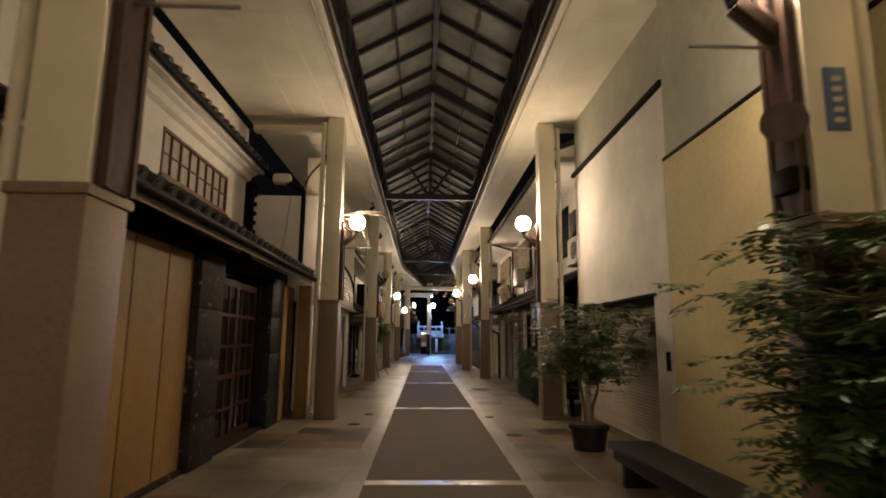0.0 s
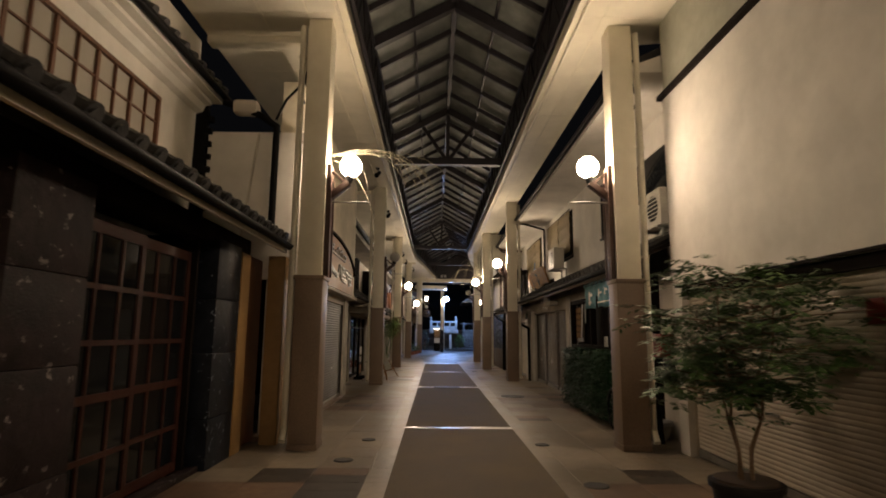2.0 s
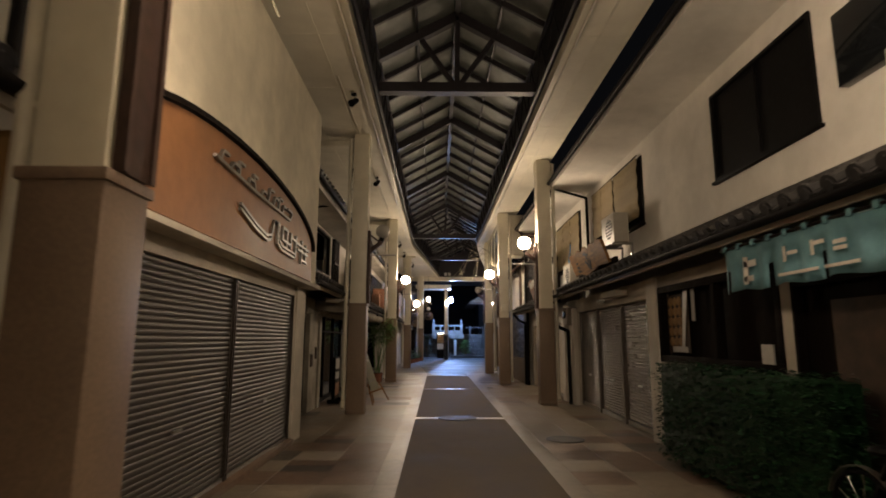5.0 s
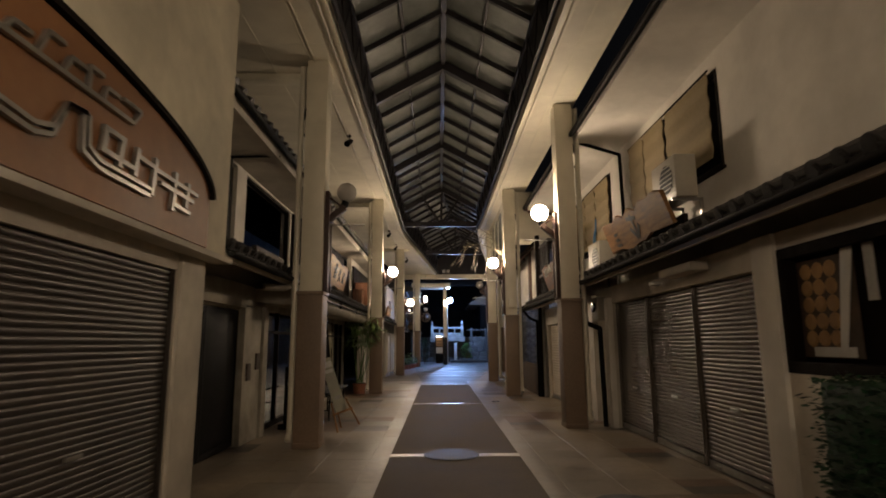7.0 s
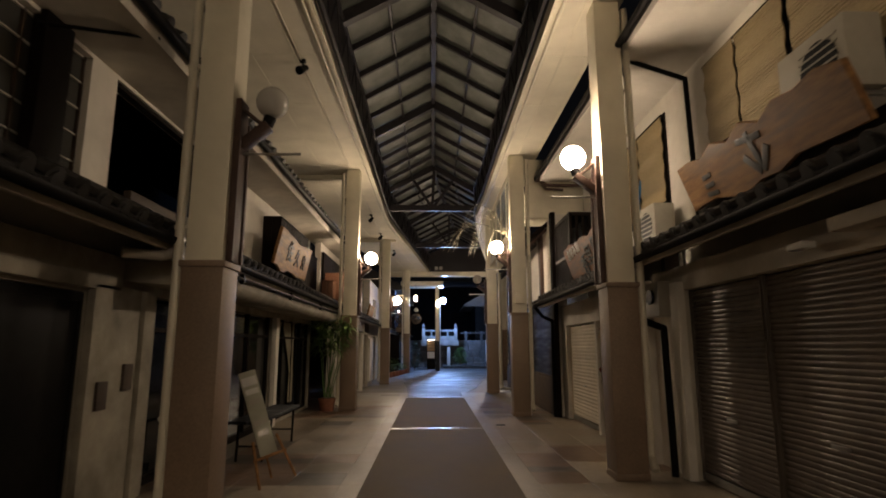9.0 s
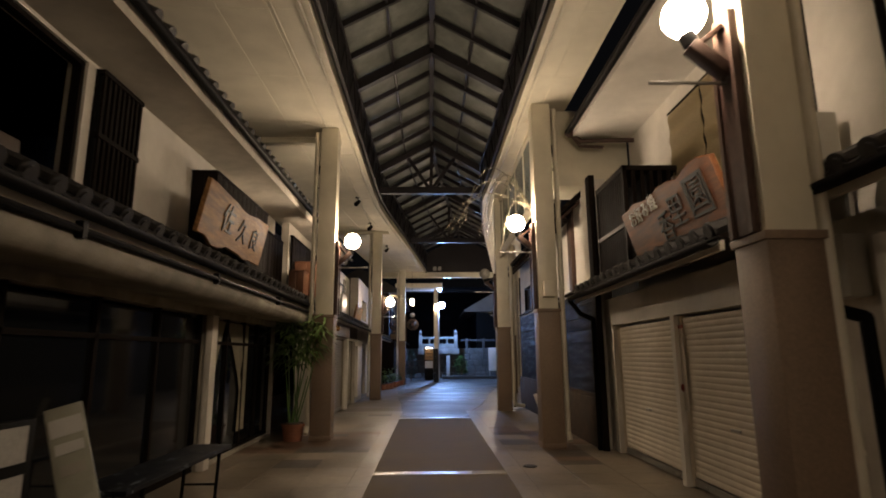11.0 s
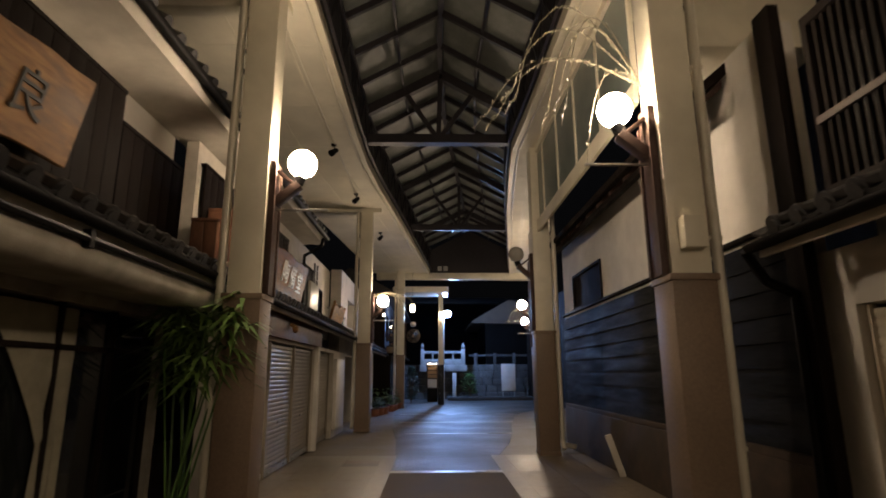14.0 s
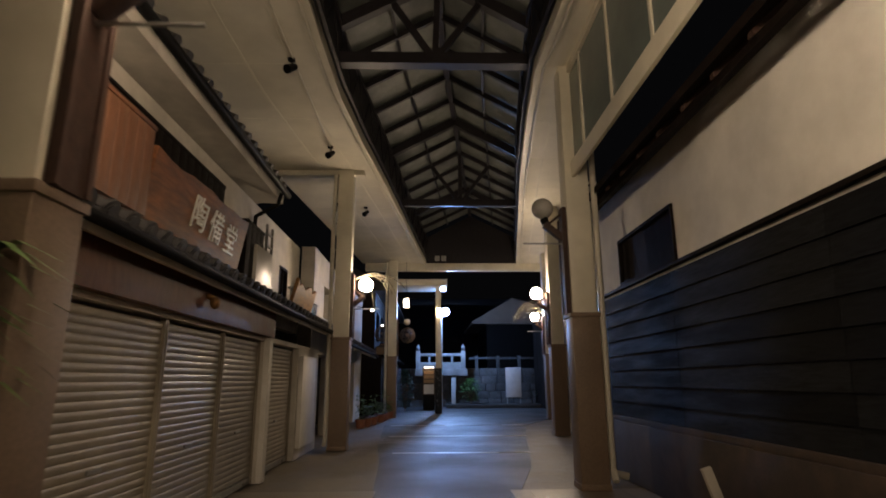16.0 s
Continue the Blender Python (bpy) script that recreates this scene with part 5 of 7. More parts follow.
def potted_tree(x, y, height, spread, seed, label, pot_r=0.27, pot_h=0.34, low=0.5):
    rnd = random.Random(seed)
    tr = thing("potted_tree", (x, y, 0), label, "plant")
    pot(tr, x, y, pot_r, pot_h, M_POT)
    bw, bl = bmesh.new(), bmesh.new()
    for k in range(4):
        a = k * 1.7 + rnd.uniform(0, 0.6)
        p = Vector((x + 0.05 * math.cos(a), y + 0.05 * math.sin(a), pot_h))
        top = Vector((x + spread * 0.28 * math.cos(a), y + spread * 0.3 * math.sin(a), height * rnd.uniform(0.7, 0.9)))
        prev, r = p, 0.018
        for i in range(1, 7):
            t = i / 6
            q = p.lerp(top, t) + Vector((rnd.uniform(-0.05, 0.05), rnd.uniform(-0.05, 0.05), 0))
            rod(bw, prev, q, r, 6, r * 0.82)
            if t >= low:
                for _ in range(9):
                    az = rnd.uniform(0, 6.283)
                    end = q + Vector((math.cos(az), math.sin(az), rnd.uniform(-0.1, 0.35))) * rnd.uniform(0.15, 0.62) * spread
                    rod(bw, q, end, 0.005, 4, 0.003)
                    for _ in range(7):
                        az2 = rnd.uniform(0, 6.283)
                        pinnate(bl, end + Vector((rnd.uniform(-0.08, 0.08), rnd.uniform(-0.08, 0.08), rnd.uniform(-0.06, 0.06))), (math.cos(az2), math.sin(az2), rnd.uniform(-0.2, 0.4)), rnd.uniform(0.14, 0.26), rnd, 5, 0.085)
            elif t >= 0.3:
                for _ in range(3):
                    az2 = rnd.uniform(0, 6.283)
                    pinnate(bl, q, (math.cos(az2), math.sin(az2), 0.3), 0.2, rnd, 5, 0.08)
            prev, r = q, r * 0.82
    part("trunk", bw, M_BARK, tr)
    part("foliage", bl, M_LEAF, tr, "feathery green compound leaves")
    return tr


potted_tree(2.66, 7.05, 2.2, 1.1, 3, "potted tree with feathery green leaves in a black tub")
potted_tree(2.42, 1.42, 2.3, 0.95, 11, "tall potted shrub with drooping dark leaves beside a column", 0.26, 0.4, 0.16)
# bamboo palm beside the old row
rnd = random.Random(8)
bp_ = thing("potted_palm", (-2.15, 28.2, 0), "tall bamboo palm in a terracotta pot", "plant")
pot(bp_, -2.15, 28.2, 0.2, 0.3, M_TERRA)
bl = bmesh.new()
for k in range(11):
    a = k * 0.9
    base = Vector((-2.15 + 0.07 * math.cos(a), 28.2 + 0.07 * math.sin(a), 0.3))
    top = base + Vector((rnd.uniform(-0.25, 0.5), rnd.uniform(-0.45, 0.2), rnd.uniform(1.5, 2.1)))
    bw = bmesh.new(); rod(bw, base, top, 0.012, 6, 0.008); part("stem", bw, M_LEAF, bp_)
    for j in range(5):
        q = base.lerp(top, 0.66 + 0.34 * j / 4)
        az = rnd.uniform(0, 6.283)
        for f in range(8):
            b2 = az + (f - 3.5) * 0.3
            out = Vector((math.cos(b2), math.sin(b2), rnd.uniform(-0.25, 0.35))).normalized()
            side = out.cross(Vector((0, 0, 1))).normalized() * 0.026
            mid = q + out * 0.2 + Vector((0, 0, 0.03))
            bl.faces.new([bl.verts.new(v) for v in (q, mid + side, q + out * 0.45 - Vector((0, 0, 0.13)), mid - side)])
part("foliage", bl, M_PALM, bp_, "fans of narrow green leaves")
# artificial hedge panel by the restaurant
hg = thing("hedge_screen", (3.2, 13.5, 0), "dense dark green artificial hedge screen", "hedge")
bm = bmesh.new(); box(bm, 3.02, 3.36, 11.8, 14.95, 0.08, 1.22, 0.05); part("core", bm, M_HEDGE, hg)
rnd = random.Random(21)
bm = bmesh.new()
for _ in range(5200):
    f = rnd.random()
    if f < 0.72:
        p = (3.0 + rnd.uniform(-0.05, 0.02), rnd.uniform(11.75, 15.0), rnd.uniform(0.06, 1.25))
    elif f < 0.86:
        p = (rnd.uniform(3.0, 3.38), rnd.uniform(11.75, 15.0), 1.22 + rnd.uniform(-0.02, 0.05))
    else:
        p = (rnd.uniform(3.0, 3.38), 11.77 if rnd.random() < 0.5 else 14.98, rnd.uniform(0.06, 1.24))
    leafy(bm, p, 0.02, 1, rnd, 0.055, 1, 0.2)
part("leaves", bm, M_HEDGE, hg)


# ---- decorative twigs ----
def twig_spray(x, y, z, side, seed, label, reach=1.2, rise=0.12, droop=0.5):
    """Thin beaded twigs that arch out from a lamp post; the longest ones droop at the tip."""
    rnd = random.Random(seed)
    tw = thing("decorative_twigs", (x, y, z), label, "decoration", "decorative twig sprays")
    for k in range(8):
        bm = bmesh.new()
        far = reach * rnd.uniform(0.6, 1.05)
        yaw = rnd.uniform(-0.45, 0.25)
        up = rise * rnd.uniform(0.5, 1.15)
        dip = droop * rnd.uniform(0.5, 1.1)
        if k == 7:
            far, up, dip = reach * 0.36, rise * 0.3, droop * 1.5
        prev = None
        for i in range(21):
            t = i / 20
            p = Vector((x + side * far * math.sin(t * 1.45) * math.cos(yaw), y + far * t * math.sin(yaw), z + up * math.sin(math.pi * min(t * 1.25, 1)) - dip * t ** 2.4))
            p += Vector((0, rnd.uniform(-0.008, 0.008), rnd.uniform(-0.008, 0.008)))
            if prev is not None:
                rod(bm, prev, p, 0.0058 - 0.0022 * t, 5)
                for _ in range(4):
                    out = Vector((side * rnd.uniform(0.0, 0.6), rnd.uniform(-1, 1), rnd.uniform(-1, 1))).normalized()
                    s2 = out.orthogonal().normalized() * 0.0075
                    q = prev.lerp(p, rnd.random())
                    ln = rnd.uniform(0.018, 0.045)
                    bm.faces.new([bm.verts.new(v) for v in (q, q + out * ln * 0.5 + s2, q + out * ln, q + out * ln * 0.5 - s2)])
            prev = p
        part("twig", bm, M_TWIG, tw)
    return tw


twig_spray(-1.43, 10.0, 4.05, 1, 1, "arching spray of pale artificial twigs on a lamp post", 1.7, 0.14, 0.5)
twig_spray(2.22, 27.25, 4.1, -1, 2, "tall arching spray of pale artificial twigs on a lamp post", 1.55, 0.75, 0.5)
twig_spray(-1.32, 37.9, 3.6, 1, 3, "arching spray of pale artificial twigs on a lamp post", 1.15, 0.12, 0.4)
twig_spray(4.6, 46.4, 3.75, -1, 4, "arching spray of pale artificial twigs on a lamp post", 1.1, 0.5, 0.2)
# dangling part on the first post
bm = bmesh.new()
pipe(bm, [(-1.4, 10.05, 4.0), (-1.15, 10.15, 3.9), (-0.95, 10.25, 3.55), (-0.85, 10.25, 3.3)], 0.007, 5)
single("dry_twig", bm, M_TWIG, "single dry twig hanging from the lamp post", "twig", at=(-1.4, 10.4, 3.3))


# ---- soffit spotlights ----
def spotlight(x, y):
    sp = thing("spotlight", (x, y, 6.0), "small black adjustable ceiling spotlight, off", "spotlight", "soffit spotlights")
    bm = bmesh.new(); box(bm, x - 0.05, x + 0.05, y - 0.02, y + 0.06, 6.06, 6.1, 0.004); part("mount", bm, M_BLACK, sp)
    bm = bmesh.new(); pipe(bm, [(x, y, 6.07), (x + 0.03, y, 5.97), (x + 0.03, y - 0.03, 5.92)], 0.012, 6); part("arm", bm, M_BLACK, sp)
    bm = bmesh.new(); rod(bm, (x + 0.06, y + 0.03, 5.97), (x - 0.02, y - 0.12, 5.84), 0.045, 12, 0.07); part("head", bm, M_BLACK, sp)


for x, y in ((-1.55, 17.2), (-1.7, 22.6), (-1.75, 33.2), (-1.72, 36.4), (-1.45, 40.5)):
    spotlight(x, y)
bm = bmesh.new(); pipe(bm, [(-1.72, 16.5, 6.08), (-1.72, 37.0, 6.08)], 0.012, 6); single("ceiling_conduit", bm, M_PIPE, "thin cream conduit along the soffit", "pipe", at=(-1.72, 26.5, 6.08))

# ---- first house and right wall clutter ----
bn = thing("bench", (2.75, 4.2, 0), "long low black bench against the yellow wall", "bench")
bm = bmesh.new(); box(bm, 2.35, 2.85, 3.0, 5.3, 0.36, 0.43, 0.015); part("seat", bm, M_POT, bn)
for y in (3.3, 5.0):
    bm = bmesh.new(); box(bm, 2.42, 2.78, y - 0.05, y + 0.05, 0, 0.36, 0.008); part("leg", bm, M_POT, bn)
bm = bmesh.new(); box(bm, 2.4, 2.8, 3.05, 5.25, 0.24, 0.36, 0.008); part("apron", bm, M_POT, bn)
pl = thing("street_plate", (2.69, 1.85, 2.8), "blue enamel plate with unreadable pale lettering", "sign")
bm = bmesh.new(); box(bm, 2.62, 2.76, 1.845, 1.86, 2.8, 3.2, 0.004); part("plate", bm, M_BLUE, pl)
for i in range(5):
    bm = bmesh.new(); box(bm, 2.66, 2.72, 1.84, 1.846, 2.85 + i * 0.065, 2.88 + i * 0.065); part("lettering_bar", bm, M_LETTER, pl)
lsp = thing("loudspeaker", (2.35, 2.1, 2.6), "round grey horn loudspeaker strapped to a column", "loudspeaker")
bm = bmesh.new(); rod(bm, (2.5, 2.05, 2.85), (2.36, 1.86, 2.85), 0.05, 14, 0.13); part("horn", bm, M_DADO, lsp)
bm = bmesh.new(); box(bm, 2.4, 2.52, 1.9, 2.1, 2.45, 2.6, 0.01); part("box", bm, M_BLACK, lsp)

# ---- restaurant front ----
bm = bmesh.new(); box(bm, 3.40, 3.52, 15.95, 16.3, 0, 2.5, 0.008); structure("trim_right_2_frame_post", bm, M_PLASTER, "white painted frame post of the display window", "post")
dw = thing("display_window", (3.55, 14.4, 1.3), "dark display window with a food poster behind glass", "shop window", "", "structure")
for a in ((12.9, 15.95, 1.22, 1.32), (12.9, 15.95, 2.24, 2.34), (12.9, 13.0, 1.32, 2.24), (15.85, 15.95, 1.32, 2.24), (14.2, 14.28, 1.32, 2.24)):
    bm = bmesh.new(); box(bm, 3.44, 3.56, *a, 0.004); part("frame", bm, M_DARKWOOD, dw)
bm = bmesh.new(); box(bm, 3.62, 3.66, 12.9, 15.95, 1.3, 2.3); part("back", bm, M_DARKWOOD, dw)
po = thing("food_poster", (3.5, 15.5, 1.38), "menu poster with rows of round brown cakes", "poster")
bm = bmesh.new(); box(bm, 3.545, 3.555, 15.15, 15.84, 1.36, 2.2); ph_ = part("sheet", bm, M_DADO, po)
for i in range(5):
    for j in range(3):
        bm = bmesh.new(); bmesh.ops.create_cone(bm, cap_ends=True, segments=16, radius1=0.075, radius2=0.055, depth=0.02, matrix=Matrix.Translation((3.538, 15.72 - j * 0.15, 2.1 - i * 0.145)) @ Euler((0, radians(-90), 0)).to_matrix().to_4x4()); part("cake_picture", bm, M_CARD, ph_, "round brown cake picture")
bm = bmesh.new(); box(bm, 3.534, 3.546, 15.22, 15.7, 1.37, 1.45); part("caption_strip", bm, M_WHITE, po)
bm = bmesh.new(); prism(bm, [(15.12, 2.25), (15.25, 2.25), (15.38, 1.42), (15.3, 1.42)], "x", 3.53, 3.536); part("diagonal_strip", bm, M_WHITE, po)
bm = bmesh.new(); box(bm, 3.53, 3.54, 14.92, 15.02, 1.8, 2.24); single("price_strip", bm, M_PALESTONE, "narrow pale paper strip hanging in the window", "paper", at=(3.53, 14.97, 1.8))
ds = thing("dark_door", (3.55, 12.0, 0), "dark wooden restaurant door with a pale sheet", "door")
bm = bmesh.new(); box(bm, 3.54, 3.6, 11.3, 12.7, 0.02, 2.05, 0.006); part("leaf", bm, M_DARKWOOD, ds)
bm = bmesh.new(); box(bm, 3.52, 3.545, 11.6, 12.3, 0.5, 1.9, 0.004); part("panel", bm, M_DADO, ds)
bm = bmesh.new(); box(bm, 3.42, 3.44, 13.05, 13.25, 1.3, 1.5); single("notice", bm, M_WHITE, "small white framed notice", "notice", at=(3.43, 13.15, 1.3))
# shop curtain
nr = thing("shop_curtain", (3.02, 12.3, 2.0), "short blue shop curtain with pale lettering on a rod", "curtain")
bm = bmesh.new()
N_ = 40
rows_ = [[bm.verts.new((3.02 + 0.025 * math.sin(i * 1.1) * (0.3 + 0.7 * j / 4), 10.98 + 2.08 * i / N_, 2.45 - 0.43 * j / 4 - 0.015 * math.sin(i * 0.5))) for i in range(N_ + 1)] for j in range(5)]
for j in range(4):
    for i in range(N_):
        if i % 13 == 12 and j > 1:
            continue
        bm.faces.new((rows_[j][i], rows_[j][i + 1], rows_[j + 1][i + 1], rows_[j + 1][i]))
cf = part("cloth", bm, M_CLOTH, nr)
sm = cf.modifiers.new("thickness", "SOLIDIFY"); sm.thickness = 0.004
bm = bmesh.new(); rod(bm, (3.02, 10.9, 2.46), (3.02, 13.15, 2.46), 0.015, 8); part("rod", bm, M_DARKWOOD, nr)
for i in range(9):
    bm = bmesh.new(); box(bm, 3.0, 3.04, 11.02 + i * 0.25, 11.08 + i * 0.25, 2.43, 2.49, 0.004); part("loop", bm, M_CLOTH, nr)
for k, (yy, zz, hh, ww) in enumerate(((12.95, 2.2, 0.26, 0.07), (12.88, 2.26, 0.06, 0.2), (12.92, 2.12, 0.05, 0.16), (12.35, 2.27, 0.13, 0.03), (12.25, 2.27, 0.03, 0.12), (12.0, 2.27, 0.12, 0.03), (11.92, 2.3, 0.03, 0.12), (11.7, 2.27, 0.03, 0.13), (11.7, 2.22, 0.03, 0.13), (12.2, 2.1, 0.025, 0.5), (11.7, 2.1, 0.025, 0.35))):
    bm = bmesh.new(); box(bm, 2.985, 2.992, yy - 0.3 - ww / 2, yy - 0.3 + ww / 2, zz - hh / 2, zz + hh / 2); part("lettering_bar", bm, M_LETTER, cf)
# post box, drain and pipes by the white house
pb = thing("post_box", (3.56, 10.79, 1.2), "small red wall post box", "post box")
bm = bmesh.new(); box(bm, 3.46, 3.66, 10.6, 10.98, 1.2, 1.55, 0.02); part("body", bm, M_RED, pb)
bm = bmesh.new(); box(bm, 3.452, 3.461, 10.66, 10.92, 1.45, 1.48); part("slot", bm, M_BLACK, pb)
bm = bmesh.new(); box(bm, 3.63, 3.66, 10.6, 10.95, 0.8, 1.12, 0.004); single("notice", bm, M_SLATE, "dark blue-black notice under the post box", "notice", at=(3.65, 10.77, 0.8))
bk = thing("bicycle", (3.0, 10.95, 0), "black bicycle parked in front of the door", "bicycle")
for y in (10.4, 11.45):
    bm = bmesh.new()
    ring = [Vector((3.0, y + 0.31 * math.cos(a), 0.33 + 0.31 * math.sin(a))) for a in np.linspace(0, 2 * math.pi, 25)]
    for p, q in zip(ring, ring[1:]):
        rod(bm, p, q, 0.018, 6)
    wh = part("wheel", bm, M_BLACK, bk)
    bm = bmesh.new()
    for i in range(12):
        a = i * math.pi / 6
        rod(bm, (3.0, y, 0.33), (3.0, y + 0.3 * math.cos(a), 0.33 + 0.3 * math.sin(a)), 0.003, 4)
    part("spokes", bm, M_STEEL, wh)
    bm = bmesh.new()
    arc = [Vector((3.0, y + 0.35 * math.cos(a), 0.33 + 0.35 * math.sin(a))) for a in np.linspace(0.3, 2.6, 10)]
    for p, q in zip(arc, arc[1:]):
        bar(bm, p, q, 0.05, 0.006)
    part("mudguard", bm, M_STEEL, bk, "bright steel mudguard")
bm = bmesh.new()
pipe(bm, [(3.0, 10.4, 0.33), (3.0, 10.6, 0.85), (3.0, 11.0, 0.38), (3.0, 11.45, 0.33), (3.0, 11.2, 0.75), (3.0, 11.0, 0.38)], 0.018, 8); pipe(bm, [(3.0, 10.6, 0.85), (3.0, 10.63, 0.98)], 0.015, 8)
part("frame", bm, M_BLACK, bk)
bm = bmesh.new(); pipe(bm, [(2.75, 10.8, 0.98), (2.85, 10.65, 1.0), (3.15, 10.65, 1.0), (3.25, 10.8, 0.98)], 0.013, 8); part("handlebar", bm, M_STEEL, bk)
bm = bmesh.new(); ball(bm, (3.0, 11.22, 0.82), 0.1, 12, 8, 0.4); part("saddle", bm, M_BLACK, bk)
hs = thing("hose", (3.3, 10.5, 0), "black corrugated drain pipe curving to the ground", "pipe")
bm = bmesh.new(); pipe(bm, [(3.05, 10.3, 0.7), (3.2, 10.4, 0.68), (3.3, 10.45, 0.55), (3.34, 10.45, 0.0)], 0.05, 10); part("tube", bm, M_BLACK, hs)


# ---- air conditioners ----
def aircon(x, y, z, label):
    ac = thing("air_conditioner", (x, y, z), label, "air conditioner", "outdoor units")
    bm = bmesh.new(); box(bm, x, x + 0.3, y - 0.4, y + 0.4, z, z + 0.6, 0.015); cs_ = part("casing", bm, M_AC, ac)
    for i in range(7):
        bm = bmesh.new(); box(bm, x - 0.012, x, y - 0.32, y + 0.12, z + 0.08 + i * 0.065, z + 0.095 + i * 0.065); part("grille_bar", bm, M_AC, cs_)
    bm = bmesh.new(); bmesh.ops.create_cone(bm, cap_ends=True, segments=24, radius1=0.21, radius2=0.21, depth=0.01, matrix=Matrix.Translation((x - 0.003, y - 0.1, z + 0.3)) @ Euler((0, radians(90), 0)).to_matrix().to_4x4()); part("fan_opening", bm, M_BLACK, cs_)
    for yy in (y - 0.3, y + 0.3):
        bm = bmesh.new(); box(bm, x - 0.03, x + 0.4, yy - 0.02, yy + 0.02, z - 0.04, z); box(bm, x + 0.36, x + 0.4, yy - 0.02, yy + 0.02, z - 0.4, z); part("bracket", bm, M_STEEL, ac)


aircon(3.52, 18.5, 3.45, "beige air conditioner unit on a pent roof bracket")
aircon(3.6, 11.1, 3.25, "beige air conditioner unit on a wall bracket")
aircon(3.55, 22.3, 2.95, "small beige air conditioner unit on the tiles")
bm = bmesh.new(); pipe(bm, [(3.9, 11.0, 3.9), (3.75, 11.0, 3.2), (3.55, 10.9, 2.9)], 0.03, 8); single("refrigerant_pipe", bm, M_PALESTONE, "pale insulated pipes beside an outdoor unit", "pipe", at=(3.7, 11.0, 2.9))
bm = bmesh.new(); box(bm, 3.9, 4.0, 10.9, 12.4, 3.95, 4.7, 0.01); single("dark_window_box", bm, M_WINDOW, "dark narrow upper window beside an outdoor unit", "window", at=(3.95, 11.6, 3.95))
# signs lying on the pent roof
sg, m = signboard(17.65, 20.1, 2.9, 3.5, 3.2, 1, 20, M_SIGNWOOD, "curved weathered wooden sign with faded black brush strokes", seed=12, wavy=0.12)
for k, (px, pz, w, h, r) in enumerate(((0.05, 0.12, 0.34, 0.06, 8), (0.07, 0.0, 0.07, 0.36, -8), (0.16, -0.1, 0.07, 0.24, 40), (-0.02, -0.1, 0.07, 0.24, -40), (-0.75, 0.02, 0.16, 0.05, 0), (-0.75, -0.07, 0.16, 0.05, 0), (-0.75, -0.16, 0.2, 0.05, 5))):
    bm = bmesh.new(); obox(bm, m @ Matrix.Translation((px, -0.034, pz)) @ Matrix.Rotation(radians(r), 4, "Y"), w, 0.006, h, 0.002); part("brush_stroke", bm, M_INK, sg)
bm = bmesh.new(); box(bm, 3.34, 3.40, 17.55, 20.2, 2.78, 3.08, 0.01); part("support_rail", bm, M_DARKWOOD, sg, "dark timber support rail")
sg, m = signboard(22.15, 24.4, 2.66, 3.34, 2.95, 1, 18, M_SIGNRED, "reddish wooden shop sign with white and black lettering", seed=14, wavy=0.08)
lettering("お好み焼", m, 0.19, M_LETTER, sg, [(-0.82, 0.14), (-0.62, 0.15), (-0.42, 0.17), (-0.2, 0.19)])
lettering("香里園", m, 0.36, M_INK, sg, [(-0.08, -0.14), (0.25, -0.04), (0.72, 0.02)])
bm = bmesh.new()
for a in ((-0.2, -0.17, -0.2, 0.2), (0.17, 0.2, -0.2, 0.2), (-0.17, 0.17, 0.17, 0.2), (-0.17, 0.17, -0.2, -0.17)):
    box(bm, a[0], a[1], -0.004, 0.004, a[2], a[3])
bm.transform(m @ Matrix.Translation((0.72, -0.036, 0.02)))
part("stamp_frame", bm, M_INK, sg)
sg, m = signboard(21.72, 22.14, 2.62, 3.2, 3.05, 1, 15, M_PLASTER, "white board with a looping black brush mark", seed=15, wavy=0.03)
for px, pz, w, h, r in ((0.0, 0.1, 0.24, 0.03, 0), (0.05, 0.0, 0.03, 0.2, 20), (-0.05, -0.08, 0.2, 0.03, 10), (0.05, -0.17, 0.03, 0.14, -10)):
    bm = bmesh.new(); obox(bm, m @ Matrix.Translation((px, -0.034, pz)) @ Matrix.Rotation(radians(r), 4, "Y"), w, 0.006, h, 0.002); part("brush_stroke", bm, M_INK, sg)
# lattice bay
lb = thing("lattice_bay", (3.5, 25.7, 2.75), "dark slatted timber bay projecting over the tiles", "lattice")
for yy in np.arange(25.14, 26.3, 0.085):
    bm = bmesh.new(); box(bm, 3.16, 3.2, yy, yy + 0.035, 2.8, 4.14); part("slat", bm, M_DARKWOOD, lb)
for xx in np.arange(3.28, 4.0, 0.13):
    bm = bmesh.new(); box(bm, xx, xx + 0.05, 25.1, 25.14, 2.8, 4.14); part("slat", bm, M_DARKWOOD, lb)
for z0, z1 in ((2.74, 2.82), (4.12, 4.2)):
    bm = bmesh.new(); box(bm, 3.14, 4.0, 25.08, 26.38, z0, z1, 0.006); part("rail", bm, M_DARKWOOD, lb)
bm = bmesh.new(); box(bm, 3.135, 3.165, 25.08, 26.36, 3.3, 3.36, 0.004); part("mid_rail", bm, M_DADO, lb, "worn pale mid rail")
for xx, yy in ((3.14, 25.08), (3.14, 26.32), (3.94, 25.08)):
    bm = bmesh.new(); box(bm, xx, xx + 0.06, yy, yy + 0.06, 2.74, 4.2); part("corner_post", bm, M_DARKWOOD, lb)
bm = bmesh.new(); box(bm, 3.55, 3.6, 25.25, 26.25, 2.8, 4.12); part("backing", bm, M_BLACK, lb)
# meter box and downpipes at the second right column
mb = thing("meter_box", (3.3, 21.6, 1.9), "beige electricity meter box on the wall", "meter")
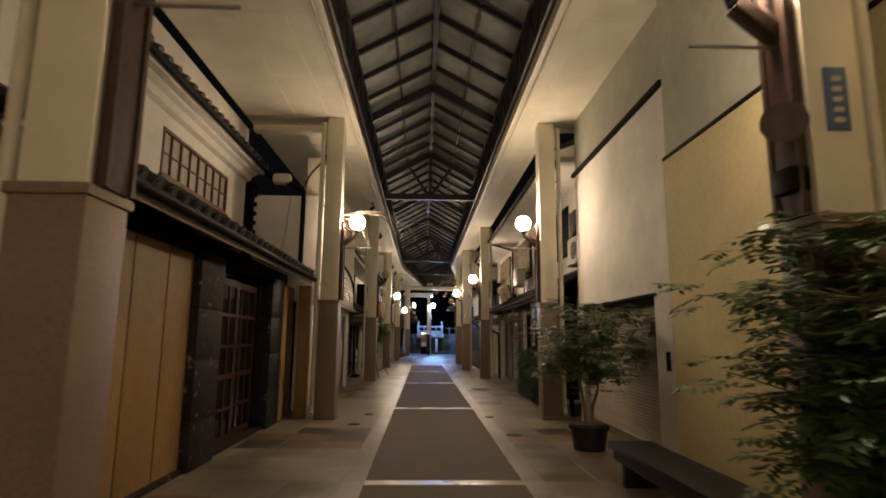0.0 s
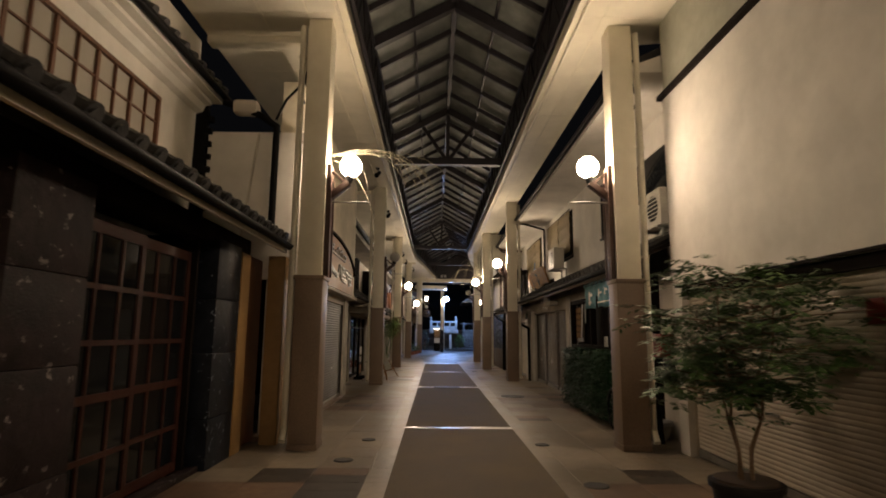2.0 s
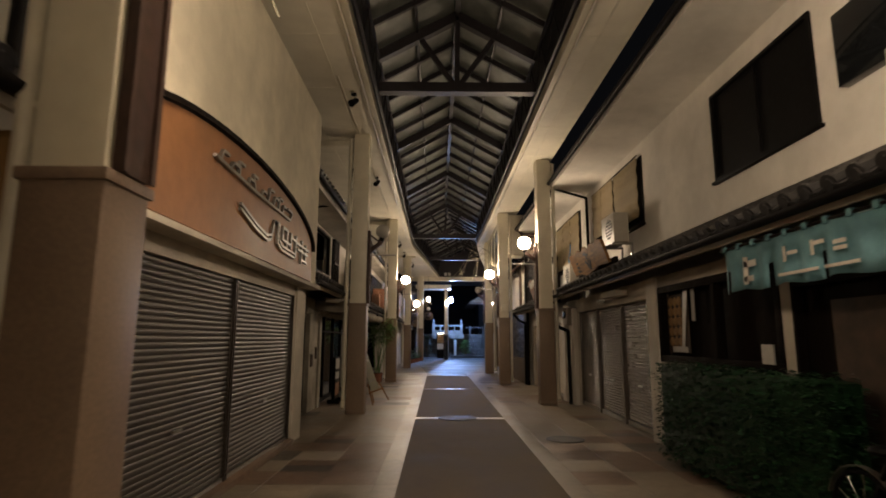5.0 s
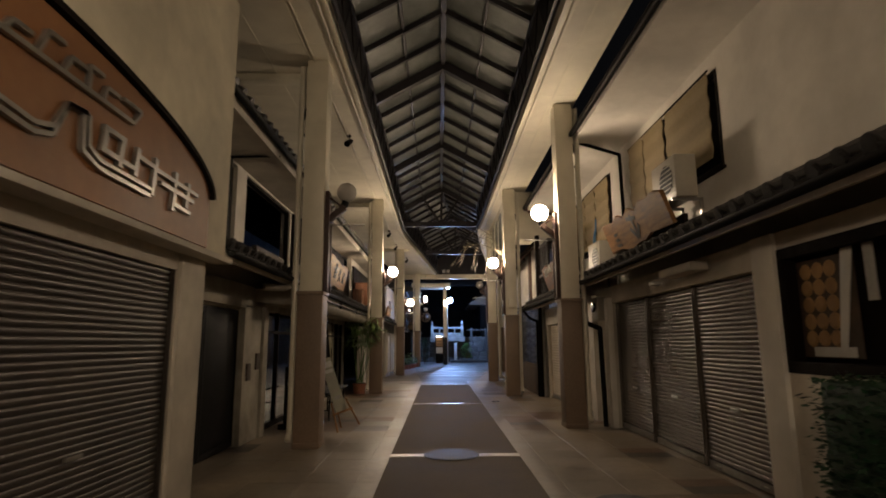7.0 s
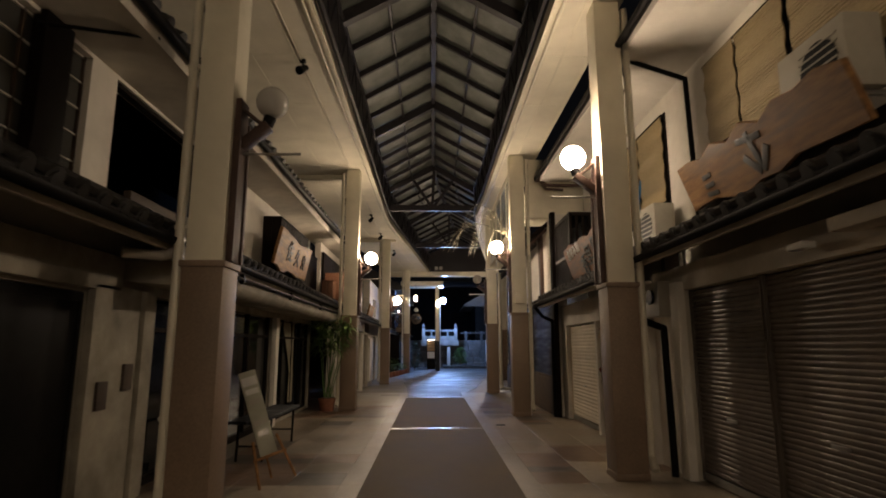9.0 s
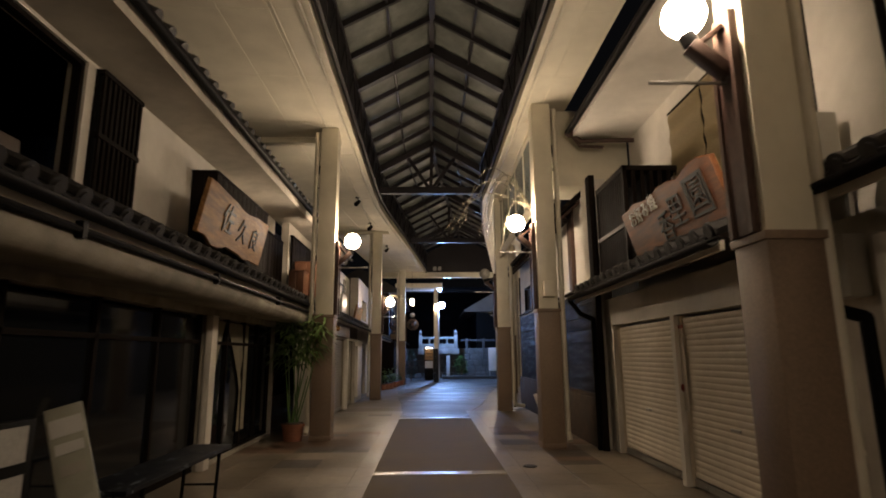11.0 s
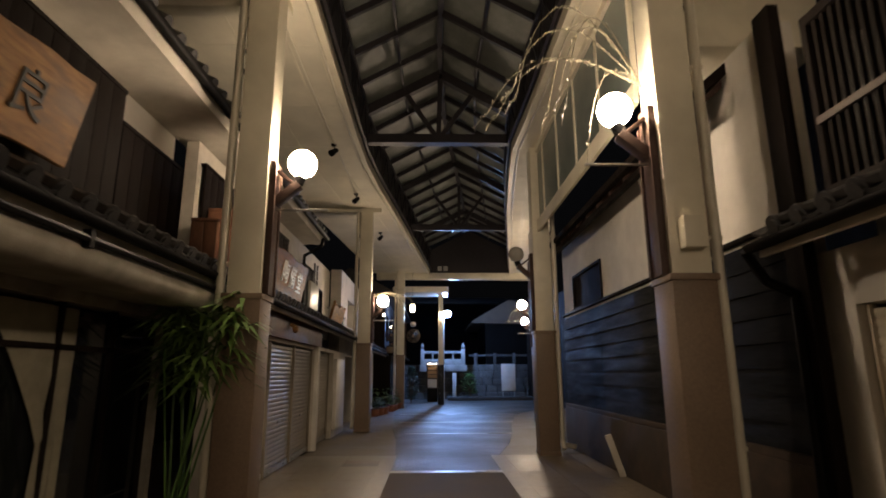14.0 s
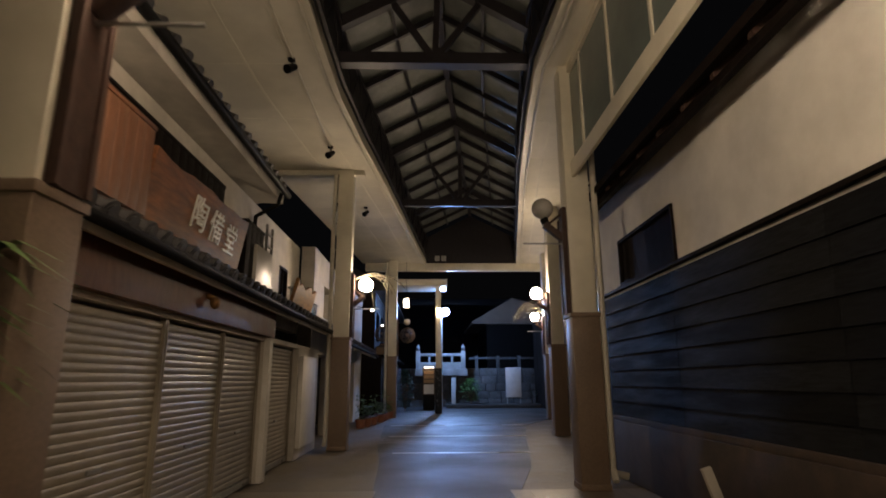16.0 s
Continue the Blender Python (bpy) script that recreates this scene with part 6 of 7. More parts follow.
bm = bmesh.new(); box(bm, 3.28, 3.45, 21.3, 21.75, 1.9, 2.35, 0.02); part("case", bm, M_AC, mb)
bm = bmesh.new(); bmesh.ops.create_cone(bm, cap_ends=True, segments=20, radius1=0.1, radius2=0.09, depth=0.05, matrix=Matrix.Translation((3.26, 21.5, 2.16)) @ Euler((0, radians(90), 0)).to_matrix().to_4x4()); part("dial", bm, M_WINDOW, mb)
dp = thing("downpipe", (3.2, 21.3, 0), "black downpipe bending from the gutter to the ground", "pipe")
bm = bmesh.new(); pipe(bm, [(2.93, 21.6, 2.58), (2.93, 21.6, 1.95), (3.28, 21.2, 1.75), (3.3, 21.2, 0.0)], 0.045, 10); part("pipe", bm, M_BLACK, dp)
bm = bmesh.new(); box(bm, 3.36, 3.46, 20.95, 21.15, 0, 2.3, 0.006); structure("trim_right_2_post", bm, M_PLASTER, "white painted post beside the shutters", "post")
dp = thing("downpipe", (3.6, 21.9, 3.0), "black downpipe running down from the upper gutter", "pipe")
bm = bmesh.new(); pipe(bm, [(2.95, 21.2, 5.42), (3.1, 21.3, 5.4), (3.92, 21.42, 5.2), (3.92, 21.36, 3.15), (3.3, 21.3, 2.85)], 0.035, 10); part("pipe", bm, M_BLACK, dp)
dp = thing("downpipe", (3.4, 26.9, 5.0), "dark gutter outlet pipes under the upper eave", "pipe")
bm = bmesh.new(); pipe(bm, [(2.9, 26.9, 5.46), (3.1, 26.9, 5.3), (3.95, 26.6, 5.2)], 0.04, 10); pipe(bm, [(2.9, 26.9, 5.46), (3.1, 26.95, 5.22), (3.5, 26.9, 5.18)], 0.03, 10); ball(bm, (2.9, 26.9, 5.46), 0.09, 12, 8); part("pipe", bm, M_RUST, dp)
dp = thing("downpipe", (3.2, 27.0, 0), "dark downpipe beside the boarded wall", "pipe")
bm = bmesh.new(); pipe(bm, [(2.7, 26.75, 2.42), (2.9, 26.85, 2.2), (3.12, 26.85, 2.1), (3.12, 26.85, 0)], 0.04, 10); part("pipe", bm, M_BLACK, dp)
dp = thing("downpipe", (2.55, 34.45, 0), "cream downpipe with an elbow beside a column", "pipe")
bm = bmesh.new(); pipe(bm, [(2.84, 34.1, 4.4), (2.84, 34.1, 0.35), (2.86, 34.0, 0.12), (3.1, 33.9, 0.08)], 0.05, 10); part("pipe", bm, M_PIPE, dp)
bm = bmesh.new(); box(bm, 3.05, 3.14, 31.2, 31.25, 0.0, 0.0 + 0.62); bm.transform(Matrix.Translation((3.1, 31.2, 0)) @ Matrix.Rotation(radians(-18), 4, "Y") @ Matrix.Translation((-3.1, -31.2, 0)))
single("timber_offcut", bm, M_PLASTER2, "short pale timber leaning on the dado", "timber", at=(3.1, 31.2, 0))
bm = bmesh.new(); box(bm, 2.33, 2.52, 26.93, 27.05, 2.50, 2.77, 0.012); single("junction_box", bm, M_CREAM, "cream junction box on a column", "box", at=(2.42, 27.0, 2.5))
# papers on the white shutters
ps = thing("paper_poster", (3.42, 24.35, 1.0), "torn paper poster taped to the shutter", "poster")
bm = bmesh.new(); box(bm, 3.405, 3.411, 24.2, 24.45, 0.85, 1.85); part("sheet", bm, M_PLASTER2, ps)
bm = bmesh.new(); ball(bm, (3.404, 24.3, 1.12), 0.03, 10, 8, 1.6); part("red_figure", bm, M_RED, ps, "small red printed shape")
bm = bmesh.new(); box(bm, 3.40, 3.406, 24.18, 24.5, 1.82, 1.86); part("red_strip", bm, M_RED, ps)
bm = bmesh.new(); box(bm, 3.445, 3.458, 6.4, 6.58, 1.62, 1.82, 0.003); single("red_notice", bm, M_RED, "small red notice on the white shutter", "notice", at=(3.45, 6.49, 1.62))
# strip light over the grey shutters
sl = thing("strip_light", (3.2, 18.3, 2.35), "small unlit strip light over the shutters", "lamp")
bm = bmesh.new(); box(bm, 3.2, 3.42, 17.2, 18.1, 2.32, 2.42, 0.01); part("housing", bm, M_PLASTER2, sl)
bm = bmesh.new(); box(bm, 3.28, 3.40, 18.5, 18.7, 2.28, 2.34, 0.02); part("reflector", bm, M_WHITE, sl, "white enamel reflector")

# ---- old row: easel sign, bench, curtains, clutter ----
ea = thing("easel_sign", (-1.45, 20.9, 0), "menu board on a small wooden easel", "sign")
mE = Matrix.Translation((-1.58, 20.85, 0.80)) @ Matrix.Rotation(radians(20), 4, "Z") @ Matrix.Rotation(radians(-14), 4, "X") @ Matrix.Rotation(radians(-17), 4, "Y")
bm = bmesh.new(); obox(bm, mE, 0.19, 0.02, 0.96, 0.006); part("board", bm, M_GREY, ea)
# Blocks for the print; the white top two stand for glare on the board.
for i in range(6):
    bm = bmesh.new(); obox(bm, mE @ Matrix.Translation((0.0, -0.013, 0.36 - i * 0.12)), 0.16 - 0.02 * (i % 3), 0.004, 0.06 if i else 0.1); part("printed_block", bm, (M_WHITE, M_WHITE, M_AC, M_GREY, M_AC, M_STEEL)[i], ea)
for px in (-0.13, 0.13):
    bm = bmesh.new(); rod(bm, mE @ Vector((px, -0.02, -0.3)), mE @ Vector((px * 1.5, -0.12, -0.8)), 0.016, 6); part("leg", bm, M_SIGNWOOD, ea)
bm = bmesh.new(); rod(bm, mE @ Vector((0, 0.05, 0.2)), mE @ Vector((0, 0.45, -0.72)), 0.014, 6); part("back_leg", bm, M_SIGNWOOD, ea)
bm = bmesh.new(); obox(bm, mE @ Matrix.Translation((0, -0.05, -0.5)), 0.36, 0.06, 0.03, 0.004); part("ledge", bm, M_SIGNWOOD, ea)
bn = thing("folding_bench", (-2.0, 23.0, 0), "dark folding bench in front of the shop", "bench")
bm = bmesh.new(); box(bm, -2.3, -1.85, 21.9, 24.1, 0.52, 0.56, 0.008); part("seat", bm, M_SLATE, bn)
for y in (22.2, 23.8):
    for x in (-2.25, -1.9):
        bm = bmesh.new(); rod(bm, (x, y, 0), (x, y + 0.06, 0.53), 0.018, 6); part("leg", bm, M_BLACK, bn)
    bm = bmesh.new(); rod(bm, (-2.25, y, 0.2), (-1.9, y, 0.2), 0.012, 6); part("brace", bm, M_BLACK, bn)
st = thing("menu_stand", (-2.35, 21.5, 0), "dark menu stand with white and orange sheets", "sign")
bm = bmesh.new(); box(bm, -2.5, -2.42, 21.1, 21.7, 0.1, 1.1, 0.01); part("board", bm, M_BLACK, st)
for z0, z1, mm in ((0.82, 1.06, M_PALESTONE), (0.58, 0.74, M_PALESTONE), (0.2, 0.48, M_ORANGE)):
    bm = bmesh.new(); box(bm, -2.42, -2.412, 21.14, 21.62, z0, z1); part("sheet", bm, mm, st)
for y in (21.12, 21.66):
    bm = bmesh.new(); box(bm, -2.6, -2.3, y, y + 0.03, 0, 0.1); part("foot", bm, M_BLACK, st)
# Hangs before the opaque panes; the dimming by glass is in its colour.
for ya, yb, flip in ((25.92, 26.42, 1), (26.44, 27.55, -1)):
    cu_ = thing("curtain", (-2.95, (ya + yb) / 2, 0.4), "pale curtain tied back behind dark shop glass", "curtain", "shop curtains")
    bm = bmesh.new()
    g = []
    for j in range(9):
        t = j / 8
        low = 0.12 if flip > 0 else 0.3
        w = 1 - (1 - low) * min(t / 0.6, 1.0) ** 0.85 + 0.12 * max(0.0, t - 0.65)
        g.append([bm.verts.new((-2.855 + 0.012 * math.sin(i * 1.6), (ya + (yb - ya) * w * i / 12) if flip > 0 else (yb - (yb - ya) * w * i / 12), 2.06 - 1.76 * t)) for i in range(13)])
    for j in range(8):
        for i in range(12):
            bm.faces.new((g[j][i], g[j][i + 1], g[j + 1][i + 1], g[j + 1][i]))
    part("cloth", bm, M_CURTAIN_DIM, cu_)
vp = thing("vent_duct", (-2.0, 19.9, 2.4), "grey flexible hose from the gutter into a column", "pipe")
bm = bmesh.new(); pipe(bm, [(-2.35, 19.2, 2.36), (-2.1, 19.4, 2.36), (-1.98, 19.55, 2.45), (-1.95, 19.6, 2.75)], 0.05, 10); part("hose", bm, M_PLASTER2, vp)
ab = thing("eave_bracket", (-2.4, 19.2, 4.4), "thin black iron bar under the upper eave", "bracket")
bm = bmesh.new(); rod(bm, (-2.2, 19.2, 4.42), (-2.9, 18.6, 4.2), 0.02, 6); part("bar", bm, M_BLACK, ab)
for y in (34.6,):
    bm = bmesh.new(); pipe(bm, [(-2.15, y, 4.45), (-2.2, y, 4.25), (-2.55, y, 4.05), (-2.58, y, 3.2)], 0.035, 8); single("eave_downpipe", bm, M_BLACK, "black downpipe under the upper eave", "pipe", at=(-2.3, y, 3.2))
# pottery shop extras
ml = thing("wall_lamp", (-1.98, 31.6, 2.1), "small brass wall lamp on the fascia", "lamp")
bm = bmesh.new(); rod(bm, (-2.02, 31.6, 2.28), (-1.94, 31.6, 2.24), 0.03, 10); ball(bm, (-1.93, 31.6, 2.2), 0.05, 12, 8, 1.3); part("shade", bm, M_SIGNWOOD, ml)
ra = thing("balcony_rail", (-2.1, 36.5, 2.65), "pale wooden rail on the pent roof", "railing")
for yy in np.arange(35.4, 37.7, 0.13):
    bm = bmesh.new(); box(bm, -2.12, -2.09, yy, yy + 0.04, 2.62, 2.98); part("baluster", bm, M_PALESTONE, ra)
for z in (2.66, 2.96):
    bm = bmesh.new(); box(bm, -2.14, -2.07, 35.3, 37.75, z, z + 0.035); part("rail", bm, M_PALESTONE, ra)
ld = thing("ladder", (-2.2, 34.4, 2.7), "pale metal ladder standing on the tiles", "ladder")
for yy in (34.2, 34.5):
    bm = bmesh.new(); box(bm, -2.25, -2.21, yy, yy + 0.03, 2.68, 3.8); part("rail", bm, M_STEEL, ld)
for i in range(5):
    bm = bmesh.new(); box(bm, -2.245, -2.215, 34.2, 34.53, 2.85 + i * 0.2, 2.875 + i * 0.2); part("rung", bm, M_STEEL, ld)
aircon(-2.45, 33.95, 2.72, "beige air conditioner unit beside a ladder")

# ---- far end of the street ----
ex = thing("notice_case", (0.35, 53.0, 0), "lit notice case with pale sheets and a dark base", "notice board")
bm = bmesh.new(); box(bm, 0.02, 0.62, 52.95, 53.15, 0.7, 1.95, 0.01); part("case", bm, M_DADO, ex)
for i in range(3):
    bm = bmesh.new(); box(bm, 0.08, 0.56, 52.93, 52.95, 1.25 + i * 0.2, 1.41 + i * 0.2); part("sheet", bm, M_CARD, ex)
bm = bmesh.new(); box(bm, 0.08, 0.56, 52.93, 52.95, 0.75, 1.18); part("white_sheet", bm, M_WHITE, ex)
bm = bmesh.new(); box(bm, 0.1, 0.54, 52.85, 52.95, 1.97, 2.0); part("lamp_tube", bm, M_SMALL, ex, "warm strip lamp")
bm = bmesh.new(); box(bm, 0.05, 0.6, 52.95, 53.15, 0, 0.7, 0.01); part("base", bm, M_BLACK, ex)
lpst = thing("street_lamp", (0.95, 54.0, 0), "tall street lamp with a cold white globe", "street lamp")
bm = bmesh.new(); rod(bm, (0.95, 54.0, 0), (0.95, 54.0, 4.9), 0.06, 12, 0.045); part("pole", bm, M_PALESTONE, lpst)
bm = bmesh.new(); rod(bm, (0.95, 54.0, 4.75), (1.17, 54.0, 4.75), 0.03, 8); part("arm", bm, M_PALESTONE, lpst)
bm = bmesh.new(); ball(bm, (1.17, 54.0, 4.78), 0.2, 20, 12); part("globe", bm, M_COLD, lpst, "cold white glowing globe")
gp = thing("gate_post", (0.72, 50.3, 0), "cream gate post with a dark wrapped foot and small roof", "post")
bm = bmesh.new(); box(bm, 0.62, 0.85, 50.2, 50.43, 1.9, 5.35, 0.01); part("shaft", bm, M_CREAM, gp)
bm = bmesh.new(); box(bm, 0.59, 0.88, 50.17, 50.46, 0, 1.9, 0.01); part("foot", bm, M_SLATE, gp, "dark wrapped foot")
bm = bmesh.new(); box(bm, -1.6, 1.1, 49.2, 51.0, 5.35, 5.62, 0.03); part("canopy", bm, M_CREAM, gp)
for x, y, z in ((-0.6, 48.0, 4.42), (0.78, 50.1, 4.3)):
    lt = thing("paper_lantern", (x, y, z), "small lit white paper lantern", "lantern", "paper lanterns")
    bm = bmesh.new(); rod(bm, (x, y, z - 0.17), (x, y, z + 0.17), 0.1, 12); part("paper", bm, M_SMALL, lt)
    bm = bmesh.new(); rod(bm, (x, y, z + 0.17), (x, y, z + 0.21), 0.07, 10); part("cap", bm, M_BLACK, lt)
    bm = bmesh.new(); rod(bm, (x, y, z + 0.2), (x, y, 5.4 if x > 0 else 6.1), 0.006, 5); part("cord", bm, M_BLACK, lt)
for x, y, z in ((-1.75, 46.0, 3.9), (-1.9, 52.0, 3.9)):
    lt = thing("wall_lamp", (x, y, z), "small bare lit bulb on a wall arm", "lamp")
    bm = bmesh.new(); ball(bm, (x, y, z), 0.06, 12, 8); part("bulb", bm, M_SMALL, lt)
    bm = bmesh.new(); rod(bm, (x, y, z + 0.06), (x - 0.6, y, z + 0.12), 0.012, 6); part("arm", bm, M_BLACK, lt)
# granite bank with balustrade
gw = thing("granite_bank", (3.6, 56.6, 0), "rough granite retaining wall below a pale balustrade", "wall", "", "structure")
rnd = random.Random(31)
for r in range(5):
    x = -3.0 + rnd.uniform(0, 0.4)
    while x < 10.5:
        w = rnd.uniform(0.5, 1.0)
        bm = bmesh.new(); box(bm, x, x + w - 0.03, 56.0 + r * 0.06 + rnd.uniform(0, 0.06), 56.7, r * 0.4, r * 0.4 + 0.385, 0.03)
        part("stone", bm, M_ROCK, gw)
        x += w
bm = bmesh.new(); box(bm, -3.0, 10.6, 56.6, 62, 0, 1.99); part("core", bm, M_DADO, gw)
bl_ = thing("balustrade", (1.0, 55.6, 2.0), "pale granite balustrade with carved posts", "balustrade")
for x in (-0.25, 2.15):
    bm = bmesh.new(); box(bm, x - 0.11, x + 0.11, 55.5, 55.72, 1.75, 2.9, 0.01); ball(bm, (x, 55.61, 3.05), 0.1, 12, 8, 1.3); ball(bm, (x, 55.61, 3.2), 0.05, 10, 6); part("post", bm, M_BALUS, bl_)
bm = bmesh.new(); box(bm, -0.15, 2.05, 55.53, 55.69, 2.62, 2.76, 0.01); part("top_rail", bm, M_BALUS, bl_)
bm = bmesh.new(); box(bm, -0.15, 2.05, 55.55, 55.67, 1.95, 2.3, 0.01); part("lower_panel", bm, M_BALUS, bl_)
for x in (0.35, 0.95, 1.55):
    bm = bmesh.new(); box(bm, x - 0.05, x + 0.05, 55.56, 55.66, 2.3, 2.62); part("baluster", bm, M_BALUS, bl_)
bm = bmesh.new(); box(bm, -0.4, 2.35, 55.4, 56.3, 1.6, 1.95, 0.02); part("base_slab", bm, M_BALUS, bl_)
for i in range(6):
    x = 3.0 + i * 1.2
    bm = bmesh.new(); box(bm, x - 0.08, x + 0.08, 57.2, 57.36, 2.0, 2.7, 0.01); part("far_post", bm, M_ROCK, bl_)
bm = bmesh.new(); box(bm, 2.6, 9.6, 57.22, 57.34, 2.5, 2.62, 0.01); part("far_rail", bm, M_ROCK, bl_)
bm = bmesh.new(); box(bm, 1.2, 9.0, 54.4, 55.8, 0, 0.18, 0.02); structure("kerb_far", bm, M_ROCK, "low stone ledge before the bank", "kerb")
wb = thing("white_board", (4.7, 55.0, 0.18), "blank white standing notice board", "notice board")
bm = bmesh.new(); box(bm, 4.3, 5.1, 55.0, 55.05, 0.5, 2.0, 0.008); part("panel", bm, M_WHITE, wb)
for x in (4.35, 5.02):
    bm = bmesh.new(); box(bm, x, x + 0.04, 55.05, 55.09, 0.18, 2.0); part("leg", bm, M_STEEL, wb)
bm = bmesh.new(); box(bm, 1.5, 1.72, 55.35, 55.45, 0.18, 1.5, 0.01); single("stone_marker", bm, M_PALESTONE, "upright carved stone marker by the bank", "stone", at=(1.6, 55.4, 0.18))


def shrub(x, y, z, r, h, n, seed, label, material=M_LEAF):
    rnd = random.Random(seed)
    sh = thing("shrub", (x, y, z), label, "shrub", "shrubs")
    bl = bmesh.new()
    for k in range(7):
        a = k * 0.9
        bw = bmesh.new(); rod(bw, (x, y, z), (x + r * 0.5 * math.cos(a), y + r * 0.5 * math.sin(a), z + h * rnd.uniform(0.5, 0.9)), 0.015, 5, 0.006); part("stem", bw, M_BARK, sh)
    for _ in range(n):
        t = rnd.random()
        a = rnd.uniform(0, 6.283)
        rr = r * math.sin(math.pi * min(0.15 + t * 0.8, 1)) * rnd.uniform(0.5, 1.05)
        leafy(bl, (x + rr * math.cos(a), y + rr * math.sin(a), z + h * (0.12 + 0.88 * t)), 0.09, 4, rnd, 0.09)
    part("leaves", bl, material, sh)


shrub(2.5, 55.1, 0.18, 0.55, 1.3, 220, 41, "leafy dark shrub at the foot of the bank")
shrub(-0.75, 51.5, 0, 0.36, 1.85, 330, 42, "clipped dark conifer beside the street", M_HEDGE)
shrub(6.6, 56.0, 0.18, 0.9, 1.0, 200, 43, "low dark shrub under the balustrade", M_HEDGE)
rnd = random.Random(50)
for k in range(8):
    x, y = -1.75 + 0.08 * k + rnd.uniform(-0.05, 0.05), 43.2 + 0.62 * k
    fp = thing("flower_pot", (x, y, 0), "terracotta pot with small green plants" if k % 2 else "terracotta trough with small leafy plants", "plant", "street pots")
    pot(fp, x, y, 0.15 + 0.04 * (k % 3), 0.24, M_TERRA)
    bl = bmesh.new()
    for _ in range(40):
        leafy(bl, (x + rnd.uniform(-0.12, 0.12), y + rnd.uniform(-0.12, 0.12), 0.3 + rnd.uniform(0, 0.35 if k % 3 else 0.7)), 0.05, 4, rnd, 0.07)
    part("leaves", bl, M_LEAF, fp)
# things hung on the far balcony
for x, y, z, r in ((-0.62, 50.0, 3.3, 0.34), (-1.55, 47.9, 3.2, 0.3)):
    bs_ = thing("straw_basket", (x, y, z), "round woven straw basket hung above the shop", "basket", "hung baskets")
    bm = bmesh.new()
    for k in range(7):
        rr = r * (0.25 + 0.125 * k)
        m = Matrix.Translation((x, y + 0.02 * k, z)) @ Euler((radians(90), 0, 0)).to_matrix().to_4x4()
        bmesh.ops.create_cone(bm, cap_ends=(k == 0), segments=24, radius1=rr, radius2=rr * 0.9, depth=0.05, matrix=m)
    part("bowl", bm, M_STRAW, bs_)
    bm = bmesh.new(); rod(bm, (x, y + 0.05, z + r * 0.9), (x, y + 0.05, 5.3 if x > -1 else 4.4), 0.006, 5); part("cord", bm, M_BLACK, bs_)
lt = thing("paper_lantern", (-0.62, 49.6, 3.8), "round unlit pale paper lantern", "lantern", "paper lanterns")
bm = bmesh.new(); ball(bm, (-0.62, 49.6, 3.82), 0.14, 16, 10, 0.9); part("paper", bm, M_PLASTER2, lt)
bm = bmesh.new(); rod(bm, (-0.62, 49.6, 3.94), (-0.62, 49.6, 5.36), 0.005, 5); part("cord", bm, M_BLACK, lt)
for k in range(5):
    x, y = -1.62 + 0.05 * (k % 2), 48.9 + 0.9 * k
    bx = thing("stacked_box", (x, y, 2.42), "small dim box on the balcony edge", "box", "balcony clutter")
    bm = bmesh.new(); box(bm, x - 0.2, x + 0.2, y - 0.25, y + 0.25, 2.42, 2.7 + 0.12 * (k % 3), 0.02); part("body", bm, (M_STRAW, M_DADO, M_CARD)[k % 3], bx)
    bm = bmesh.new(); box(bm, x - 0.21, x + 0.21, y - 0.26, y + 0.26, 2.7 + 0.12 * (k % 3), 2.74 + 0.12 * (k % 3), 0.01); part("lid", bm, M_DADO, bx)
# blue cloth between the reed blinds
tc_ = thing("blue_cloth", (3.9, 23.62, 3.6), "scrap of bright blue cloth hanging between reed blinds", "cloth")
bm = bmesh.new()
g = [[bm.verts.new((3.905 + 0.012 * math.sin(i * 1.3 + j), 23.2 + (0.05 + 0.035 * j) * i / 5 + 0.015 * j, 4.28 - 0.085 * j)) for i in range(6)] for j in range(8)]
for j in range(7):
    for i in range(5):
        bm.faces.new((g[j][i], g[j][i + 1], g[j + 1][i + 1], g[j + 1][i]))
bmesh.ops.solidify(bm, geom=bm.faces[:], thickness=0.004)
part("sheet", bm, M_TARP, tc_)
# stone basin behind the second right column
sb = thing("stone_basin", (3.37, 10.79, 0), "round pale stone basin on the paving", "basin")
bm = bmesh.new(); bmesh.ops.create_cone(bm, cap_ends=True, segments=24, radius1=0.2, radius2=0.27, depth=0.22, matrix=Matrix.Translation((3.37, 10.79, 0.11))); part("bowl", bm, M_BALUS, sb)
bm = bmesh.new(); bmesh.ops.create_cone(bm, cap_ends=True, segments=24, radius1=0.285, radius2=0.27, depth=0.05, matrix=Matrix.Translation((3.37, 10.79, 0.245))); part("rim", bm, M_BALUS, sb)
# far houses
hs_ = thing("far_house", (-3.5, 55.0, 0), "dark far shop with an upper balcony", "house")
bm = bmesh.new(); box(bm, -5.5, -1.6, 48.6, 62, 0, 2.3, 0.02); box(bm, -5.5, -1.9, 48.6, 62, 2.3, 5.2, 0.02); part("wall", bm, M_DARKWOOD, hs_)
bm = bmesh.new(); prism(bm, [(-1.2, 5.0), (-1.2, 5.1), (-3.6, 6.4), (-5.8, 5.1), (-5.8, 5.0)], "y", 48.4, 62.2); part("roof", bm, M_KAWARA, hs_)
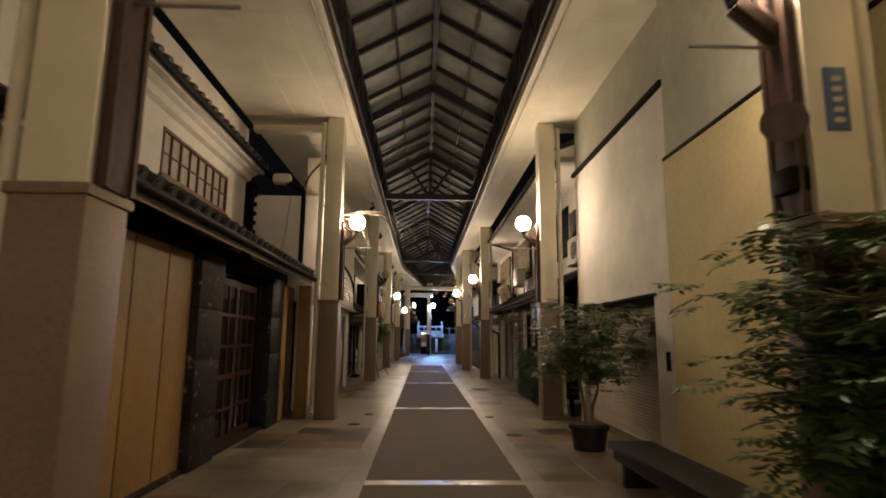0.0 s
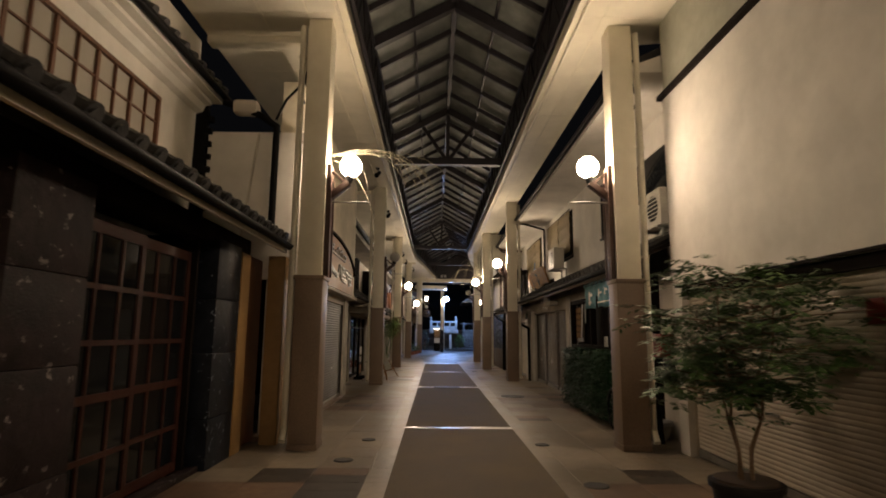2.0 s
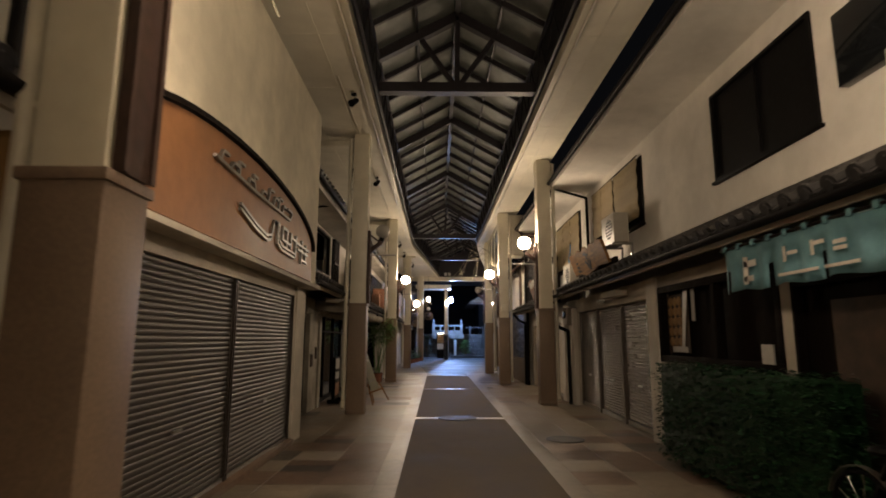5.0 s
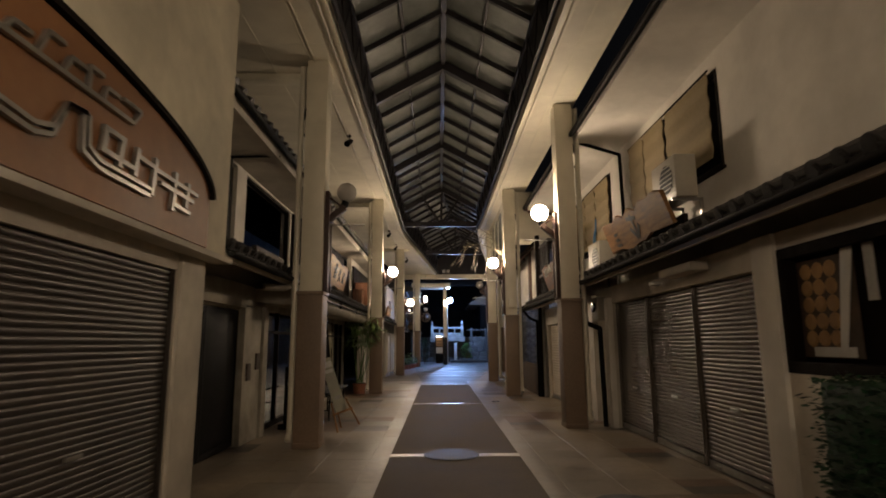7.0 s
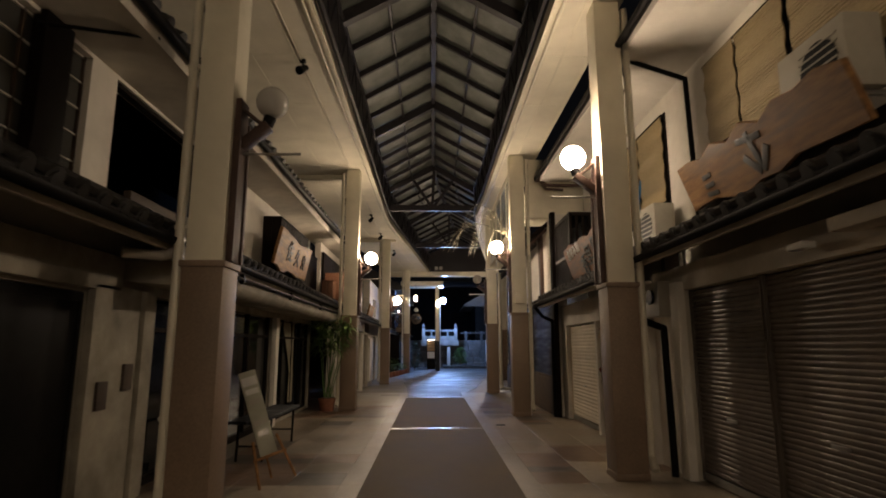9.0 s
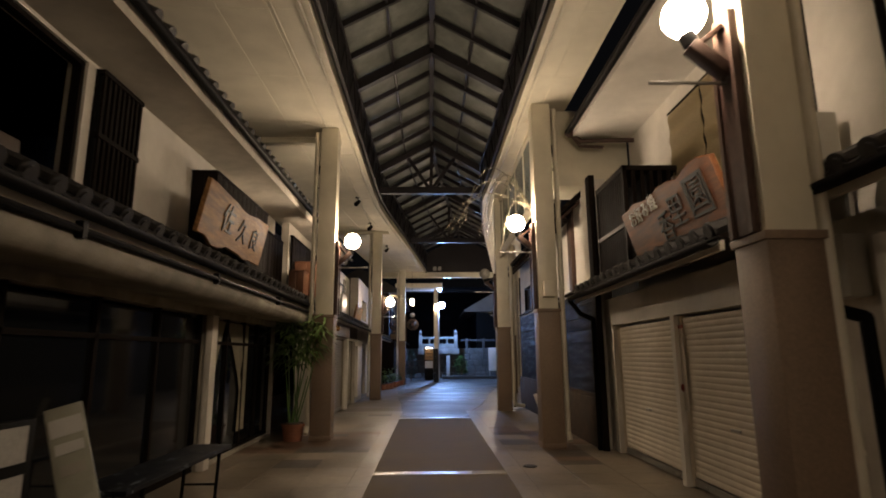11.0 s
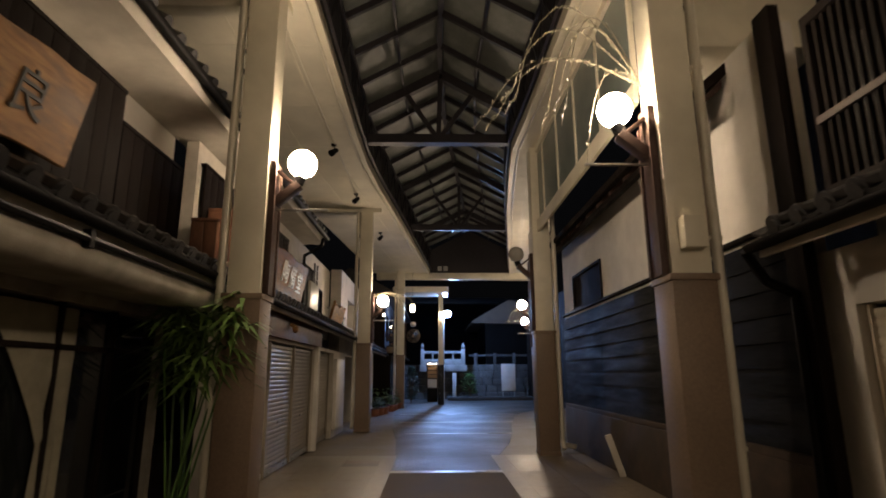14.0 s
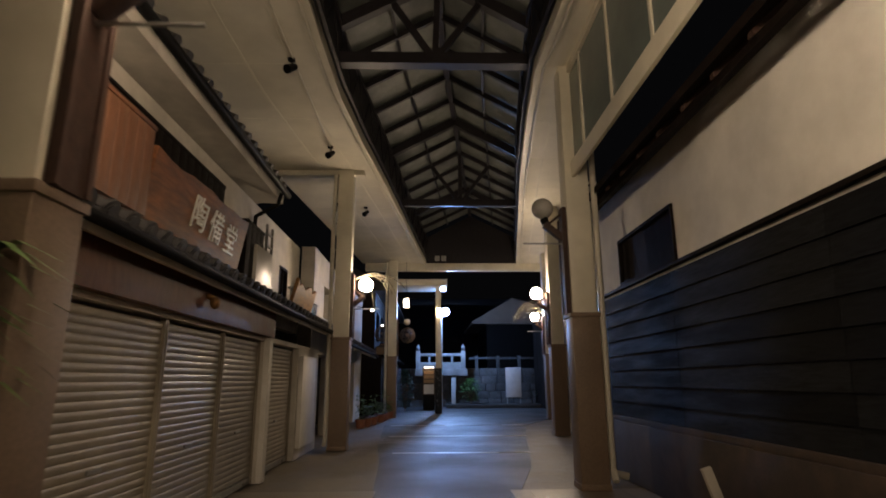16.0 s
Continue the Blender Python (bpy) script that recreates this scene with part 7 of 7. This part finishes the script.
for i in range(5):
    bm = bmesh.new(); box(bm, -1.62, -1.57, 49.3 + i * 2.2, 50.5 + i * 2.2, 0.2, 1.95); part("door", bm, M_PLASTER2 if i % 2 else M_BLACK, hs_)
    bm = bmesh.new(); box(bm, -1.92, -1.88, 49.2 + i * 2.2, 50.3 + i * 2.2, 3.0, 4.2); part("window", bm, M_WINDOW, hs_)
bm = bmesh.new(); box(bm, -1.9, -1.2, 48.8, 61, 2.3, 2.42, 0.02); part("balcony", bm, M_DARKWOOD, hs_)
hs_ = thing("far_house", (7.5, 66.0, 0), "dark far house with a pale tiled gable roof", "house")
bm = bmesh.new(); box(bm, 4.2, 11, 63, 70, 0, 5.2); part("wall", bm, M_BLACK, hs_)
bm = bmesh.new(); prism(bm, [(3.2, 5.0), (3.2, 5.15), (5.9, 6.7), (11.8, 5.15), (11.8, 5.0)], "y", 62.4, 70.6); part("roof", bm, M_CLAD, hs_)
# Invented dark backdrop that closes the far view.
hs_ = thing("far_house", (1.0, 84.0, 0), "large dark building against the night sky", "house")
bm = bmesh.new(); box(bm, -16, 16, 80, 92, 0, 8.5, 0.05); part("wall", bm, M_DARKWOOD, hs_)
bm = bmesh.new(); box(bm, -16.6, 16.6, 79.4, 92.6, 8.5, 9.1, 0.05); part("roof", bm, M_KAWARA, hs_)
for i in range(9):
    bm = bmesh.new(); box(bm, -14 + i * 3.2, -12.2 + i * 3.2, 79.94, 80.02, 5.4, 7.2); part("window", bm, M_WINDOW, hs_)
# Unseen dark walls added on both sides to close off reflections and sky.
bm = bmesh.new(); box(bm, 6.0, 6.4, 36.0, 56, 0, 5.0); structure("wall_right_far", bm, M_DARKWOOD, "dark side wall along the far street", "wall")
bm = bmesh.new(); box(bm, -6.2, -5.8, -10, 63, 0, 6.4); structure("wall_left_outer", bm, M_DARKWOOD, "dark outer wall behind the left row", "wall")

# ---- covers in the floor ----
def manhole(x, y, r, label):
    mh = thing("manhole_cover", (x, y, 0.004), label, "manhole cover", "floor covers")
    bm = bmesh.new(); bmesh.ops.create_cone(bm, cap_ends=True, segments=32, radius1=r, radius2=r - 0.005, depth=0.012, matrix=Matrix.Translation((x, y, 0.004))); part("rim", bm, M_IRON, mh)
    bm = bmesh.new(); bmesh.ops.create_cone(bm, cap_ends=True, segments=32, radius1=r * 0.88, radius2=r * 0.87, depth=0.008, matrix=Matrix.Translation((x, y, 0.009))); part("lid", bm, M_IRON, mh)


manhole(0.45, 18.75, 0.38, "steel manhole cover across a pale strip")
for x, y, r in ((-1.0, 9.3, 0.12), (-0.85, 10.6, 0.1), (1.75, 8.2, 0.13), (1.6, 10.3, 0.1), (2.05, 16.4, 0.3), (1.75, 25.6, 0.1)):
    manhole(x, y, r, "small round iron cover set in the paving")

# ---- paving ----
bm = bmesh.new(); box(bm, -5.8, 6.0, -10, 48.5, -0.025, -0.014); structure("pavement_bed", bm, M_PAVEBED, "stone paving bed of the arcade", "pavement")
bm = bmesh.new(); box(bm, -0.38, 1.37, -10, 31.84, -0.014, -0.002); structure("road_lane", bm, M_LANE, "dark brown rough walkway down the middle", "walkway")
bm = bmesh.new()
for y in (-1.3, 5.2, 11.7, 18.75, 25.25, 31.75):
    box(bm, -0.38, 1.37, y - 0.09, y + 0.09, -0.012, 0.002)
structure("trim_lane_strips", bm, M_STRIP, "pale stone strips across the dark walkway", "strip")
bm = bmesh.new()
prism(bm, [(-0.38, 31.85), (1.37, 31.85), (1.45, 33.2), (2.0, 35.4), (2.35, 37.5), (2.7, 40), (3.4, 44), (5.9, 49), (5.9, 60), (-1.2, 60), (-1.1, 44), (-0.8, 38.5), (-0.55, 36), (-0.42, 33.5)], "z", -0.014, -0.003)
structure("road", bm, M_ROAD, "dark asphalt of the street beyond the arcade", "road")
bm = bmesh.new()
for y, a, b in ((37.3, -0.4, 2.3), (40.6, -0.7, 2.8), (44.0, -0.9, 3.4)):
    box(bm, a, b, y - 0.07, y + 0.07, -0.010, 0.001)
structure("trim_road_strips", bm, M_STRIP, "pale strips across the asphalt", "strip")
pv = thing("paving", (0.5, 12.0, 0), "stone floor tiles in buff, red-brown and dark tones", "paving", "", "structure")
rnd = random.Random(77)
tile_mesh = {}
for key, mm, w, l in (("pale", M_PAVE, 0.248, 0.599), ("buff", M_PAVE, 0.597, 0.597), ("red", M_PAVERED, 0.597, 0.597), ("dark", M_PAVEDK, 0.597, 0.297), ("redhalf", M_PAVERED, 0.597, 0.297)):
    bm = bmesh.new(); box(bm, -w / 2, w / 2, -l / 2, l / 2, -0.012, 0.0)
    bmesh.ops.bevel(bm, geom=[e for e in bm.edges if all(v.co.z > -0.001 for v in e.verts)], offset=0.0015, segments=1, affect="EDGES")
    tile_mesh[key] = to_mesh("tile", bm, mm, smooth=False)
spots = {k: [] for k in tile_mesh}
rest = {k: [] for k in tile_mesh}
for iy in range(58):
    y = -1.0 + iy * 0.6
    for side in (-1, 1):
        edge = -0.38 if side < 0 else 1.37
        if y < 34:
            spots["pale"].append(pose(edge + side * 0.125, y, 0)) if y < 26 else rest["pale"].append((edge + side * 0.125, y))
        for k in range(4 if side < 0 else 4):
            x = edge + side * (0.25 + 0.3 + 0.6 * k)
            band = min(abs(y - c) for c in (1.6, 8.2, 15.2, 22.0, 28.4))
            kind = "buff"
            if band < 0.65:
                kind = "red" if rnd.random() < 0.7 else "buff"
            elif band < 1.3 and rnd.random() < 0.3:
                kind = "red"
            if rnd.random() < (0.16 if band < 1.4 else 0.03):
                for dy, kk in ((-0.15, "dark"), (0.15, "redhalf" if rnd.random() < 0.5 else "dark")):
                    (spots[kk].append(pose(x, y + dy, 0)) if 3.5 < y < 26 else rest[kk].append((x, y + dy)))
                continue
            if 3.5 < y < 26 and k < 3:
                spots[kind].append(pose(x, y, 0))
            else:
                rest[kind].append((x, y))
for k, ms in spots.items():
    pieces("tile", tile_mesh[k], ms, pv)
for k, ps_ in rest.items():
    if ps_:
        bm = bmesh.new()
        w, l = (0.248, 0.599) if k == "pale" else (0.597, 0.297) if k in ("dark", "redhalf") else (0.597, 0.597)
        for x, y in ps_:
            box(bm, x - w / 2, x + w / 2, y - l / 2, y + l / 2, -0.012, 0.0)
        tagged(part("tiles_rest", bm, {"pale": M_PAVE, "buff": M_PAVE, "red": M_PAVERED, "dark": M_PAVEDK, "redhalf": M_PAVERED}[k], pv), kind="stuff")
